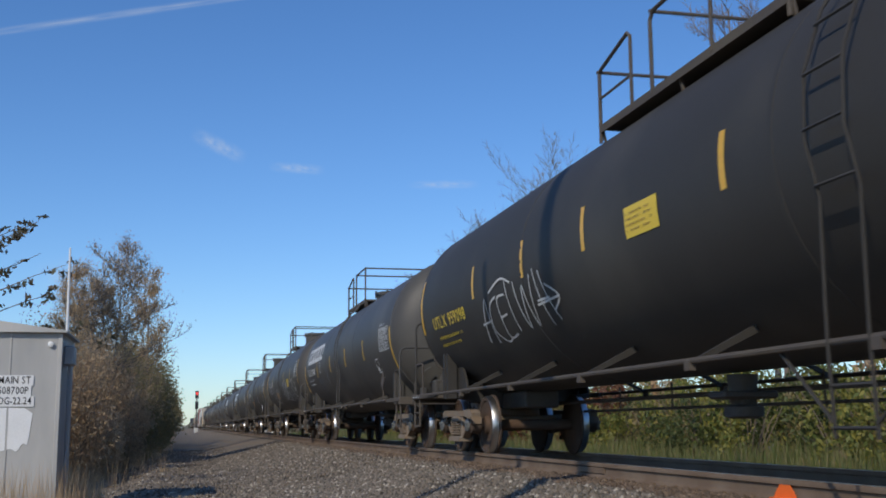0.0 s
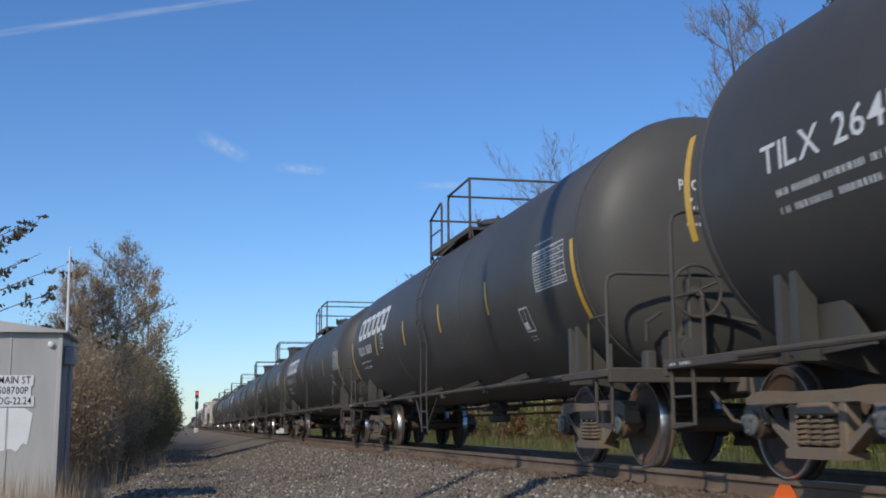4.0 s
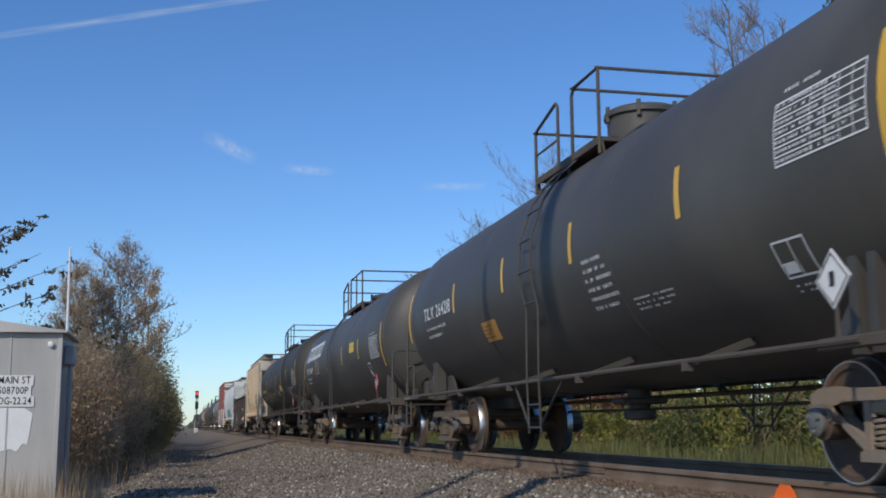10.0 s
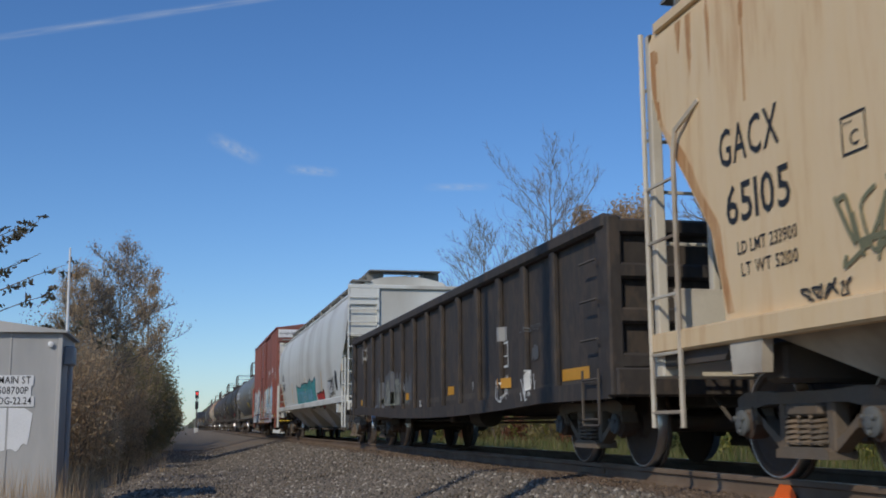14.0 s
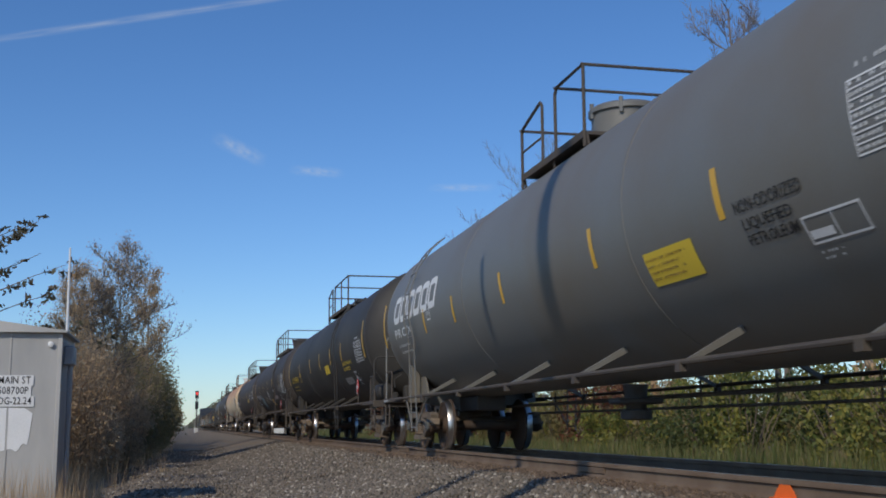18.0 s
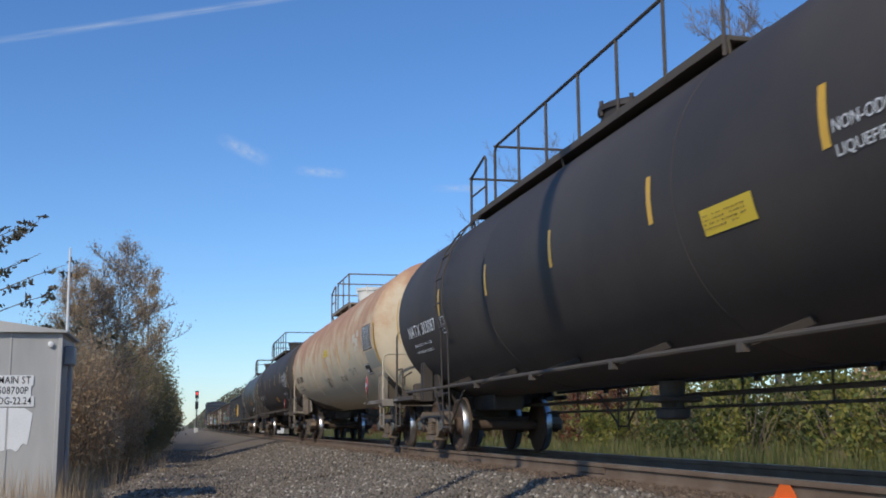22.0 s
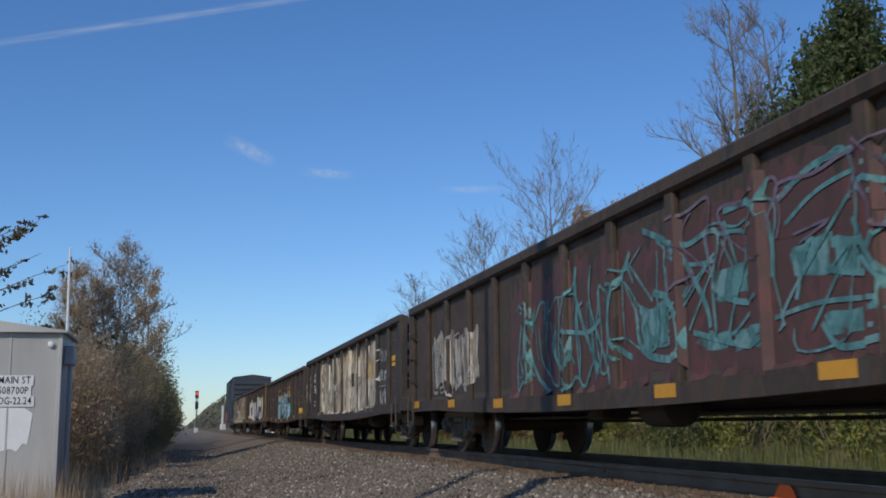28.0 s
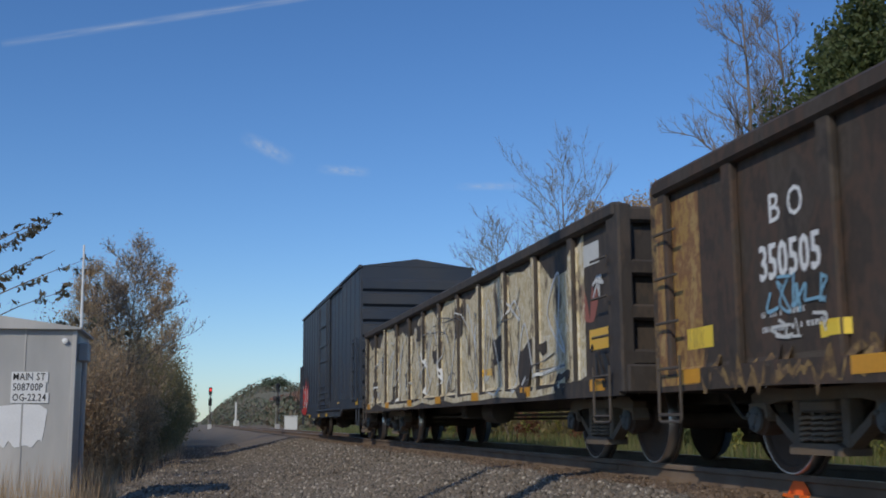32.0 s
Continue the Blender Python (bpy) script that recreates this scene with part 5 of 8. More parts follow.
def box_car(u0, u1, name, label, paint, top=4.75, door=True, seed=0, mural=(), strokes=(), tags=(), sign=None, ribs=14):
    rng = random.Random(seed)
    ob = car(name, u0, u1, label, "boxcar")
    L = u1 - u0
    h = L / 2 - .68
    X, zb = 1.5, .82
    tc = L / 2 - 2.6
    D0, D1 = -1.45, 1.45
    rp = (2 * h - .24) / ribs
    for q in (-1, 1):
        side = part("side", Shape().box(q * (X - .06), q * X, -h, h, zb + .05, top, .01), paint, ob)
        for i in range(ribs + 1):
            y = -h + .12 + rp * i
            if not door or not D0 - .1 < y < D1 + .1:
                part("side_rib", Shape().loft([[(q * X, y - .05, z), (q * (X + .022), y - .012, z), (q * (X + .022), y + .012, z), (q * X, y + .05, z)] for z in (zb + .3, top - .1)]), paint, side)
        low = [(-h, zb), (-4.75, zb), (-4.1, .62), (4.3, .62), (4.9, zb), (h, zb), (h, zb + .28), (-h, zb + .28)]
        part("side_sill", Shape().plate(low, q * X, q * (X + .04)), paint, side)
        part("eave", Shape().box(q * (X - .05), q * (X + .05), -h - .03, h + .03, top - .06, top + .03, .015), paint, side)
        if door:
            dr = part("door", Shape().box(q * (X + .02), q * (X + .06), D0, D1, zb + .1, top - .15, .01), paint, side, "plug door with locking rods")
            for z in (1.03, 1.21, 1.4, 1.62, 2.42, 2.93, 3.57):
                part("door_rib", Shape().box(q * (X + .06), q * (X + .095), D0 + .05, D1 - .05, z - .028, z + .028, .008), M_DOORWASH if sign and z < 1.8 and q < 0 else paint, dr)
            for y in (-1.25, -.9, .95, 1.25):
                part("locking_rod", Shape().tube([(q * (X + .09), y, zb + .1), (q * (X + .09), y, top - .25)], .014, 6), paint, dr)
            for z, y0, y1 in ((zb + .02, -4.2, 2.0), (top - .12, -4.2, 2.0)):
                part("door_track", Shape().box(q * X, q * (X + .09), y0, y1, z - .03, z + .03, .01), paint, side)
    for d in (-1, 1):
        e = part("end", Shape().box(-X + .02, X - .02, d * (h - .05), d * h, zb + .1, top, .01), paint, ob)
        for k in range(8):
            z = zb + .4 + k * (top - zb - .5) / 8
            part("end_rib", Shape().loft([[(x, d * h, z - .17), (x, d * (h + .08), z - .1), (x, d * (h + .08), z + .1), (x, d * h, z + .17)] for x in (-X + .06, X - .06)]), paint, e)
        part("end_sill", Shape().box(-1.52, 1.52, d * (h - .05), d * (h + .2), .8, 1.0, .02).box(-.35, .35, d * h, d * (h - 3), .62, .95, .02), paint, e)
        part("crossover_step", Shape().box(-1.4, 1.4, d * (h + .2), d * (h + .38), .94, .98), M_FRAME, e)
        for q in (-1, 1):
            lad = Shape()
            for yy in (.12, .82):
                lad.box(q * (X + .06), q * (X + .12), d * (h - yy - .04), d * (h - yy + .04), .98, 2.62, .01)
            lo = part("ladder", lad, paint, ob, "side ladder with wide stiles")
            for k in range(5):
                part("rung", Shape().tube([(q * (X + .1), d * (h - .15), 1.05 + k * .37), (q * (X + .1), d * (h - .82), 1.05 + k * .37)], .016, 6), paint, lo)
            part("stirrup_step", Shape().tube([(q * X, d * (h - .15), .98), (q * X, d * (h - .17), .4), (q * X, d * (h - .6), .4), (q * X, d * (h - .65), .85)], .022, 6), paint, ob)
            el = Shape()
            for xx in (.75, 1.35):
                el.tube([(q * xx, d * (h + .2), 1.0), (q * xx, d * (h + .2), 2.6)], .02, 6)
            el = part("end_ladder", el, paint, ob)
            for k in range(5):
                part("rung", Shape().tube([(q * .75, d * (h + .2), 1.15 + k * .35), (q * 1.35, d * (h + .2), 1.15 + k * .35)], .014, 5), paint, el)
        coupler(ob, d * (L / 2 - .85), d)
        part("coupler_lever", Shape().tube([(-1.45, d * (h + .25), .95), (-1.45, d * (h + .3), .72), (-1.3, d * (h + .4), .7), (-.15, d * (h + .5), .72)], .018, 6), M_LEMON if sign else M_FRAME, ob, "yellow coupler lever" if sign else "")
        truck(ob, d * tc)
    roof = Shape().loft([[(-X - .02, y, top), (0, y, top + .18), (X + .02, y, top)] for y in (-h, h)])
    part("roof", roof, paint, ob)
    for k in range(13):
        y = -h + .06 + (2 * h - .12) * k / 12
        part("roof_seam", Shape().loft([[(-X, yy, top + .01), (0, yy, top + .22), (X, yy, top + .01), (0, yy, top + .1)] for yy in (y - .04, y + .04)]), paint, ob)
    part("underframe", Shape().box(-.4, .4, -L / 2 + .8, L / 2 - .8, .5, .92, .02).box(-1.45, 1.45, -h, h, zb + .02, zb + .1).tube([(-.7, -tc + 1, .6), (-.7, tc - 1, .6)], .03, 6), M_FRAME, ob)
    part("air_reservoir", Shape().turn([(-.4, .05), (-.38, .22), (.4, .22), (.42, .05)], 12, "y", (-.75, 1, .5)), M_FRAME, ob)

    def place(off):
        def at(a, b):
            y = -a
            yy = -h + .12 + rp * round((y + h - .12) / rp)
            if door and D0 <= y <= D1 and zb + .1 < b < top - .15:
                return (-X - .06 - off, y, b)
            return (-X - off - (.04 if b < zb + .28 else max(0, .024 - .6 * max(0, abs(y - yy) - .012))), y, b)
        return at
    if sign:
        for i, w in enumerate((.42, .42, .42, .42)):
            a = 2.68 + i * .83
            on_side(Decal().rect(a, 2.93, .34, .24, .12, 2).rect(a - .05, 2.86, .36, .03), place(.005), "company_mark", M_GRAFW, ob, "pale slanted logo block")
        box = on_side(Decal().rect(6.04, 1.49, .48, .3), place(.005), "consolidated_stencil", M_GRAFW, ob, "white-bordered stencil panel")
        on_side(Decal().rect(6.08, 1.53, .17, .22).rect(6.29, 1.53, .19, .22), place(.009), "stencil_cell", M_BLACKP, box)
        on_side(Decal().bars(4.3, 2.36, .5, .1, 2, rng).bars(5.24, 2.28, .3, .3, 7, rng).bars(6.05, 2.48, .4, .12, 3, rng).bars(-.4, 4.0, .8, .3, 4, rng).bars(-1.0, 2.68, .75, .1, 2, rng).bars(6.0, 1.36, .5, .08, 2, rng)
                .text("C", .05, 3.2, .12).bars(6.1, 1.85, .3, .12, 3, rng), place(.006), "stencil", M_GRAFW, ob)
        es = part("end_sign", Shape().box(-1.46, 1.4, -h - .09, -h - .11, top - .46, top - .1, .01), M_WHITE, ob, "white end sign with black lettering")
        on_side(Decal().text("EXCESS HEIGHT CAR", -1.38, top - .33, .11, fit=1.15), lambda a, b: (a, -h - .114, b), "sign_text", M_BLACKP, es)
        nt = on_side(Decal().rect(6.04, 1.14, .55, .17), place(.005), "notice", M_LEMON, ob, "yellow notice")
        on_side(Decal().bars(6.1, 1.17, .42, .11, 2, rng), place(.009), "notice_text", M_BLACKP, nt)
        on_side(Decal().text("INTERMEDIATE HOSE", -.75, 2.0, .06, fit=.85), lambda a, b: (a, -h - .084, b + .02), "end_text", M_GRAFW, ob, "small white end lettering")
        on_side(Decal().text("DO NOT STEP", -.6, 1.45, .07, fit=.7), lambda a, b: (a, -h - .084, b + .02), "end_text", M_GRAFW, ob, "small white end lettering")
    on_side(Decal().rect(h - .45, .9, .42, .16), place(.012), "corner_reflector", M_YELLOW, ob, "yellow corner panel")
    for a in (-6.9, -4.6, -1.6, .6, 3.5):
        on_side(Decal().rect(a, 1.0 if a > 3 or a < -5 else .64, .42, .1), place(.014), "reflector", M_YELLOW, ob, "yellow reflector")
    for poly, m_, w in mural:
        if w:
            poly = smooth_path(poly, 5, True)
        g = on_side(Decal().fill(poly, .03), place(.006), "graffiti", m_, ob, "large painted graffiti letter")
        if w:
            on_side(Decal().stroke(poly + poly[:1], w), place(.009), "graffiti_outline", M_BLACKP, g)
    for pts, m_, w in strokes:
        on_side(Decal().stroke(smooth_path(pts, 6), w), place(.011), "graffiti_line", m_, ob)
    for k, (a, b, w, hh, n, m_, th) in enumerate(tags):
        on_side(tag_strokes(Decal(), a, b, w, hh, n, random.Random(seed * 13 + k), th), place(.008), "graffiti", m_, ob, "sprayed graffiti scrawl")
    return ob


def ragged(a0, a1, b0, lo, hi, n, seed):
    """A patch of spray paint with an uneven upper edge: broad letter tops, broken by small runs."""
    r = random.Random(seed)
    tops = [r.uniform(lo, hi) for _ in range(n + 2)]
    edge = []
    for i in range(n * 7):
        t = i / 7
        k = int(t)
        u = t - k
        u = u * u * (3 - 2 * u)
        edge.append((a0 + (a1 - a0) * (i + .5) / (7 * n), tops[k] * (1 - u) + tops[k + 1] * u + r.uniform(-.05, .05)))
    return [(a0, b0), (a0 - .05, lo)] + edge + [(a1 + .05, hi), (a1, b0)]


# ---- the train, from its front to its rear ----
M_TEAL = mat("teal_spray_paint", (.07, .33, .33), .6, var=.35, scale=1.5, bump=0)
M_SKYB = mat("light_blue_spray_paint", (.22, .42, .55), .6, var=.35, scale=1.2, bump=0)
M_PALE = mat("flaking_pale_paint", (.5, .45, .36), .7, var=.25, scale=2.5, dust=(.13, .09, .06), dust_amt=.38, bump=.05, stretch=(1, 1, .35))
M_SILVER = mat("silver_spray_paint", (.5, .5, .49), .5, var=.2, scale=2, dust=(.3, .28, .25), dust_amt=.25, bump=0)
M_LIME = mat("lime_spray_paint", (.26, .38, .11), .6, var=.25, scale=2, bump=0)
M_ORANGE = mat("orange_notice", (.55, .27, .06), .55, var=.15, scale=2, bump=0)
M_PALEPINK = mat("faded_pink_band", (.42, .33, .3), .7, var=.25, scale=3, bump=0)
M_PALEGREEN = blend_paint("worn_pale_green_graffiti", [(.05, .045, .04), (.2, .21, .16), (.3, .3, .24), (.09, .08, .07), (.26, .28, .22), (.06, .05, .045)], 3.0, (1, 1, .35), .7, .25)
M_OLIVETAG = mat("olive_spray_paint", (.2, .19, .1), .6, var=.3, scale=2, bump=0)
M_DULL = mat("grey_patch", (.1, .1, .1), .6, var=.2, bump=0)
M_LILAC = mat("lilac_spray_paint", (.36, .35, .45), .6, var=.3, scale=1.2, bump=0)
M_GREENP = mat("green_spray_paint", (.04, .22, .1), .6, var=.3, scale=1.2, bump=0)
M_PALEFRAME = mat("pale_grimy_steel", (.27, .24, .195), .65, var=.4, scale=2, dust=(.13, .085, .055), dust_amt=.4, bump=.1)
M_PATCHGREY = mat("grey_repaint", (.4, .38, .31), .6, var=.2, scale=1, bump=0)
M_MINT = mat("mint_spray_paint", (.42, .52, .5), .6, var=.3, scale=1.2, dust=(.2, .32, .45), dust_amt=.4, bump=0)

M_PALEMIX = blend_paint("worn_pale_graffiti", [(.09, .07, .055), (.3, .26, .2), (.5, .45, .36), (.2, .16, .12), (.56, .51, .42), (.42, .36, .27), (.12, .09, .07)], 3.0, (1, 1, .22), .7, .25)
M_TEALMIX = blend_paint("faded_teal_paint", [(.07, .06, .055), (.07, .19, .19), (.12, .28, .28), (.055, .15, .15), (.17, .32, .32), (.07, .1, .1)], 2.5, (1, 1, .6), .65, .2)
M_MINTMIX = blend_paint("faded_mint_paint", [(.12, .12, .12), (.2, .36, .42), (.3, .45, .5), (.16, .3, .36), (.36, .46, .5), (.18, .2, .22)], 2.5, (1, 1, .6), .65, .2)
M_LILACMIX = blend_paint("faded_lilac_paint", [(.08, .055, .055), (.14, .1, .14), (.18, .14, .19), (.1, .07, .085)], 2.5, (1, 1, .6), .65, .2)
M_TEALFADE = blend_paint("thin_teal_overspray", [(.06, .046, .04), (.07, .07, .065), (.09, .15, .15), (.075, .06, .05), (.1, .19, .19), (.06, .045, .038)], 2, (1, 1, .7), .7, .1)
M_MAROON = blend_paint("faded_maroon_paint", [(.06, .036, .03), (.1, .045, .04), (.08, .045, .038), (.13, .05, .045), (.07, .042, .036)], 2.2, (1, 1, .6), .7, .1)
M_CHALKY = mat("faded_yellow_spray", (.4, .38, .2), .7, var=.5, scale=4, bump=0)
M_DRIP = blend_paint("dripping_cream_paint", [(.08, .06, .045), (.5, .46, .38), (.6, .55, .45), (.42, .37, .28), (.14, .105, .075), (.56, .5, .38), (.62, .54, .4), (.48, .36, .22), (.32, .19, .09), (.4, .31, .2), (.1, .075, .055)], 1.7, (1, 1, .3), .72, .2, .08, 1.5)
M_OCHRE = blend_paint("rusty_ochre_paint", [(.12, .08, .05), (.3, .17, .07), (.5, .3, .08), (.36, .2, .08), (.2, .12, .06)], 2.0, (1, 1, .3), .7, .2)
M_DUSTY = mat("faded_chalk_paint", (.3, .29, .27), .7, var=.4, scale=3, bump=0)
U = "utl"
tank_car(-.45, 20.65, "black_tank_car", "black tank car with yellow stencils and white graffiti", shell=M_DARKTANK, style=U, mark="UTLX", number="959098", mark_mat=M_LEMON, plat=(-1.5, 2.6), seed=1,
         patches=[(.33, -.28, .76, .3, M_LEMON)], ladder=3.9, R=1.51, Z=2.49, over=dict(at=(-5.44, -3.03, -.83, 2.33, 5.2), ends=(-8.97, 8.85), stripe=(-.21, .48), long=(-.46, .95), mark=(-8.19, -.44, .2, 2.12)), head=(M_LEMON, "UTLX", 4), lettered=[([[(-5.3, -.9), (-4.85, -.28), (-4.9, -.95)], [(-5.25, -.62), (-4.75, -.6)], [(-4.3, -.3), (-4.65, -.4), (-4.8, -.75), (-4.5, -.95), (-4.25, -.9)], [(-3.9, -.32), (-4.25, -.34), (-4.3, -.62), (-4.3, -.9), (-3.95, -.88)], [(-4.3, -.6), (-4.0, -.58)], [(-4.6, -.22), (-4.0, -.1), (-3.55, -.2)], [(-3.8, -.15), (-3.75, -.85)], [(-3.45, -.2), (-3.3, -.85), (-3.1, -.3), (-2.95, -.85), (-2.75, -.2)], [(-2.6, -.15), (-2.45, -.9)], [(-2.65, -.55), (-2.2, -.55)], [(-2.4, -.2), (-2.15, -.85)], [(-2.7, -.6), (-1.9, -.57)], [(-2.25, -.38), (-1.88, -.57), (-2.2, -.72)]], M_GRAFW, .03)])
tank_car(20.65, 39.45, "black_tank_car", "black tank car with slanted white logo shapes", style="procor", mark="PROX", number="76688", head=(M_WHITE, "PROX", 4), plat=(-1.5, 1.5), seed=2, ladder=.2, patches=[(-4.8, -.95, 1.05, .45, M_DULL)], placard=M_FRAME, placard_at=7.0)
tank_car(39.45, 56.7, "black_tank_car", "black tank car with white marks and looping graffiti", style="till", mark="TILX", number="264151", plat=(-1.25, 1.1), seed=3, ladder=.05,
         patches=[(-2.76, -.8, .75, .28, M_ORANGE), (2.8, -.4, .74, .3, M_LEMON)], head=(M_WHITE, "TILX", 3), over=dict(mark=(-6.17, -.17, .2, 1.95)), bubbles=[(-4.15, -1.08, 2.45, .8, 5, M_GRAFW, .022), (.65, -1.05, 2.7, .95, 4, M_GRAFW, .035), (3.9, -1.0, 1.5, .9, 2, M_GRAFW, .03)], R=1.52, Z=2.44)
tank_car(56.7, 73.95, "black_tank_car", "black tank car with white marks and an orange notice", style="till", mark="TILX", number="264165", plat=(-1.25, 1.1), seed=4, ladder=.05, placard=M_WHITE, placard_at=6.34,
         patches=[(-2.6, -.79, .72, .3, M_ORANGE), (4.35, -.35, .45, .3, M_RUSTY)], head=(M_WHITE, "TILX", 3), R=1.51, Z=2.39)
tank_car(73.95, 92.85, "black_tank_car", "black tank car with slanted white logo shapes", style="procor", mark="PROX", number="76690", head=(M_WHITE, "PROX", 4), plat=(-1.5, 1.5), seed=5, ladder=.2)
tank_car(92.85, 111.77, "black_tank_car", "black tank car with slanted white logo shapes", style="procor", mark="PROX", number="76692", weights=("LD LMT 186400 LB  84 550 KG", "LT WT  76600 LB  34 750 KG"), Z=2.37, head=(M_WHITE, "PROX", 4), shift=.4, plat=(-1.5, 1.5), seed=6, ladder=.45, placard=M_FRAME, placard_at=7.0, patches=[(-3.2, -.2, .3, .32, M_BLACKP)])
tank_car(111.77, 128.8, "black_tank_car", "black tank car with white marks and an orange notice", style="till", mark="TILX", number="264201", plat=(-1.25, 1.1), seed=7, ladder=.05, patches=[(-2.6, -.79, .72, .3, M_ORANGE)], head=(M_WHITE, "TILX", 3), R=1.51, Z=2.39)
tank_car(128.8, 146.08, "black_tank_car", "black tank car with two orange notices", style="till", mark="TILX", number="264237", plat=(-1.25, 1.1), seed=8, ladder=.05, patches=[(-2.6, -.79, .72, .3, M_ORANGE), (-3.75, -.75, .6, .32, M_RUSTY)], head=(M_WHITE, "TILX", 3), R=1.51, Z=2.39)
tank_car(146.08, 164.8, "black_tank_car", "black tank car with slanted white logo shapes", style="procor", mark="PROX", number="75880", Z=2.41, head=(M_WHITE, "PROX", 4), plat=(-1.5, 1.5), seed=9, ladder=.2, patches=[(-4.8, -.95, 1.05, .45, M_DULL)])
tank_car(164.8, 182.15, "black_tank_car", "black tank car with white marks and an orange notice", style="till", mark="TILX", number="264218", plat=(-1.25, 1.1), seed=10, ladder=.05, placard=M_WHITE, placard_at=6.41, over=dict(cons=(5.43, -.94), cw=.44, ch=.31), patches=[(-2.6, -.79, .72, .3, M_ORANGE)], head=(M_WHITE, "TILX", 3), R=1.51, Z=2.39)
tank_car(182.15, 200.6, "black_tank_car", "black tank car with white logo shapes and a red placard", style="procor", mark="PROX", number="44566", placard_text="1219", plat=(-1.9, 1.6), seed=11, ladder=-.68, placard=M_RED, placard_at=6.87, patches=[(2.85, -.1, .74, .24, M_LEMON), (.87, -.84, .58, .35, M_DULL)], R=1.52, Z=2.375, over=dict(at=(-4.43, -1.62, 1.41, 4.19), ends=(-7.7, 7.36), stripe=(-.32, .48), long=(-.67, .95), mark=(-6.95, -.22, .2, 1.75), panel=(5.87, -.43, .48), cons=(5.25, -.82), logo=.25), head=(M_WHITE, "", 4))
tank_car(200.6, 221.6, "black_tank_car", "black tank car with yellow stencils and white graffiti", shell=M_DARKTANK, style=U, mark="UTLX", number="955413", end_text="1075", mark_mat=M_LEMON, plat=(-1.5, 2.6), seed=12, placard=M_RED, ladder=4.33,
         graf=[(-6.0, -1.0, 2.6, .5, 7, M_CHALKY, .026), (-3.4, -.95, 2.6, .42, 6, M_CHALKY, .026), (.3, -.8, 1.15, .36, 5, M_GRAFW, .018), (2.66, -.7, .8, .28, 4, M_GRAFW, .03), (4.75, -1.0, .8, .6, 3, M_DUSTY, .024), (5.3, -1.25, 2.2, .3, 6, M_CHALKY, .024), (7.3, -1.0, 1.3, .6, 4, M_DUSTY, .024)], patches=[(1.78, -.6, .82, .24, M_LEMON), (5.48, -.68, 1.68, .13, M_DUSTY), (5.44, -.97, .66, .26, M_DUSTY), (-.8, -.6, .7, .45, M_DULL)], over=dict(at=(-5.28, -2.55, .17, 2.65, 5.18), ends=(-9.0, 8.81), stripe=(-.26, .46), long=(-.46, .9), mark=(-8.12, -.46, .2, 2.12), panel=(7.42, -.54, .52), cons=(6.68, -1.04), cw=.45, ch=.26, plate=[(-5.12, -.48, .26, .27)]), placard_at=8.0, head=(M_LEMON, "UTLX", 5), lines=[("LIQUEFIED PETROLEUM GAS", 5.52, -.665, .09, 1.6)], R=1.56, Z=2.55)
hopper(221.6, 234.75, "cream_covered_hopper", "cream covered hopper with rust streaks and black graffiti", M_CREAM, M_CREAMEND, False, "GACX", "65105", 2, top=4.13, seed=13, streaks=[(-5.3, 3.92, .3, .12), (-5.1, 3.92, .55, .12), (-4.75, 3.92, .75, .07), (-4.2, 3.92, 1.1, .06), (-3.3, 3.92, .7, .05), (-2.4, 3.92, 1.5, .05), (-1.3, 3.92, .8, .06), (-.2, 3.92, 1.1, .05), (.9, 3.92, 1.7, .06), (2.0, 3.92, .8, .05), (3.1, 3.92, 1.2, .07), (4.15, 3.92, 1.1, .08), (4.6, 3.92, .85, .1), (4.95, 3.92, .65, .14), (5.18, 3.92, .5, .2), (5.35, 3.92, .25, .14)],
       tags=[(-3.1, 1.42, 1.3, .55, 5, M_OLIVETAG, .03), (-2.0, 1.32, 1.6, .3, 7, M_OLIVETAG, .02), (-.78, 1.36, 2.6, .45, 9, M_BLACKP, .018), (1.4, 1.34, 1.2, .3, 6, M_BLACKP, .018), (2.5, 1.7, .95, .7, 6, M_BLACKP, .02), (-3.6, 1.24, .6, .14, 4, M_BLACKP, .018)])
gondola(234.75, 252.6, "black_gondola", "tall dark grey gondola with a few white tags", M_GONDARK, top=2.56, posts=14, bay=1.65, seed=14, tabs=((7.33, .85), (4.7, .42), (1.6, .42), (-1.9, .3), (-7.3, .35)), sheets=[(-5.3, -1.5, .82, 1.55, M_DULL, 12), (-4.9, -1.9, .85, 1.4, M_PALEGREEN, 9), (4.5, 4.74, 1.55, 1.74, M_DUSTY, 1)],
        tags=[(4.4, .76, .6, .36, 4, M_GRAFW, .022), (5.45, .76, .55, .36, 4, M_GRAFW, .022), (5.85, 1.22, .2, .18, 3, M_DULL, .05), (5.5, 1.58, .7, .08, 9, M_DULL, .01), (-7.0, 1.9, .5, .36, 5, M_DUSTY, .02), (2.95, .95, .1, .12, 2, M_DUSTY, .03), (-.75, .76, .14, .16, 2, M_GRAFW, .03)], sag=.12)
box_ = Decal().outline(4.3, 1.2, .5, .34, .03).rect(4.54, 1.22, .025, .3, 0, 2).rect(4.32, 1.34, .46, .02)
on_side(box_, lambda a, b: (-1.476, -a, b), "consolidated_stencil", M_GRAFW, TRAIN[-1][0], "white outlined stencil box")
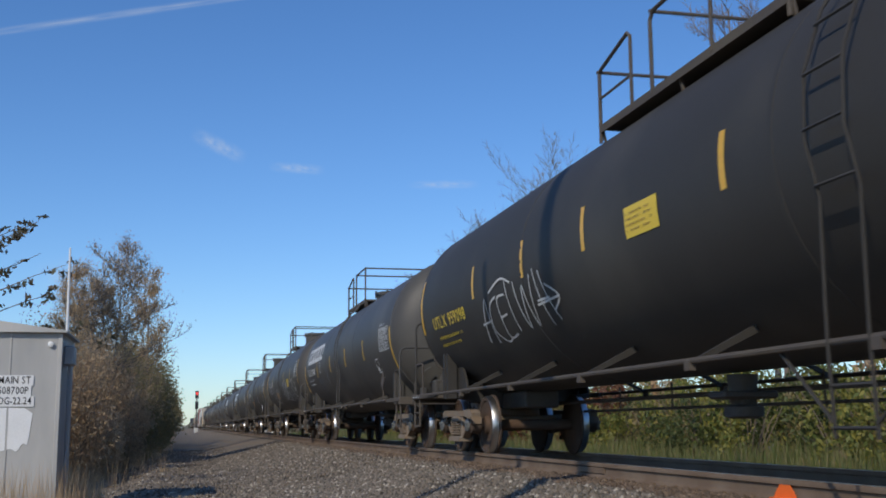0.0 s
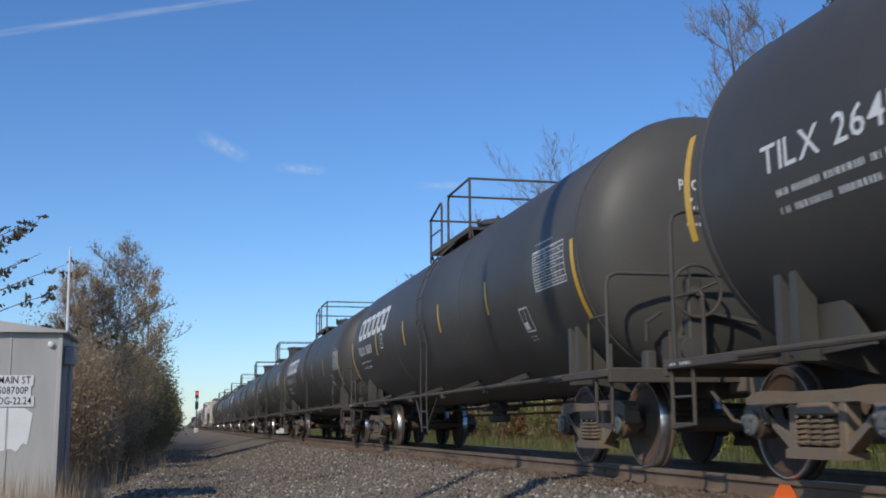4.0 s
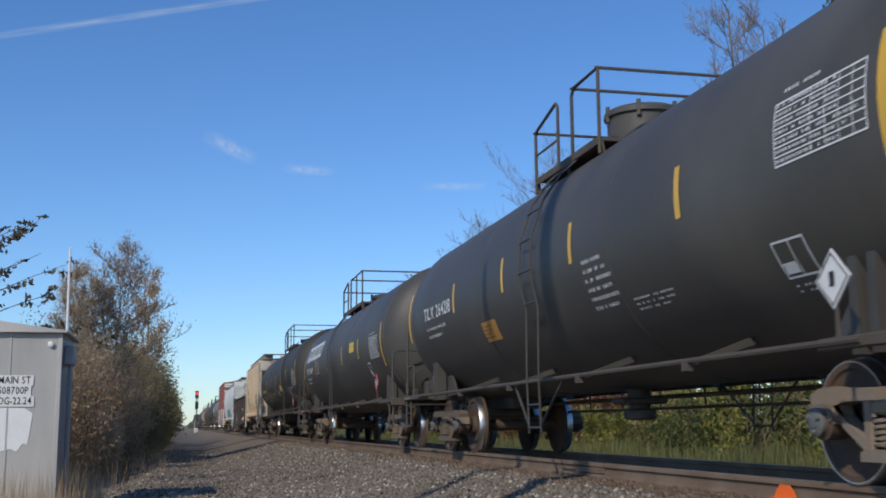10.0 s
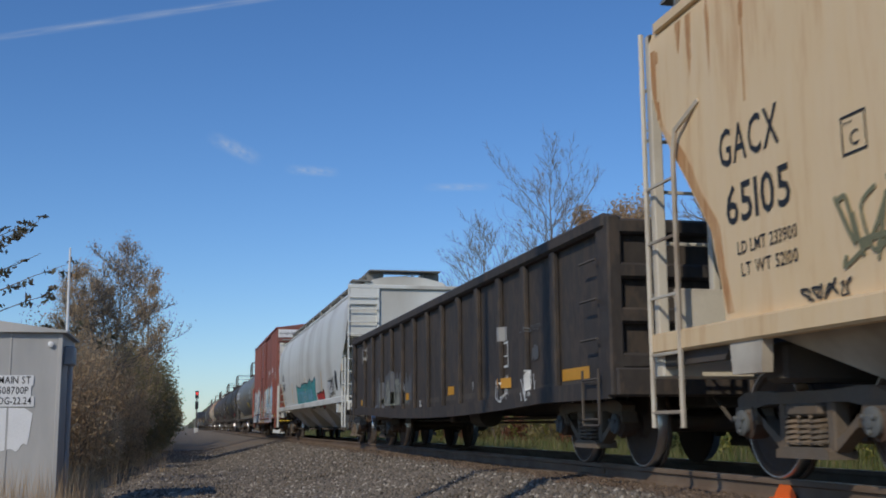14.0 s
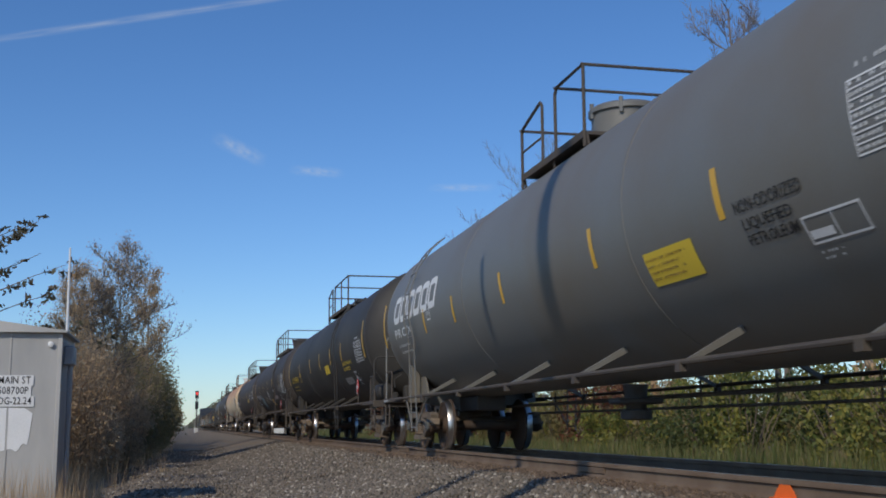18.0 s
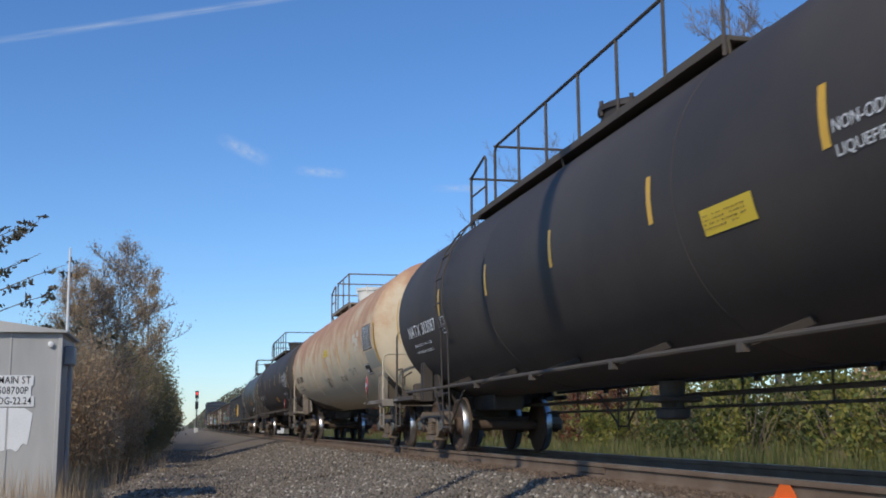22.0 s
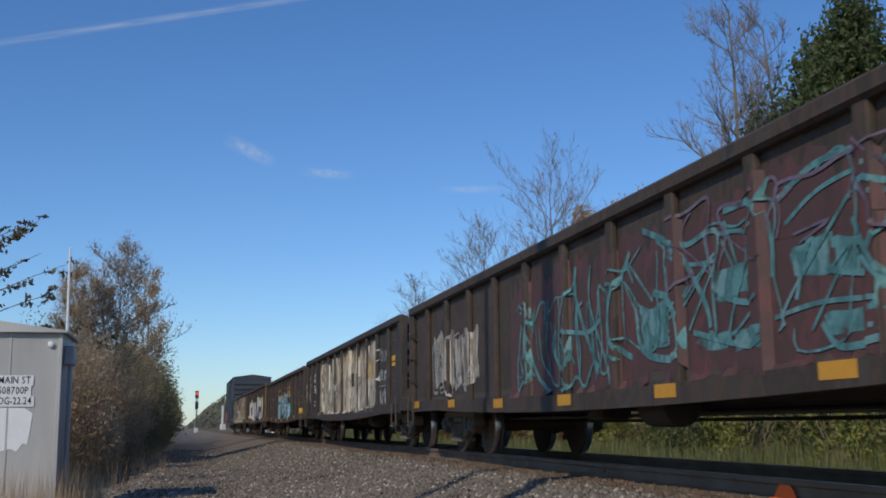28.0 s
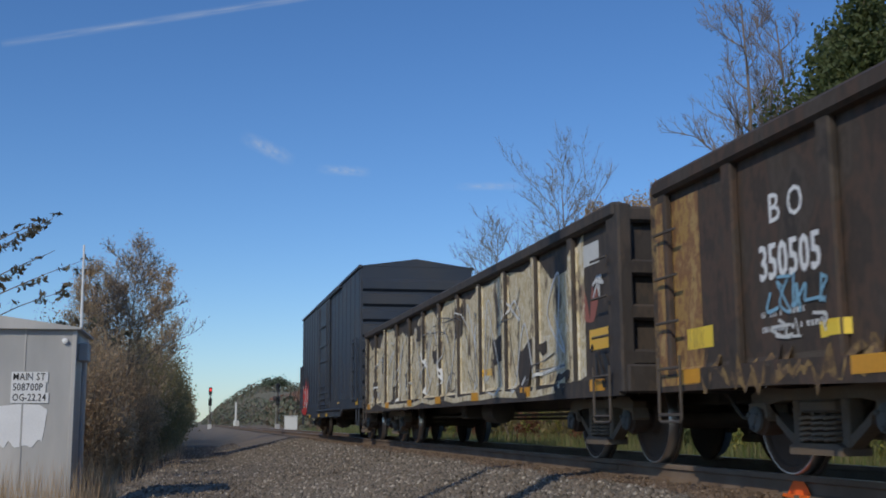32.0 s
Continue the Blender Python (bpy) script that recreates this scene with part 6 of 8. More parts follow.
hopper(252.6, 274.45, "pale_grey_covered_hopper", "pale grey round-sided covered hopper with teal graffiti", M_WHITEH, M_WHITEH, True, "OCPX", "61491", 4, top=4.2, seed=15, loads=("LD LMT 196800", "LT WT 66200"), fills=[(3.2, 1.0, 1.9, .55, 3, M_RED, M_BLACKP), (-2.9, 1.05, 6.0, .95, 5, M_TEAL, M_BLACKP), (-2.3, 1.25, 4.6, .5, 5, M_SKYB, M_TEAL), (6.2, 1.3, 1.2, .5, 3, M_GRAFW, M_BLACKP)], tags=[(6.6, 1.5, 1.4, .45, 4, M_BLACKP, .025)])
M_WASH = blend_paint("pale_layered_graffiti", [(.3, .18, .15), (.5, .62, .56), (.7, .7, .63), (.52, .64, .62), (.72, .71, .64), (.55, .5, .56), (.58, .6, .48), (.3, .2, .16)], 3.4, (1, 1, .3))
M_DOORWASH = blend_paint("stained_graffiti", [(.2, .1, .075), (.5, .45, .33), (.28, .17, .11), (.6, .56, .44), (.3, .17, .11), (.42, .46, .38)], 2.6, (1, 1, 1.6))
M_WHITEWASH = blend_paint("chalky_white_letters", [(.48, .56, .5), (.66, .65, .56), (.52, .6, .57), (.7, .69, .6), (.6, .6, .56)], 2.5, (1, 1, .4), sharp=.2)
M_BLUEWASH = blend_paint("light_blue_letters", [(.26, .42, .54), (.42, .6, .68), (.34, .5, .6), (.54, .65, .68)], 1.8, (1, 1, .4), sharp=.1)
M_LILACWASH = blend_paint("lilac_graffiti", [(.2, .13, .12), (.34, .33, .45), (.6, .6, .55), (.38, .5, .54), (.45, .4, .5), (.28, .24, .27), (.55, .57, .55)], 3.2, (1, 1, .6), sharp=.35)
box_car(274.6, 291.4, "red_boxcar", "oxide red boxcar with pale graffiti along its lower side", M_BOXRED, top=4.9, seed=16, sign=True, ribs=26,
        mural=[(ragged(-7.5, -1.8, .68, 2.1, 2.6, 16, 3), M_WASH, 0), (ragged(-1.85, 1.0, .66, 1.7, 2.15, 8, 4), M_DOORWASH, 0), (ragged(.85, 5.75, .66, 1.3, 1.75, 12, 5), M_LILACWASH, 0),
               ([(1.0, .9), (.88, 1.6), (1.1, 2.1), (1.6, 2.32), (2.05, 2.25), (2.3, 1.9), (2.1, 1.3), (1.7, .9), (1.3, 1.3)], M_WHITEWASH, .035), ([(2.1, 1.0), (2.25, 1.7), (2.3, 2.2), (2.65, 2.3), (2.85, 1.9), (2.75, 1.2), (2.5, .9)], M_BLUEWASH, .045),
               ([(2.75, 1.3), (2.7, 2.0), (2.95, 2.35), (3.25, 2.42), (3.6, 2.2), (3.5, 1.6), (3.3, 1.2), (3.0, 1.05)], M_WHITEWASH, .05), ([(3.8, .95), (3.75, 1.7), (3.95, 2.15), (4.25, 2.3), (4.6, 2.1), (4.5, 1.7), (4.3, 1.5), (4.5, 1.2), (4.2, .95)], M_WHITEWASH, .05),
               ([(3.3, 1.0), (3.45, 1.5), (3.85, 1.6), (4.2, 1.35), (4.0, 1.05), (3.6, .9)], M_BLUEWASH, .04), ([(4.45, 1.45), (4.42, 2.0), (4.46, 2.33), (4.6, 2.36), (5.65, 2.3), (5.82, 2.2), (5.8, 1.6), (5.7, 1.4), (5.4, 1.36), (5.35, .9), (4.95, .86), (4.9, 1.38)], M_BLUEWASH, .05),
               ([(5.8, .9), (5.9, 1.25), (6.3, 1.1), (6.7, 1.0), (6.6, .88)], M_WHITEWASH, 0)],
        strokes=[([(2.05, .72), (2.2, 1.2), (2.32, 1.62)], M_BLACKP, .05), ([(2.28, 1.55), (2.6, 1.72), (2.75, 1.5), (2.4, 1.2), (2.85, .72)], M_BLACKP, .045), ([(2.95, .72), (3.1, 1.25), (3.25, 1.6), (3.5, 1.45), (3.35, 1.15), (3.75, .72)], M_BLACKP, .045), ([(2.55, 1.9), (2.9, 1.45), (3.2, 1.75)], M_SKYB, .16), ([(3.3, 1.05), (3.7, 1.2), (4.1, 1.0)], M_LILAC, .2), ([(2.1, .95), (2.6, .85), (3.1, .9)], M_LILAC, .18), ([(4.3, .9), (4.7, 1.05), (5.2, .9)], M_LILAC, .2), ([(1.25, 1.25), (1.5, 1.6), (1.9, 1.75)], M_MINT, .12), ([(1.15, 1.7), (1.3, 2.05), (1.6, 2.15)], M_BLUEWASH, .12), ([(2.9, 1.9), (3.05, 2.2), (3.3, 2.25)], M_BLUEWASH, .14), ([(4.0, 1.2), (3.95, 1.6), (4.1, 2.0)], M_BLUEWASH, .12), ([(4.6, 1.6), (4.9, 1.7), (5.3, 1.62), (5.65, 1.7)], M_SKYB, .1), ([(5.0, .9), (5.1, 1.2), (5.2, 1.5)], M_SKYB, .12), ([(2.4, 1.2), (2.5, 1.7), (2.55, 2.1)], M_SKYB, .1), ([(1.2, 1.1), (1.5, 1.4), (1.75, 1.15), (1.95, .85)], M_BLACKP, .06), ([(1.3, .8), (1.6, 1.0), (1.9, 1.35), (2.0, 1.6)], M_BLACKP, .03), ([(2.3, 1.5), (2.6, 1.25), (2.75, .85)], M_BLACKP, .03), ([(3.0, 1.9), (3.1, 1.5), (3.35, 1.3)], M_BLACKP, .05), ([(3.2, 1.9), (3.45, 1.8)], M_BLACKP, .1),
                 ([(4.05, 1.75), (4.3, 1.85), (4.45, 1.65), (4.2, 1.5)], M_BLACKP, .08), ([(4.6, 1.1), (4.8, 1.4), (4.7, .9)], M_BLACKP, .06), ([(5.45, 1.2), (5.6, 1.0), (5.7, 1.25), (5.75, .95)], M_BLACKP, .03), ([(1.0, .78), (2.5, .86), (4.0, .8)], M_BLACKP, .025)],
        tags=[(-7.3, .8, 5.2, 1.5, 12, M_GRAFW, .05), (-7.2, .8, 5.2, 1.3, 8, M_DULL, .022), (-7.2, .8, 5.2, 1.5, 8, M_BOXRED, .03), (-7.3, .8, 5.3, 1.3, 8, M_MINT, .06), (1.1, .75, 4.5, .7, 8, M_DULL, .02), (-1.7, .8, 2.6, 1.2, 8, M_MINT, .04), (-1.6, 1.8, 2.3, .5, 8, M_DULL, .045), (1.0, .75, 4.5, .6, 9, M_GRAFW, .04), (6.95, 2.5, .6, .5, 4, M_GRAFW, .012), (-6.8, 1.8, 1.6, .5, 5, M_LILAC, .05)])
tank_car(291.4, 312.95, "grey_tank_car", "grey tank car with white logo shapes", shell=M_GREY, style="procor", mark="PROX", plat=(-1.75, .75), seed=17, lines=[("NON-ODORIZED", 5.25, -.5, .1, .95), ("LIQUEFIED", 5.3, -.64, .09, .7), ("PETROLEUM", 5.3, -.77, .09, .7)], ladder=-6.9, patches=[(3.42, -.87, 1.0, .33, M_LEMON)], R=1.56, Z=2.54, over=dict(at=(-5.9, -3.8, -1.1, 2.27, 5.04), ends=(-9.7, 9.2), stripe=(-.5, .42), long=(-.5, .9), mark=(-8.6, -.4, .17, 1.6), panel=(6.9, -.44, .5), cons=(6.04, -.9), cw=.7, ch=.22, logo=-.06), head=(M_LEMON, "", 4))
tank_car(312.95, 334.2, "black_tank_car", "black tank car with yellow stencils and a red placard", shell=M_DARKTANK, style=U, mark="UTLX", number="959824", mark_mat=M_LEMON, plat=(-1.7, 2.6), seed=18, placard=M_RED, ladder=4.12, patches=[(1.42, -.6, .95, .25, M_LEMON), (4.5, -1.07, 1.2, .2, M_DUSTY)], over=dict(at=(-5.55, -2.2, .4, 2.9, 5.1), ends=(-9.3, 8.75), stripe=(-.38, .46), long=(-.53, .88), mark=(-8.35, -.5, .2, 2.1), panel=(7.4, -.57, .5), cons=(6.3, -1.02), cw=.45, ch=.26, plate=[(-5.5, -.55, .3, .26)]), lines=[("LIQUEFIED PETROLEUM GAS", 5.05, -.53, .09, 1.6), ("NON-ODORIZED", 5.05, -.68, .09, 1.1)], placard_at=7.79, head=(M_LEMON, "UTLX", 5), R=1.56, Z=2.55)
tank_car(334.2, 354.65, "faded_tank_car", "faded brown-black tank car covered with pale tags", shell=M_BROWNBLACK, style="plain", mark="GATX", number="280295", plat=(-1.8, 4.6), seed=19, placard=M_RED, placard_at=7.36, ladder=4.72,
         graf=[(-5.2, -1.3, 1.35, .85, 9, M_MINT, .032), (-5.1, -1.2, 1.2, .7, 6, M_SKYB, .03), (-2.6, -1.05, 1.3, .45, 8, M_PALE, .022), (-.65, -.9, 1.25, .5, 9, M_GRAFW, .022), (1.3, -.95, .8, .4, 4, M_TEALFADE, .04), (5.1, -.66, 2.0, .4, 9, M_DUSTY, .035), (7.0, -.75, 2.0, .5, 6, M_GRAFW, .045)], patches=[(.6, -1.15, .72, .32, M_YELLOW), (2.48, -.87, 1.75, .16, M_PALEPINK)], rail=1.09, over=dict(at=(-5.8, -2.95, -.12, 2.69, 6.3), ends=(-8.85, 8.8), stripe=(-.29, .42), long=(-.66, .9), mark=(-8.2, -.64, .2, 2.2), panel=(7.25, -.45, .5), cons=(5.72, -1.01), cw=.66, ch=.26, plate=[(-5.75, -.62, .3, .26)]), lines=[("NON-ODORIZED", 2.9, -.5, .11, 1.25)], R=1.56, Z=2.55)
tank_car(354.65, 376.1, "faded_tank_car", "faded black tank car with a long roof walkway", shell=M_BROWNBLACK, style="plain", mark="NATX", number="303087", plat=(-5.7, 3.2), seed=20, lines=[("NON-ODORIZED", 5.6, -.18, .09, 1.05), ("LIQUEFIED", 5.6, -.34, .08, .65)], placard=M_RED, placard_at=8.07, ladder=-5.46, patches=[(3.6, -.54, .85, .22, M_LEMON)], R=1.54, Z=2.5, rail=1.075, over=dict(at=(-5.85, -2.95, -.14, 2.67, 5.5), ends=(-9.43, 9.1), stripe=(-.26, .44), long=(-.46, .9), mark=(-8.5, -.45, .21, 2.2), panel=(7.8, -.42, .48), cons=(6.3, -.95), cw=.5, ch=.26, plate=[(-5.86, -.56, .25, .28)]))
tank_car(376.1, 396.9, "beige_tank_car", "beige tank car stained with rust along its top", shell=M_BEIGE, style="plain", mark="GATX", number="208892", mark_b=-.58, mark_mat=M_BLACKP, plat=(-2.4, 1.4), seed=21, placard=M_RED, placard_at=7.76, ladder=None, frame_mat=M_PALEFRAME,
         graf=[(-.55, -1.05, 1.2, .35, 5, M_BLACKP, .015), (2.4, -1.0, 1.2, .2, 5, M_BLACKP, .014), (4.1, -.9, 1.3, .25, 4, M_BLACKP, .012)], patches=[(.26, -.12, .86, .2, M_LEMON)], blanks=[(7.36, -.4, 1.2, .56, M_BLACKP), (7.5, -.85, 1.5, .42, M_PATCHGREY), (6.84, -.97, .66, .27, M_BLACKP), (5.9, -.1, .45, .2, M_CREAMEND), (6.3, -.22, .42, .2, M_CREAMEND), (6.1, -.32, .3, .14, M_CREAMEND), (6.6, .0, .3, .15, M_CREAMEND)], dirt_shade=True, R=1.57, Z=2.57, rail=1.07, over=dict(at=(-3.4, -.1, 1.71, 3.34, 5.15), ends=(-9.1, 8.95), stripe=(-.46, .44), long=(-.8, .95), mark=(-8.13, -.5, .2, 2.1), panel=(7.4, -.37, .5), cons=(6.86, -.95), cw=.62, ch=.24))
tank_car(396.9, 417.25, "faded_tank_car", "faded brown-black tank car with a long roof walkway", shell=M_BROWNBLACK, style="plain", mark="GATX", number="200711", plat=(-6.2, 1.8), seed=22, placard=M_RED, placard_at=7.55, ladder=-5.05, rail=1.1, over=dict(at=(-6.2, -3.05, -.2, 2.75, 5.45), ends=(-9.0, 8.65), stripe=(-.27, .44), long=(-.62, .92), mark=(-7.76, -.72, .2, 2.05), panel=(7.2, -.48, .5), cons=(5.88, -1.12), cw=.75, ch=.2, plate=[(-4.85, -.76, .4, .24)]), patches=[(1.35, -1.05, .95, .24, M_ORANGE)], lines=[("LIQUEFIED", 6.3, -.1, .11, .8), ("PETROLEUM", 6.3, -.25, .11, .85), ("GAS", 6.55, -.4, .11, .35), ("NON-ODORIZED", 6.0, -.82, .11, 1.15)], R=1.56, Z=2.55)
tank_car(417.25, 434.3, "black_tank_car", "black tank car with a white placard and yellow notice", style="till", mark="TILX", number="260739", plat=(-1.3, 1.1), seed=23, ladder=-2.6, placard=M_WHITE, placard_at=6.21, patches=[(1.93, -.72, .95, .26, M_ORANGE)], over=dict(at=(-4.9, -2.07, .78, 3.25), ends=(-6.9, 6.95), stripe=(-.56, .44), long=(-.75, .9), mark=(-6.4, -.6, .2, 1.9), panel=(5.2, -.54, .5), text=(-.4, -1.1)), head=(M_WHITE, "", 4), R=1.53, Z=2.44)
gondola(434.3, 452.6, "blue_black_gondola", "blue-black gondola with white marks and yellow stripes", M_GONBLUE, top=2.75, mark="JTIX", number="40960", seed=24, mark_at=-6.68, stripes=(-7.65, -4.4, 0, 4.4, 7.6))
T = M_TEALMIX
gondola(452.6, 470.5, "brown_gondola", "rusty brown gondola covered with faded teal graffiti", M_GONBROWN, top=2.6, seed=25, sag=.1, sheets=[(-2.2, 8.0, .78, 2.36, M_MAROON, 30)], loops=[(-1.9, .85, 3.4, 1.2, 6, T, .035), (1.4, .95, 2.2, 1.25, 2, T, .045), (3.4, .9, 4.2, 1.4, 4, T, .04), (2.6, 1.5, 4.8, .8, 5, M_LILACMIX, .03), (-6.8, .95, 2.9, 1.0, 6, M_DUSTY, .05)],
        fills=[(-6.7, 1.0, 2.9, .95, 6, M_PALEMIX, None), (3.4, 1.4, .75, .3, 1, T, None), (4.7, 1.35, .9, .35, 2, T, None), (5.0, .95, 2.6, .22, 4, T, None), (3.2, 1.02, 1.1, .18, 2, T, None), (1.95, 1.1, .8, .5, 1, T, None), (2.2, 1.6, 1.0, .5, 2, M_MAROON, None), (4.5, 1.7, 1.4, .4, 2, M_MAROON, None), (-1.0, 1.2, 1.0, .9, 2, M_MAROON, None)],
        strokes=[([(-1.2, 1.79), (-1.4, 1.46), (-1.1, 1.05), (-.6, .81)], T, .07), ([(-.4, 1.5), (-.5, 1.29), (.1, .84)], T, .06), ([(-.3, 1.51), (.6, 1.41), (1.0, 1.52)], T, .05), ([(.3, 2.15), (.3, 1.79), (.9, .96)], T, .07),
                 ([(1.8, 2.08), (1.4, 1.66), (1.4, 1.25), (1.8, 1.07)], T, .06), ([(2.1, 2.24), (2.8, 1.96), (3.3, 1.46), (3.4, 1.22)], T, .06), ([(1.9, 1.61), (2.0, 1.17), (2.4, 1.03), (2.9, 1.06), (2.8, 1.47), (2.3, 1.63)], T, .07)] +
                [([(3.5, 1.62), (3.6, 1.46), (4.1, 1.36), (4.1, 1.61)], T, .05), ([(3.7, 2.12), (4.2, 2.09), (4.4, 1.81), (4.4, 1.5)], T, .06), ([(4.5, 2.04), (5.0, 2.19), (5.5, 2.19)], T, .05), ([(4.7, 1.3), (4.9, 1.69), (5.1, 1.47), (5.6, 1.37)], T, .05),
                 ([(3.1, 1.2), (4.0, 1.03), (4.3, 1.07)], T, .05), ([(5.0, 1.11), (5.2, .94), (5.7, .96)], T, .05), ([(5.6, 1.5), (6.2, 2.0), (6.8, 1.6), (7.2, 1.1)], T, .06),
                 ([(.75, 2.1), (.7, 1.7), (1.1, 1.1), (1.2, .85)], T, .04), ([(.1, 1.9), (-.1, 1.5), (.2, 1.1)], T, .04), ([(-1.0, 1.6), (-.9, 1.2), (-.5, .95)], T, .04), ([(1.6, 1.95), (1.6, 1.5), (1.65, 1.2)], T, .035),
                 ([(2.4, 2.1), (3.0, 1.8), (3.5, 1.75)], T, .035), ([(2.1, 1.5), (2.2, 1.2), (2.6, 1.15), (2.65, 1.4)], T, .03), ([(3.6, 1.95), (4.0, 1.9), (4.15, 1.7)], T, .035), ([(4.6, 1.85), (5.1, 2.02), (5.9, 2.05), (6.6, 1.9)], T, .035),
                 ([(4.4, 1.2), (5.0, 1.25), (5.8, 1.2)], T, .035), ([(5.4, 1.75), (5.7, 1.35), (6.3, 1.2), (6.9, 1.4)], T, .04), ([(-1.7, 1.7), (-1.8, 1.3), (-1.5, .9)], T, .05)])
gondola(470.5, 487.9, "dark_gondola", "dark gondola with flaking pale graffiti", M_GONDARK, top=2.6, mark="CSXT", number="706", seed=26, tabs=False, sag=.1, sheets=[(-4.97, 5.0, .76, 2.35, M_DRIP, 44), (3.6, 4.9, 1.5, 2.05, M_OCHRE, 5), (7.0, 7.4, 1.65, 1.86, M_YELLOW, 1)], holes=[(-3.2, 1.3, .5, .4), (-.4, 1.3, .45, .4), (1.5, 1.4, .5, .4), (-1.8, 1.4, .4, .4)],
        tags=[(5.3, .9, 1.4, .35, 5, M_GRAFW, .028), (5.5, 1.8, 1.1, .3, 4, M_GRAFW, .022), (5.5, 1.4, .9, .22, 4, M_GRAFW, .02), (-1.5, 1.1, 1.4, .5, 4, M_DUSTY, .035), (2.4, 1.5, 1.6, .5, 5, M_DUSTY, .03), (-8.1, 1.2, 1.2, .9, 3, M_PALE, .05), (3.0, .85, 1.6, .35, 4, M_DUSTY, .025)])
box_ = Decal().outline(5.55, 1.28, .8, .3, .02).rect(5.8, 1.3, .02, .26, 0, 2).rect(6.05, 1.3, .02, .26, 0, 2)
on_side(box_, lambda a, b: (-1.476, -a, b), "chalk_box", M_DUSTY, TRAIN[-1][0], "drawn white box")
gondola(487.9, 506.25, "brown_gondola", "brown gondola with light blue graffiti letters", M_GONBROWN, top=2.53, seed=27, sag=.1, loops=[(-1.8, .8, 5.2, 1.0, 9, M_GONDARK, .04), (-1.7, .85, 5.0, .95, 8, M_SKYB, .05), (-1.5, 1.3, 3.4, .45, 6, M_MINTMIX, .06), (3.6, .85, .9, .7, 2, M_GONDARK, .03), (-1.5, 1.5, 4.8, .5, 6, M_OCHRE, .05)],
        fills=[(-1.8, .78, 5.2, .6, 9, M_MINTMIX, None), (-1.6, 1.25, 3.4, .5, 7, T, None), (3.65, .85, .8, .65, 1, M_GREENP, None), (4.76, 1.5, .76, .75, 1, M_RUSTBROWN, None), (3.57, 1.65, .72, .6, 1, M_RUSTBROWN, None), (2.26, 1.6, .85, .6, 1, M_RUSTBROWN, None)],
        sheets=[(7.2, 7.96, .9, 1.1, M_YELLOW, 1), (4.7, 5.5, 1.29, 1.42, M_RUSTBROWN, 1)],
        strokes=[([(-1.7, 1.6), (-.6, 1.7), (.4, 1.5), (1.2, 1.8), (2.0, 1.5)], M_MINTMIX, .12), ([(-1.6, 1.2), (-.4, 1.3), (.8, 1.1), (2.2, 1.3), (3.2, .9)], M_MINTMIX, .12), ([(-1.4, .85), (-.2, 1.0), (1.0, .8), (2.4, 1.0)], T, .1),
                 ([(-1.3, 1.5), (-1.1, 1.1), (-1.2, .8)], M_GONBROWN, .07), ([(-.5, 1.6), (-.3, 1.2), (-.6, .95)], M_GONBROWN, .06), ([(.2, 1.4), (.4, 1.1), (.3, .82)], M_GONBROWN, .08), ([(.9, 1.55), (1.2, 1.3), (1.0, 1.0)], M_GONBROWN, .06),
                 ([(1.7, 1.4), (1.9, 1.1), (1.8, .8)], M_GONBROWN, .08), ([(2.5, 1.3), (2.7, 1.05), (2.6, .8)], M_GONBROWN, .07), ([(-.9, 1.05), (-.2, 1.12), (.1, 1.0)], M_GONBROWN, .04), ([(.6, 1.28), (1.4, 1.2), (2.2, 1.22)], M_GONBROWN, .04),
                 ([(6.06, 1.75), (6.2, 1.3), (6.35, 1.75), (6.45, 1.3), (6.7, 1.25), (6.6, 1.6)], M_DUSTY, .022)],
        tags=[(-6.4, 1.2, 2.4, .6, 4, M_DULL, .04), (6.0, 1.9, 1.5, .3, 5, M_DULL, .015)])
box_ = Decal().outline(6.94, 1.26, .83, .26, .02).rect(7.2, 1.28, .02, .22, 0, 2).rect(7.45, 1.28, .02, .22, 0, 2)
on_side(box_, lambda a, b: (-1.476, -a, b), "chalk_box", M_DUSTY, TRAIN[-1][0], "drawn white box")
gondola(506.25, 524.1, "brown_gondola", "dark brown gondola with large silver graffiti letters", M_GONBROWN, top=2.63, mark="BO", number="350505", seed=28, sag=.08, end_paint=M_RUSTBROWN, sheets=[(-8.4, -7.66, .75, 2.4, M_RUSTY, 1), (7.75, 8.4, .85, 2.35, M_OCHRE, 3), (7.78, 8.1, 1.02, 1.34, M_YELLOW, 2), (-7.6, -4.0, .7, 1.0, M_RUSTBROWN, 22), (-7.97, -7.48, 1.05, 1.23, M_LEMON, 1), (-5.88, -5.5, 1.0, 1.11, M_LEMON, 1), (.1, 1.25, .74, 1.95, M_LIME, 3)],
        fills=[(-4.2, 1.55, 2.2, .5, 4, M_LIME, None), (2.2, 1.6, 3.8, .5, 6, M_LIME, None), (-4.7, .74, 5.0, 1.22, 5, M_SILVER, M_BLACKP), (1.2, .74, 4.9, 1.3, 5, M_SILVER, M_BLACKP)],
        holes=[(-3.4, .8, .18, .4), (-1.9, 1.0, .25, .25), (2.1, 1.45, .35, .2), (4.2, 1.2, .3, .35)], tags=[(-6.6, 1.2, .95, .3, 5, M_SKYB, .025), (-6.5, 1.02, .8, .16, 3, M_GRAFW, .02), (5.9, 1.2, .6, .5, 3, M_GRAFW, .02)])
M_FLAKE = blend_paint("flaking_cream_paint", [(.07, .05, .04), (.16, .12, .08), (.44, .36, .22), (.62, .54, .37), (.5, .4, .23), (.66, .6, .46), (.55, .45, .26), (.3, .24, .16), (.1, .075, .055)], 2.4, (1, 1, .6), .75, .5)
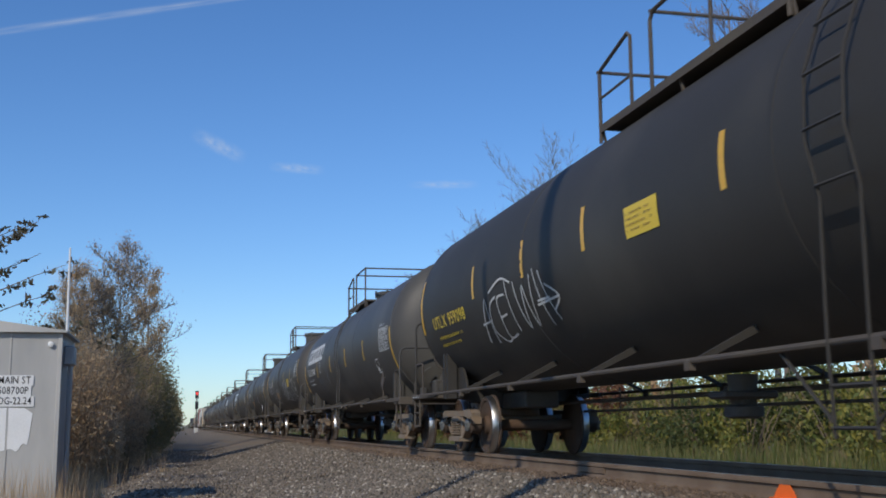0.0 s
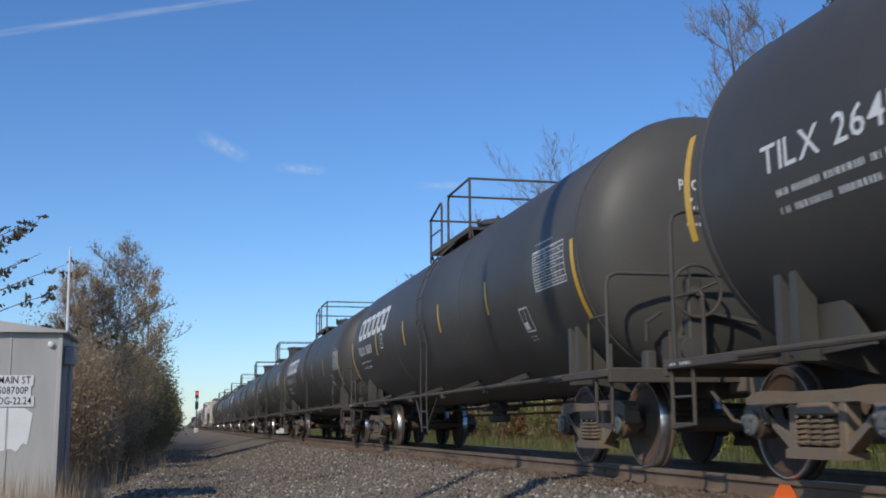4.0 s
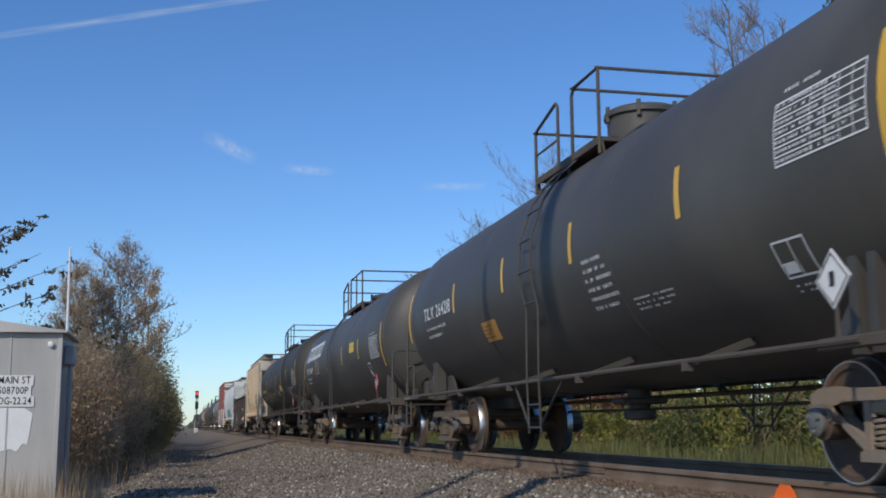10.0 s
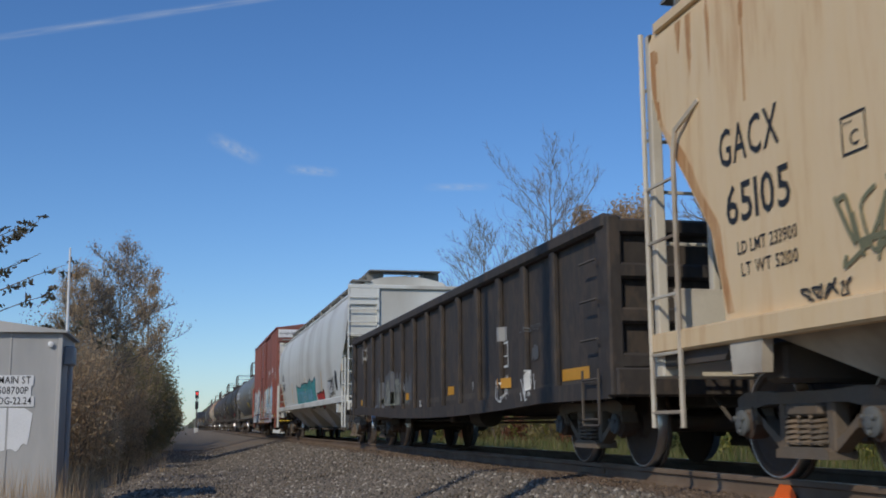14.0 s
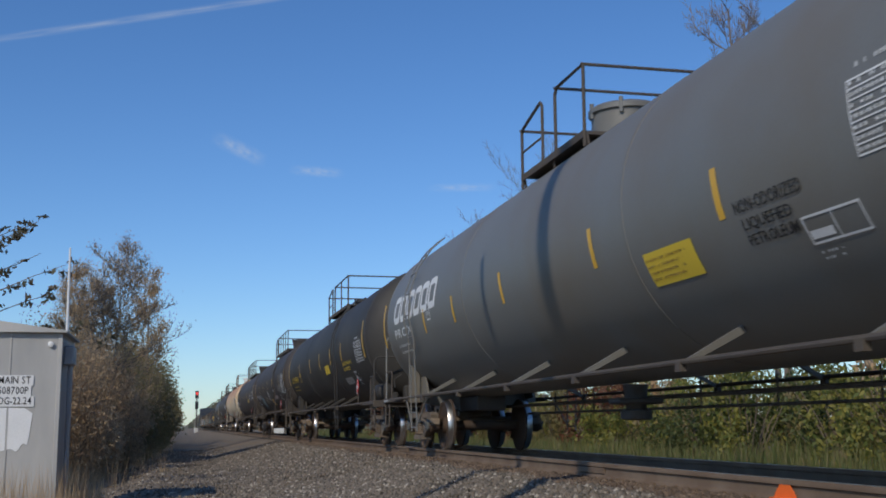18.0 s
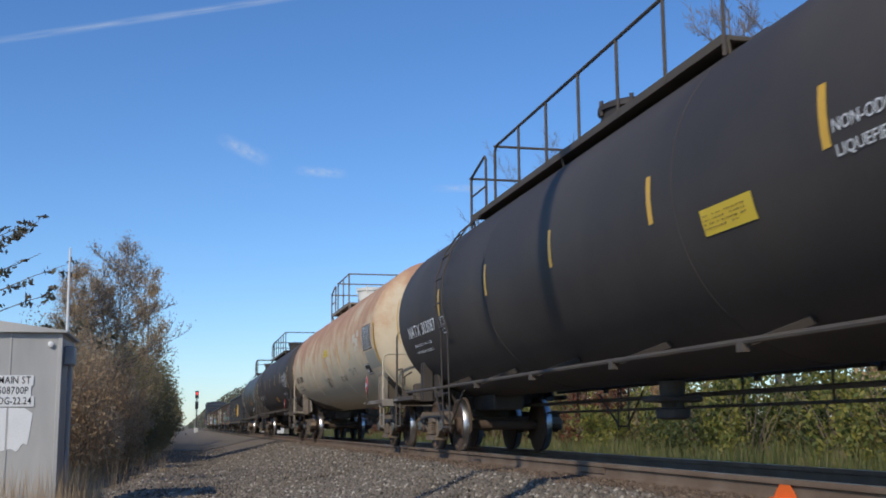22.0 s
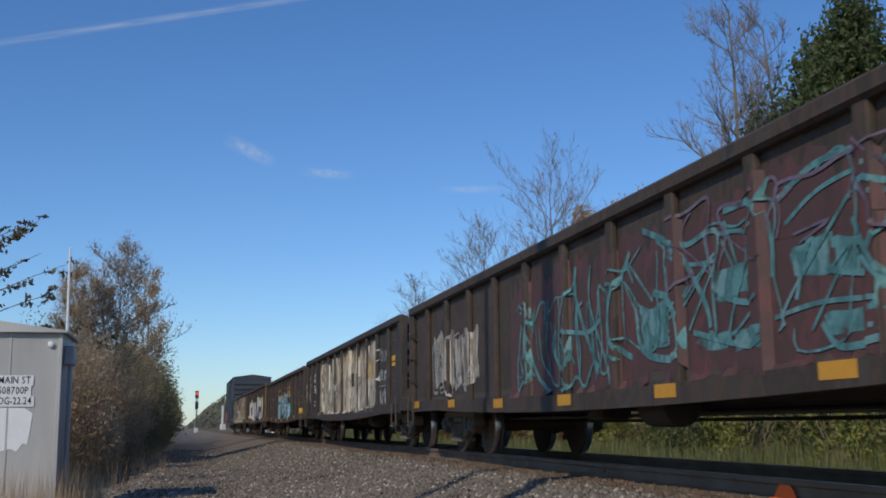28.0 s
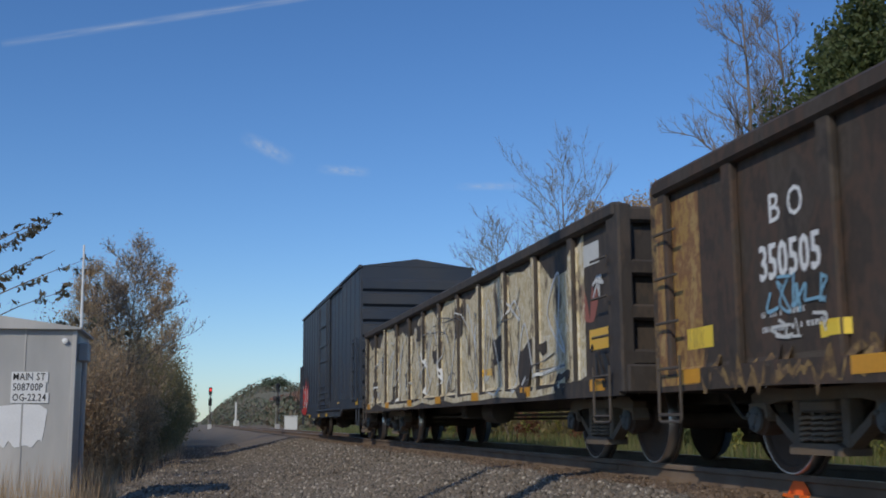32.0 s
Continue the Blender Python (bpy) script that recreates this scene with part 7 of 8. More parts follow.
gondola(524.1, 541.9, "pale_graffiti_gondola", "gondola covered with flaking cream paint and tags", M_GONDARK, top=2.65, seed=29,
        sheets=[(-8.3, 7.3, .74, 2.5, M_FLAKE, 9), (7.42, 7.98, 1.2, 1.42, M_YELLOW, 1), (7.27, 7.77, 2.12, 2.36, M_GRAFW, 1), (7.2, 7.7, 1.5, 1.95, M_BOXRED, 2), (2.85, 3.37, 1.11, 1.21, M_YELLOW, 1), (5.6, 6.04, 1.18, 1.48, M_GRAFW, 1)],
        holes=[(3.39, 1.24, .55, .43), (4.68, .7, .75, .8), (-.74, 1.47, .7, .28), (-2.2, 1.94, .65, .38), (-6.3, 1.5, .7, .5), (-4.9, .85, .8, .4), (-7.4, 1.0, .6, .4), (-3.4, 1.1, .6, .35), (1.3, 1.75, .4, .6), (5.68, 1.24, .28, .18), (6.3, .75, .5, .3)],
        tags=[(-8, .85, 14.5, 1.4, 16, M_GRAFW, .035), (-8, .85, 14.5, 1.4, 10, M_DULL, .02), (7.3, .8, .8, .45, 3, M_BLACKP, .045), (7.55, 1.72, .35, .25, 2, M_GRAFW, .03)])
box_car(541.9, 558.9, "dark_blue_boxcar", "dark blue boxcar with red graffiti near its rear", M_BOXBLUE, top=4.5, seed=30, ribs=18,
        mural=[(ragged(-7.6, -5.6, .85, 1.7, 2.2, 5, 9), M_RED, .05)], tags=[(-7.5, .9, 1.9, 1.0, 5, M_GRAFW, .06)])

# ---- signal hut by the track ----


def signal_hut():
    ob = thing("signal_hut", "weathered aluminium crossing signal hut with a white sign", "signal hut", at=(-7.48, 18.2, 0))
    z0, z1 = -1.25, 1.93
    part("wall", Shape().box(-2.2, 0, 0, 2.0, z0, z1, .01), M_ALU, ob)
    part("roof", Shape().loft([[(-2.3, -.1, z1), (.08, -.1, z1), (.08, -.1, z1 + .03), (-1.1, -.1, z1 + .2), (-2.3, -.1, z1 + .03)], [(-2.3, 2.1, z1), (.08, 2.1, z1), (.08, 2.1, z1 + .03), (-1.1, 2.1, z1 + .2), (-2.3, 2.1, z1 + .03)]]), M_ALU, ob)
    for x in (-1.5, -.75):
        part("panel_seam", Shape().box(x - .012, x + .012, -.012, 0, z0, z1), M_ALU, ob)
    part("corner_trim", Shape().box(-.05, .012, -.014, .05, z0, z1 - .01, .004), M_ALU, ob)
    part("bolt", Shape().turn([(-.02, .045), (-.05, .045), (-.06, .02)], 12, "y", (-.16, 0, 1.75)), M_WHITE, ob)
    paper = mat("white_paper_sign", (.72, .72, .7), .7, var=.06, scale=3, bump=0)
    for i, (t, w) in enumerate((("MAIN ST", .5), ("508700P", .47), ("OG-22.24", .52))):
        z = 1.12 - .16 * i
        s = part("sign", Shape().box(-.93, -.93 + w + .04, -.018, -.006, z - .015, z + .145), paper, ob, "white sign strip with black lettering")
        on_side(Decal().text(t, -.9, z + .02, .11, fit=w - .03), lambda a, b: (a, -.022, b), "sign_text", M_BLACKP, s)
    scr = Decal()
    rng = random.Random(3)
    rag = [(-1.15 + .08 * i + rng.uniform(-.02, .02), .1 + rng.random() ** 2 * .16) for i in range(10)]
    scr.fill(smooth_path(rag, 4) + [(-.4, .5), (-.38, .68), (-.5, .76), (-.8, .77), (-1.1, .74), (-1.2, .5)], .03)
    on_side(scr, lambda a, b: (a, -.008, b), "paint_blotch", M_WHITE, ob, "patch of white overpaint with drips")
    box = part("cable_box", Shape().box(.0, .16, .35, .75, 1.45, 1.75, .02).tube([(.08, .55, 1.45), (.08, .55, z0)], .03, 8), M_ALU, ob)


signal_hut()
mast = thing("whip_mast", "thin white radio mast beside the signal hut", "mast", at=(-7.72, 21.5, -.7))
part("pole", Shape().tube([(0, 0, 0), (-.02, 0, 3.2), (-.03, .0, 4.5)], .035, 8, .018), M_WHITE, mast)
for dx, zz in ((-.25, 2.75), (-.12, 2.7), (.1, 2.72)):
    part("bracket", Shape().tube([(dx, 0, 2.2), (dx + .02, 0, zz)], .018, 6), M_ALU, mast)

# ---- poles whose shadows cross the track ----
wood = mat("pole_wood", (.2, .16, .12), .9, var=.3, scale=4, bump=.3, stretch=(6, 6, .6))
for name, x, y, r, top, lab in (("utility_pole", -8.5, 3.77, .15, 17.0, "tall weathered wooden utility pole"), ("signal_mast", -8.6, 6.35, .08, 11.2, "grey steel signal mast")):
    p = thing(name, lab, "pole", at=(x, y, -.7))
    part("shaft", Shape().turn([(0, r * 1.15), (top * .5, r), (top, r * .8)], 14, "z"), wood if r > .1 else M_ALU, p)

# ---- signals down the line ----
lamp_red = glow("red_signal_lamp", (1.0, .06, .05), 2.2)


def block_signal(x, y, z0, hh, lit):
    ob = thing("block_signal", "railway block signal with black heads" + (" showing red" if lit else ""), "railway signal", at=(x, y, z0))
    part("mast", Shape().tube([(0, 0, 0), (0, 0, hh)], .1, 8), M_FRAME, ob)
    part("base", Shape().box(-.35, .35, -.35, .35, 0, .9, .05), M_ALU, ob)
    for k, z in enumerate((hh - .3, hh - 2.2)):
        hd = part("head", Shape().box(-.3, .3, -.2, .2, z - .55, z + .75, .08), M_BLACKP, ob)
        part("lens", Shape().turn([(-.24, .19), (-.25, .15)], 14, "y", (0, 0, z + .3)), lamp_red if lit and k == 0 else M_BLACKP, hd)
        part("hood", Shape().turn([(-.2, .24), (-.42, .24), (-.42, .23), (-.2, .23)], 14, "y", (0, 0, z + .3)), M_BLACKP, hd)
    part("ladder", Shape().tube([(.25, .3, 0), (.25, .3, hh)], .03, 5).tube([(-.25, .3, 0), (-.25, .3, hh)], .03, 5), M_ALU, ob)


block_signal(-3.1, 200, -.6, 6.9, True)
block_signal(6.2, 165, -.6, 6.4, False)
cab = thing("relay_cabinet", "pale grey relay cabinet beside the signal", "cabinet", at=(8.0, 163, -.6))
part("body", Shape().box(-.9, .9, -.5, .5, 0, 2.0, .04), M_WHITEH, cab)
part("roof", Shape().box(-1.0, 1.0, -.6, .6, 2.0, 2.1, .03), M_WHITEH, cab)
post = thing("marker_post", "pale equipment post by the track", "post", at=(.9 + 4, 300, -.6))
part("shaft", Shape().box(-.25, .25, -.2, .2, 0, 6.6, .05), M_WHITEH, post)
part("case", Shape().box(-.6, .9, -.4, .4, 0, 1.8, .05), M_WHITEH, post)

# ---- plants ----


def limb(s, rng, p, d, length, r, depth, spread, tips, up=.1, n=5):
    """A limb that forks into finer ones; collects the tips of twigs."""
    k = 5 if depth > 1 else 3
    pts, q, v = [p.copy()], p.copy(), d.copy()
    for i in range(k):
        v = (v + Vector((rng.uniform(-1, 1), rng.uniform(-1, 1), rng.uniform(-.7, .9))) * .22 + Vector((0, 0, up * .4))).normalized()
        q = q + v * length / k
        pts.append(q.copy())
    s.tube(pts, r, n if depth > 1 else 3, max(.004, r * .35))
    tips.append((pts[-1], v))
    if depth <= 0:
        return
    m = rng.choice((5, 6, 7)) if depth > 1 else rng.choice((4, 5))
    for i in range(m):
        at = pts[1 + (i * (k - 1)) // m + (1 if i else 0)] if depth > 1 else pts[rng.randint(1, k)]
        side = Matrix.Rotation(i * 2.4 + rng.uniform(-.6, .6), 3, v) @ v.orthogonal().normalized()
        nd = (v * math.cos(spread) + side * math.sin(spread) * rng.uniform(.7, 1.3) + Vector((0, 0, up))).normalized()
        limb(s, rng, at, nd, length * rng.uniform(.38, .62), max(.008, r * rng.uniform(.4, .6)), depth - 1, spread, tips, up, n)


def leaf_shape(points, rng, size, per, scatter):
    s = Shape()
    for p, v in points:
        for _ in range(per):
            c = p + Vector((rng.gauss(0, 1), rng.gauss(0, 1), rng.gauss(0, 1))) * scatter
            a = Vector((rng.uniform(-1, 1), rng.uniform(-1, 1), rng.uniform(-.6, .6))).normalized()
            b = a.orthogonal().normalized()
            b = Matrix.Rotation(rng.uniform(0, 6.283), 3, a) @ b
            q = size * rng.uniform(.6, 1.3)
            e = a.cross(b)
            s.add([c - b * q, c + e * q * .45 + b * .1 * q, c + b * q, c - e * q * .45], [(0, 1, 2, 3)])
    return s


def tree(name, label, at, height, seed, limbs=9, spread=.6, leaves=None, leaf=.09, per=2, scatter=.25, stems=1, r=None, bark=None, lean=0.0, reach=.36, bare=.3, depth=3):
    """Leaders that taper to the full height, with forking limbs up their length."""
    rng = random.Random(seed)
    ob = thing(name, label, "tree", at=at)
    tips = []
    bark = bark or M_BARK
    for k in range(stems):
        a = 6.283 * k / stems + rng.uniform(0, 1)
        lx, ly = (lean + (.09 * math.cos(a) if stems > 1 else 0)), (.09 * math.sin(a) if stems > 1 else 0)
        hh = height * (1 if k == 0 else rng.uniform(.75, .98))
        pts = []
        w = Vector((0, 0, 0))
        for i in range(9):
            t = i / 8
            w += Vector((rng.uniform(-1, 1), rng.uniform(-1, 1), 0)) * .012 * hh
            pts.append(Vector((lx * hh * t, ly * hh * t, -.3 + (hh + .3) * t)) + w * t)
        r0 = (r or height * .013) * (1 if stems == 1 else .75)
        part("trunk", Shape().tube(pts, r0, 8, r0 * .12), bark, ob)
        for i in range(limbs):
            t = bare + (1 - bare) * (i + rng.random()) / limbs
            f = min(7.999, t * 8)
            p = pts[int(f)].lerp(pts[int(f) + 1], f - int(f))
            az = i * 2.4 + rng.uniform(-.5, .5)
            d = Vector((math.cos(az), math.sin(az), rng.uniform(.5, 1.1))).normalized()
            s = Shape()
            limb(s, rng, p, d, height * reach * (1.1 - .75 * t) * rng.uniform(.75, 1.2), r0 * (1 - .8 * t) * .5, depth, spread, tips)
            part("limb", s, bark, ob)
    if leaves:
        part("crown", leaf_shape(tips, rng, leaf, per, scatter), leaves, ob)
    return ob


M_TWIG = mat("dark_twigs", (.2, .16, .115), .9, var=.3, scale=6, bump=.2)
F_BROWN = foliage("dry_brown_leaves", [(.58, .42, .25), (.66, .48, .28), (.64, .43, .22), (.52, .39, .24)], .55)
F_GREEN = foliage("green_leaves", [(.075, .1, .035), (.12, .15, .05), (.1, .125, .042)], .45)
F_MIX = foliage("turning_leaves", [(.14, .19, .05), (.25, .27, .07), (.42, .37, .08), (.19, .21, .07)], .5)
F_OLIVE = foliage("olive_leaves", [(.24, .22, .085), (.34, .27, .12), (.27, .24, .09), (.4, .3, .135)], .55)
F_RED = foliage("rust_red_leaves", [(.2, .06, .03), (.15, .06, .03), (.2, .1, .05)])
F_DUN = foliage("dun_dry_leaves", [(.66, .5, .31), (.56, .43, .28), (.7, .52, .33), (.6, .47, .3)], .5)
F_THICKET = foliage("dry_thicket_leaves", [(.52, .38, .235), (.6, .43, .26), (.46, .35, .22), (.54, .37, .2)], .55)
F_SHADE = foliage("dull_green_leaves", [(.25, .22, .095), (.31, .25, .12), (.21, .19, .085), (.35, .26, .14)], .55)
F_DARKLEAF = foliage("dark_drooping_leaves", [(.11, .095, .065), (.15, .115, .07), (.1, .1, .055)], .35)
F_GRASS = foliage("dry_grass", [(.22, .22, .08), (.13, .18, .05), (.3, .25, .12), (.17, .21, .065)], .45)


def shrub(name, label, at, size, seed, leaves, n=1500, leaf=.06, twigs=14, low=.1, fill=0.0, mass=False):
    """A bush: stems that fan out and a loose, uneven mass of leaves; a mass is rounded and narrower at its foot."""
    rng = random.Random(seed)
    ob = thing(name, label, "shrub", at=at)
    sx, sy, sz = size
    s = Shape()
    for _ in range(twigs):
        t, q = rng.uniform(0, 6.283), rng.uniform(.3, 1)
        e = Vector((sx * q * math.cos(t), sy * q * math.sin(t), sz * rng.uniform(.5, 1.05)))
        if twigs > 30:
            b0 = Vector((e.x * rng.uniform(.2, .9), e.y * rng.uniform(.2, .9), -.1 + rng.random() * .45 * e.z))
            s.tube([b0, b0.lerp(e, .5) + Vector((rng.uniform(-.12, .12), rng.uniform(-.12, .12), .12)), e + Vector((rng.uniform(-.1, .1), 0, rng.uniform(0, .3)))], .014, 4, .005)
        else:
            s.tube([(0, 0, -.1), e * .5 + Vector((rng.uniform(-.1, .1), rng.uniform(-.1, .1), .1)), e], .022, 4, .006)
    part("branchwork", s, M_TWIG, ob)
    lumps = [(Vector((rng.uniform(-.75, .75) * sx, rng.uniform(-.75, .75) * sy, rng.uniform(low, .88) * sz)), rng.uniform(.14, .32)) for _ in range(22)]
    pts = []
    for _ in range(n):
        if mass:
            d = Vector((rng.gauss(0, 1), rng.gauss(0, 1), rng.gauss(0, 1))).normalized()
            q = rng.random() ** .38 * (1 + .5 * noise.noise(d * 2.1 + Vector((seed, 0, 0))) + .45 * noise.noise(d * 6 + Vector((0, seed, 0))))
            pts.append((Vector((sx * d.x * q, sy * d.y * q, max(.02, sz * (.5 + .5 * d.z * q)))), d))
            continue
        if rng.random() < fill:
            t, u = rng.uniform(0, 6.283), rng.random()
            w = math.sqrt(rng.random()) * (1 - .75 * u * u)
            pts.append((Vector((sx * w * math.cos(t), sy * w * math.sin(t), sz * u)), None))
            continue
        c, q = rng.choice(lumps)
        d = Vector((rng.gauss(0, 1), rng.gauss(0, 1), rng.gauss(0, 1))).normalized() * q * rng.uniform(.5, 1.15)
        p = c + Vector((d.x * sx, d.y * sy, d.z * sz))
        if p.z > -.05:
            pts.append((p, d))
    part("foliage", leaf_shape(pts, rng, leaf, 1, .02), leaves, ob)
    return ob


# left of the track: the thicket behind the hut
tree("half_bare_tree", "slender half-bare tree above the thicket", (-8.3, 40, -1.1), 7.3, 3, 20, .6, F_BROWN, .032, 1, .12, stems=2, r=.07, reach=.3, bare=.5, depth=3)
tree("half_bare_tree", "tall half-bare tree above the thicket", (-7.4, 55, -1.1), 8.6, 5, 14, .5, F_BROWN, .05, 2, .16, stems=1, r=.08, reach=.16, bare=.5, depth=3)
tree("half_bare_tree", "slender half-bare tree above the thicket", (-9.0, 38, -1.1), 6.6, 7, 12, .5, F_BROWN, .036, 2, .12, stems=1, r=.05, reach=.17, bare=.45, depth=3)
# x, y, half width, height, colour (0 brown, 1 green)
THICKET = ((-9.7, 29, 1.2, 3.6, 0), (-8.9, 33, 1.3, 4.5, 0), (-8.3, 35, .9, 2.4, 0), (-8.6, 37.5, 1.3, 5.1, 0), (-9.8, 38, 1.5, 5.4, 0), (-8.0, 40, .9, 2.9, 0), (-8.4, 42.5, 1.4, 5.5, 0), (-9.7, 44, 1.6, 5.8, 0), (-7.8, 45.5, 1.0, 3.6, 0),
           (-8.3, 48, 1.5, 6.0, 0), (-7.6, 51, 1.0, 3.6, 1), (-8.2, 54, 1.6, 6.3, 0), (-9.6, 56, 1.8, 6.6, 0), (-7.5, 57, 1.2, 4.4, 1), (-8.2, 61, 1.7, 6.7, 0), (-7.4, 64, 1.2, 4.6, 1), (-8.0, 70, 1.8, 6.8, 1), (-7.3, 73, 1.3, 4.9, 1),
           (-7.8, 80, 1.8, 6.6, 1), (-7.6, 92, 1.8, 6.2, 1), (-7.8, 106, 1.9, 6.2, 0), (-8.1, 125, 2.0, 6.4, 1), (-8.5, 150, 2.4, 6.6, 0), (-8.8, 182, 2.8, 6.8, 0), (-9.0, 220, 3.0, 6.8, 0))
for i, (x, y, sx, sz, green) in enumerate(THICKET):
    lv = F_SHADE if green else (F_THICKET, F_THICKET, F_DUN, F_THICKET, F_OLIVE)[i % 5]
    shrub("shrub", "dull green shrub in the thicket" if green else "dense dry brown shrub in the thicket", (x, y, -1.15), (sx, sx * 1.4, sz * (.88 if y < 50 else .93)), 20 + i, lv, 13000 if y < 62 else 8500, .05 if y < 62 else .045 + y * .0007, 150 if y < 62 else 70, low=0.0, mass=True)
# leafy branches reaching in beside the hut
ob = thing("young_tree", "young tree with a few dark drooping leaves", "tree", at=(-10.2, 23.5, -.9))
rngb = random.Random(12)
part("trunk", Shape().tube([(0, 0, -.2), (.05, 0, 2), (0, 0, 4), (.15, 0, 6.2)], .06, 8, .02), M_BARK, ob)
for z0, reach_, rise in ((2.6, 1.9, .25), (2.9, 2.3, .5), (3.2, 1.9, .9), (3.5, 2.1, 1.1), (4.0, 1.6, .9), (4.4, 1.5, 1.2), (4.7, 1.3, .7), (2.5, 2.9, .55)):
    dy = rngb.uniform(-.5, .5)
    pts = [Vector((.05 + reach_ * t, dy * t, z0 + rise * (t ** .8) + rngb.uniform(-.05, .05))) for t in (0, .25, .5, .75, 1)]
    s = Shape().tube(pts, .018, 5, .005)
    ends = []
    for k in range(9):
        f = rngb.uniform(.9, 3.99)
        p = pts[int(f)].lerp(pts[int(f) + 1], f - int(f))
        e = p + Vector((rngb.uniform(.05, .3), rngb.uniform(-.1, .1), rngb.uniform(-.12, .22)))
        s.tube([p, e], .006, 3, .003)
        ends += [(e, 0), (e + Vector((.07, 0, -.02)), 0), (e + Vector((-.06, 0, -.03)), 0)]
    b = part("limb", s, M_TWIG, ob)
    part("leaves", leaf_shape(ends, rngb, .075, 2, .025), F_DARKLEAF, b)
# right of the track
for i, (x, y, h, st, rc) in enumerate(((14.9, 38, 17.4, 1, .2), (17.4, 39, 17.4, 1, .19), (16.2, 62, 15.2, 1, .42), (12.4, 66, 12.4, 1, .34), (18.6, 66, 13.0, 1, .26), (14.3, 95, 13.0, 1, .3), (21, 46, 16, 1, .26), (24, 50, 17, 1, .3))):
    tree("bare_tree", "tall bare grey tree behind the railway", (x, y, -.7), h, 40 + i, 21, .55, stems=st, reach=rc, bare=.3, depth=3, r=h * .0115)
tree("leafy_tree", "brown-leaved tree behind the railway", (19.4, 60, -.7), 13.6, 50, 10, .6, F_BROWN, .1, 4, .3, stems=2, reach=.26)
tree("leafy_green_tree", "dark green leafy tree behind the railway", (19.0, 36, -.7), 15.2, 51, 13, .6, F_GREEN, .14, 10, .42, stems=1, reach=.3)
rng0 = random.Random(8)
for i in range(46):
    y = 7 + i * 1.55
    lv = (F_MIX, F_GREEN, F_MIX, F_OLIVE, F_RED)[rng0.choice((0, 1, 2, 2, 3, 3, 0)) if y < 36 else rng0.choice((3, 4, 4, 4, 2))]
    shrub("hedge_shrub", "leafy autumn shrub behind the railway", (rng0.uniform(7.6, 9.6), y + rng0.uniform(-.6, .6), -.85), (1.4, 1.5, rng0.uniform(1.8, 3.2)), 80 + i, lv, 2400, .075, low=0.0)


for i in range(30):
    y = 9 + i * 2.4
    shrub("hedge_shrub", "tall tangled autumn shrub behind the railway", (rng0.uniform(11.5, 14.5), y, -.85), (2.0, 2.0, rng0.uniform(2.4, 3.4)), 180 + i, (F_OLIVE, F_GREEN, F_MIX, F_BROWN)[i % 4], 2200, .13, low=0.0)


def grass_band():
    rng = random.Random(17)
    s = Shape()
    for _ in range(42000):
        y = 6 + rng.random() ** 1.3 * 110
        x = rng.uniform(3.4, 9.5)
        h, a = rng.uniform(.15, .5) * (1 + .22 * (x - 3.4)), rng.uniform(0, 6.283)
        w = .012 + .0006 * y
        dx, dy = math.cos(a) * w, math.sin(a) * w
        bx, by = rng.uniform(-.15, .15), rng.uniform(-.15, .15)
        s.add([(x - dx, y - dy, -.72), (x + dx, y + dy, -.72), (x + bx, y + by, -.72 + h)], [(0, 1, 2)])
    me = mesh_of("grass", s, F_GRASS, 0)
    tagged(new("grass", me), "rough dry grass and weeds beside the railway", "grass", kind="stuff")

    s = Shape()
    for _ in range(5200):
        y = rng.uniform(15, 22.5) if rng.random() < .8 else rng.uniform(29, 60)
        x = rng.uniform(-10.5, -7.0) if y < 26 else rng.uniform(-9, -6.0)
        h, a = rng.uniform(.3, 1.15), rng.uniform(0, 6.283)
        dx, dy = math.cos(a) * .008, math.sin(a) * .008
        s.add([(x - dx, y - dy, -1.1), (x + dx, y + dy, -1.1), (x + rng.uniform(-.2, .2), y + rng.uniform(-.2, .2), -1.1 + h)], [(0, 1, 2)])
    tagged(new("dry_weeds", mesh_of("weeds", s, F_THICKET, 0)), "dead brown weeds round the signal hut", "weeds", kind="stuff")


grass_band()


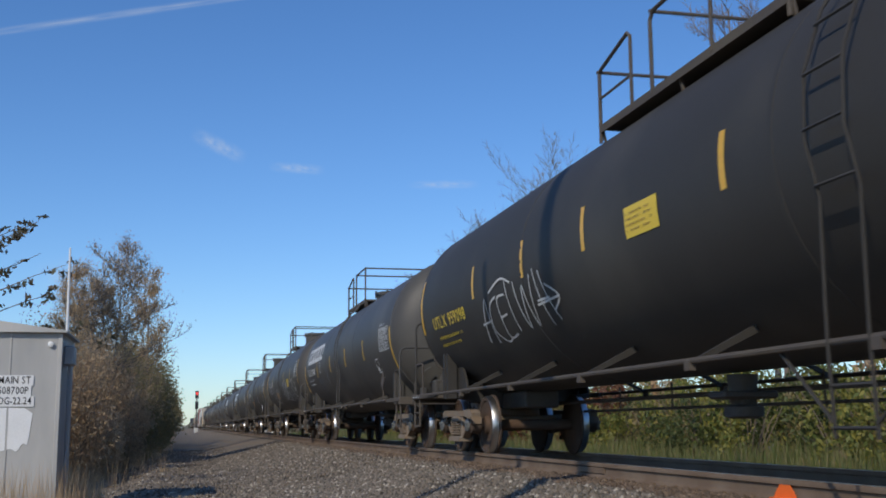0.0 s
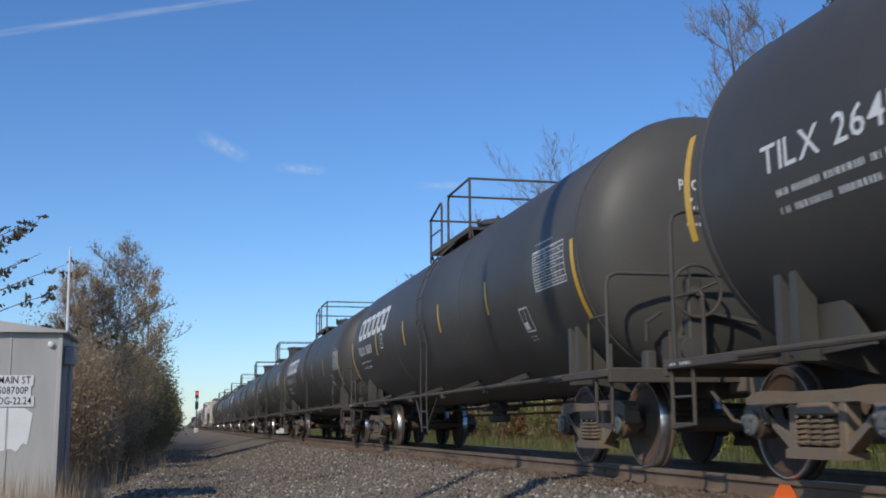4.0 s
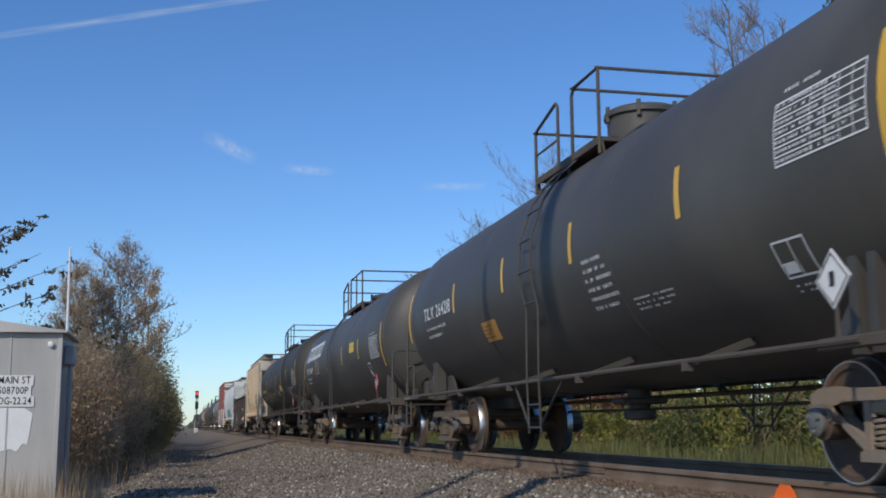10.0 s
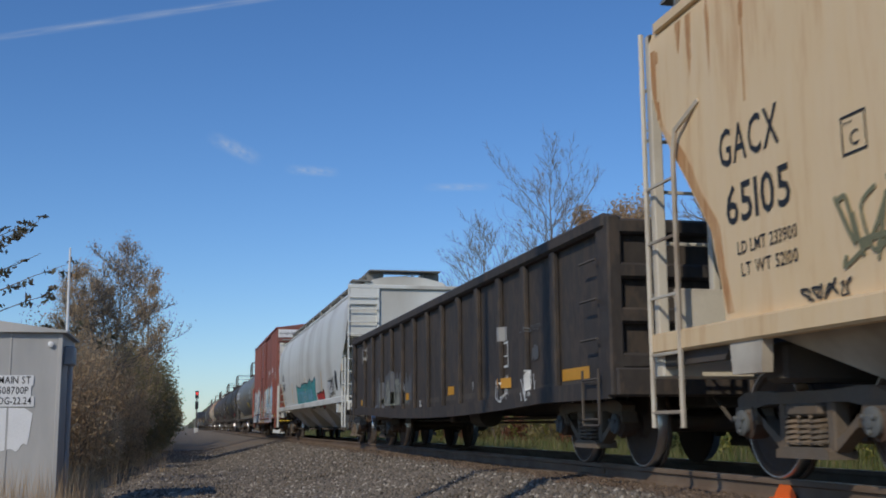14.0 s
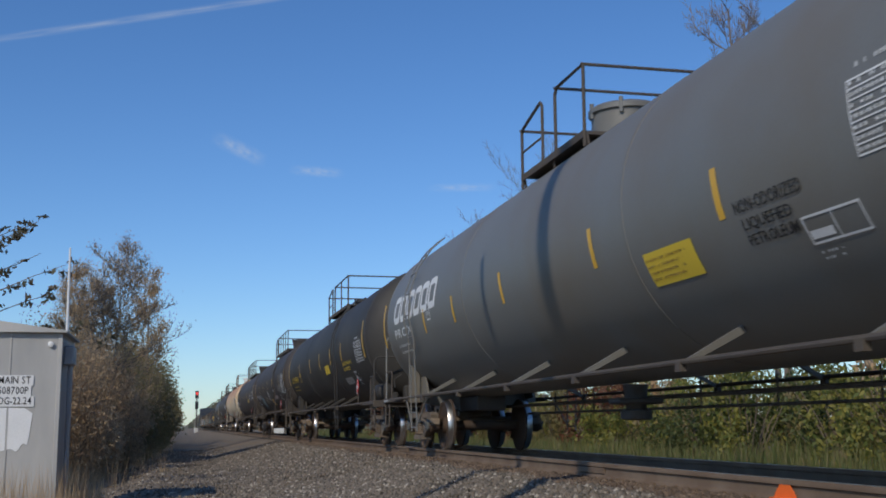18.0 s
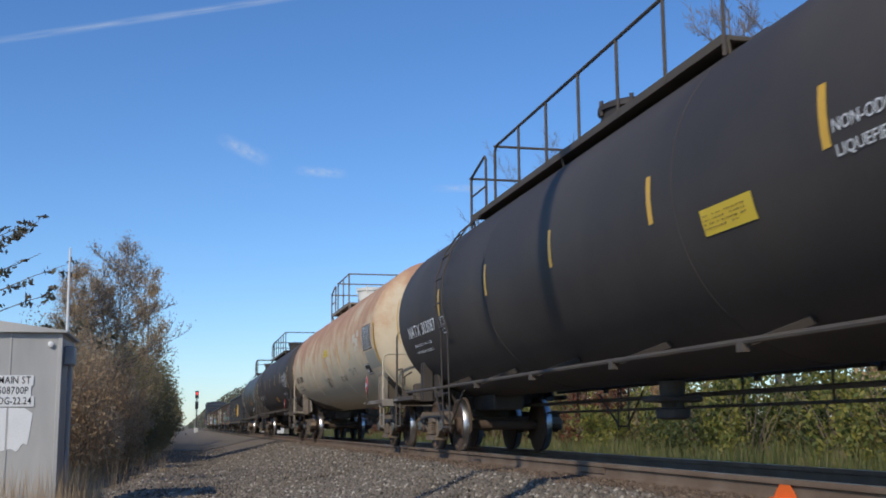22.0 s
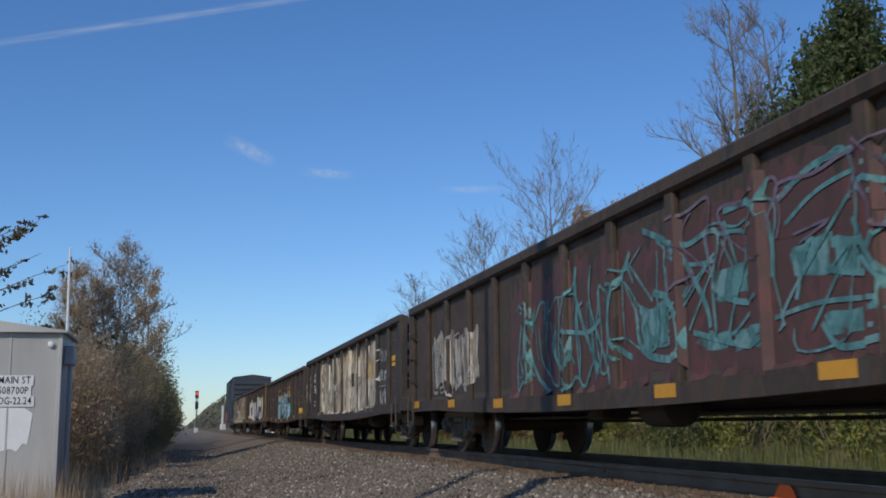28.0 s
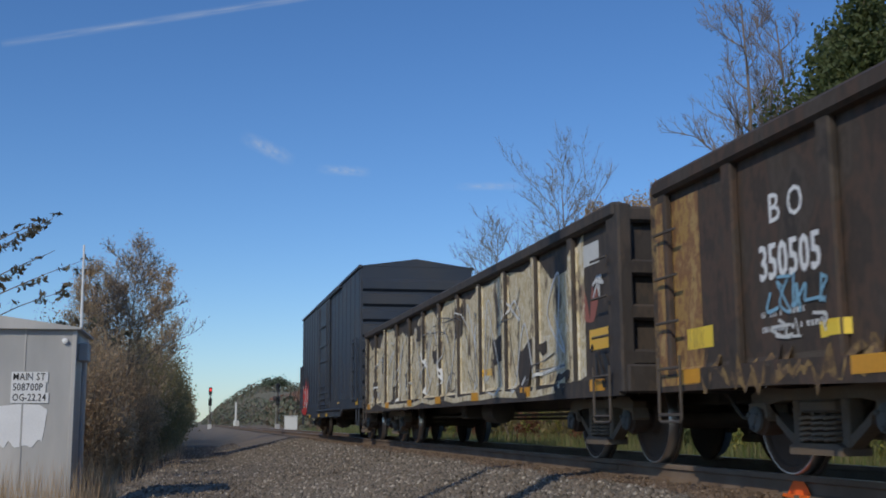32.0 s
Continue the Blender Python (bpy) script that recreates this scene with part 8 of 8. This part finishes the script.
def far_woods():
    """Wooded slopes that close the view beyond the train."""
    rng = random.Random(23)
    hill = Shape()
    xs, ys = [-40 + 10 * i for i in range(23)], [560, 600, 640, 700, 800]
    crest = lambda x: 26 * min(1, max(0, (x + 4) / 32)) * (1 - .25 * max(0, (x - 90) / 90))
    lift = (0, .35, .8, 1, .9)
    hill.v = [(x, y, -.6 + crest(x) * k * .85) for y, k in zip(ys, lift) for x in xs]
    n = len(xs)
    hill.f = [(j * n + i, j * n + i + 1, (j + 1) * n + i + 1, (j + 1) * n + i) for j in range(4) for i in range(n - 1)]
    setting("backdrop", hill, mat("autumn_hillside", (.18, .165, .11), .95, var=.2, scale=.05, fine=.6, bump=.5), "distant wooded hillside in autumn colours")

    def clump(s, x, y, z, q):
        a = Vector((rng.uniform(-1, 1), rng.uniform(-1, 1), rng.uniform(-1, 1))).normalized()
        b = a.orthogonal().normalized()
        c, e = Vector((x, y, z)), a.cross(b)
        s.add([c - b * q, c + e * q * .7, c + b * q, c - e * q * .7], [(0, 1, 2, 3)])
    # distance haze is put into these leaf colours
    haze = lambda nm, c: foliage(nm, [tuple(v * k for v in c) for k in (.85, 1, 1.15)], .3)
    for lv, nm, count in ((haze("far_olive", (.17, .18, .115)), "olive", 26000), (haze("far_brown", (.22, .18, .13)), "brown", 16000), (haze("far_russet", (.26, .15, .1)), "russet", 8000), (haze("far_green", (.12, .15, .095)), "green", 1500)):
        s = Shape()
        for _ in range(count):
            if nm in ("olive", "brown") and rng.random() < .6 or nm == "green":
                x = rng.uniform(-2, 150)
                k = rng.random()
                if nm == "green":
                    x = rng.choice((38, 43, 46)) + rng.gauss(0, 2.2)
                    clump(s, x, 690 + rng.uniform(-5, 5), crest(x) * .85 + abs(rng.gauss(0, 2.2)) + .5, .8)
                    continue
                z = -.6 + crest(x) * .85 * k + rng.random() * 4.5 * min(1, (x + 4) / 14)
                clump(s, x, 560 + 140 * k, z, rng.uniform(.5, 1.0))
            else:
                y = 75 + rng.random() ** .8 * 330
                x = rng.uniform(11, 26) + y * .02
                top = (3 + y * .017) * (.8 + .5 * noise.noise(Vector((x * .1, y * .06, 1))))
                if nm == "russet":
                    y = rng.uniform(150, 420)
                    x, top = rng.uniform(13, 30) + y * .02, 6 + .01 * y
                clump(s, x, y, rng.random() ** .8 * top - .7, .2 + y * .002)
        tagged(new("far_woods", mesh_of("woods", s, lv, 0)), "distant " + nm + " autumn trees beyond the line", "trees", kind="stuff")


far_woods()


# ---- high cloud ----


def cloud(name, label, pts, width, amount, fade=1.5):
    """A thin veil of cloud along a line, part of the far sky."""
    m = bpy.data.materials.new("thin_cloud")
    m.use_nodes = True
    n, l = m.node_tree.nodes, m.node_tree.links
    n.remove(n["Principled BSDF"])
    tr, add, mx = n.new("ShaderNodeBsdfTransparent"), n.new("ShaderNodeEmission"), n.new("ShaderNodeMixShader")
    # the veil emits its own white in place of scattered sunlight
    add.inputs[0].default_value, add.inputs[1].default_value = (.86, .93, 1.0, 1), .95
    tc, nz = n.new("ShaderNodeUVMap"), n.new("ShaderNodeTexNoise")
    sep, cb = n.new("ShaderNodeSeparateXYZ"), n.new("ShaderNodeCombineXYZ")
    l.new(tc.outputs[0], sep.inputs[0])
    nz.inputs["Scale"].default_value, nz.inputs["Detail"].default_value = 5, 3
    mp = n.new("ShaderNodeMapping")
    mp.inputs["Scale"].default_value = (1.3, .6, 1)
    l.new(tc.outputs[0], mp.inputs[0])
    l.new(mp.outputs[0], nz.inputs[0])

    def math_node(op, a, c):
        q = n.new("ShaderNodeMath")
        q.operation = op
        for i, w in enumerate((a, c)):
            if isinstance(w, (int, float)):
                q.inputs[i].default_value = w
            else:
                l.new(w, q.inputs[i])
        return q.outputs[0]

    def hump(o):
        k = math_node("MULTIPLY", o, math_node("SUBTRACT", 1, o))
        return math_node("MULTIPLY", k, 4)
    h = math_node("MULTIPLY", math_node("POWER", hump(sep.outputs[1]), 2.2), math_node("POWER", hump(sep.outputs[0]), fade))
    ng = math_node("MAXIMUM", math_node("SUBTRACT", math_node("MULTIPLY", nz.outputs[0], 2.0), .45), 0)
    al = math_node("MINIMUM", math_node("MULTIPLY", math_node("MULTIPLY", h, ng), amount), 1)
    l.new(al, mx.inputs[0])
    l.new(tr.outputs[0], mx.inputs[1])
    l.new(add.outputs[0], mx.inputs[2])
    l.new(mx.outputs[0], n["Material Output"].inputs[0])
    k = len(pts)
    v, f, uv = [], [], []
    for i, p in enumerate(pts):
        p = Vector(p)
        d = (Vector(pts[min(i + 1, k - 1)]) - Vector(pts[max(i - 1, 0)])).normalized()
        w = d.cross(Vector(p - EYE).normalized()).normalized() * width
        v += [p - w, p + w]
    for i in range(k - 1):
        f.append((2 * i, 2 * i + 1, 2 * i + 3, 2 * i + 2))
        t0, t1 = i / (k - 1), (i + 1) / (k - 1)
        uv += [(t0, 0), (t0, 1), (t1, 1), (t1, 0)]
    me = bpy.data.meshes.new(name)
    me.from_pydata([p - Vector(pts[0]) for p in v], [], f)
    lay = me.uv_layers.new(name="UVMap")
    for i, q in enumerate(uv):
        lay.data[i].uv = q
    me.materials.append(m)
    ob = new(name, me)
    ob.location = pts[0]
    return tagged(ob, label, "cloud")


def far_point(dx, dz, y=3200):
    return (EYE.x + dx * y, y, EYE.z + dz * y)


def line_of(a, b, n=8):
    return [tuple(a[i] + (b[i] - a[i]) * k / n for i in range(3)) for k in range(n + 1)]


CLOUDS = [
    cloud("contrail", "long thin white vapour trail in the blue sky", line_of(far_point(-.21, .338), far_point(.1, .413), 12), 15, .36, .3),
    cloud("wisp_cloud", "small white wisp of cloud", line_of(far_point(.0, .266), far_point(.052, .242)), 30, .42),
    cloud("wisp_cloud", "small flat wisp of cloud", line_of(far_point(.07, .237), far_point(.125, .2355)), 20, .4),
    cloud("wisp_cloud", "faint flat wisp of cloud", line_of(far_point(.2, .225), far_point(.275, .229)), 17, .35),
    cloud("wisp_cloud", "faint low wisp of cloud", line_of(far_point(-.13, .125), far_point(-.07, .14)), 60, .22),
]


# ---- what moves ----
def motions():
    for ob, u in TRAIN:
        walk(ob, [(t, pose(0, u - SPEED * t, 0)) for t in range(33)])
    # all wheels turn alike: one roll, shared
    first = WHEELSETS[0]
    turn = SPEED / .457 / FPS
    walk(first, [(k / FPS, Matrix.Rotation(turn * k, 4, "X")) for k in range(961)])
    act, slot = first.animation_data.action, first.animation_data.action_slot
    for w in WHEELSETS[1:]:
        w.rotation_mode = "QUATERNION"
        w.animation_data_create()
        w.animation_data.action = act
        w.animation_data.action_slot = slot
    for ob in CLOUDS:
        p = ob.location.copy()
        walk(ob, [(0, Matrix.Translation(p)), (16, Matrix.Translation(p + Vector((52, 0, -6)))), (32, Matrix.Translation(p + Vector((104, 0, -12))))])


motions()
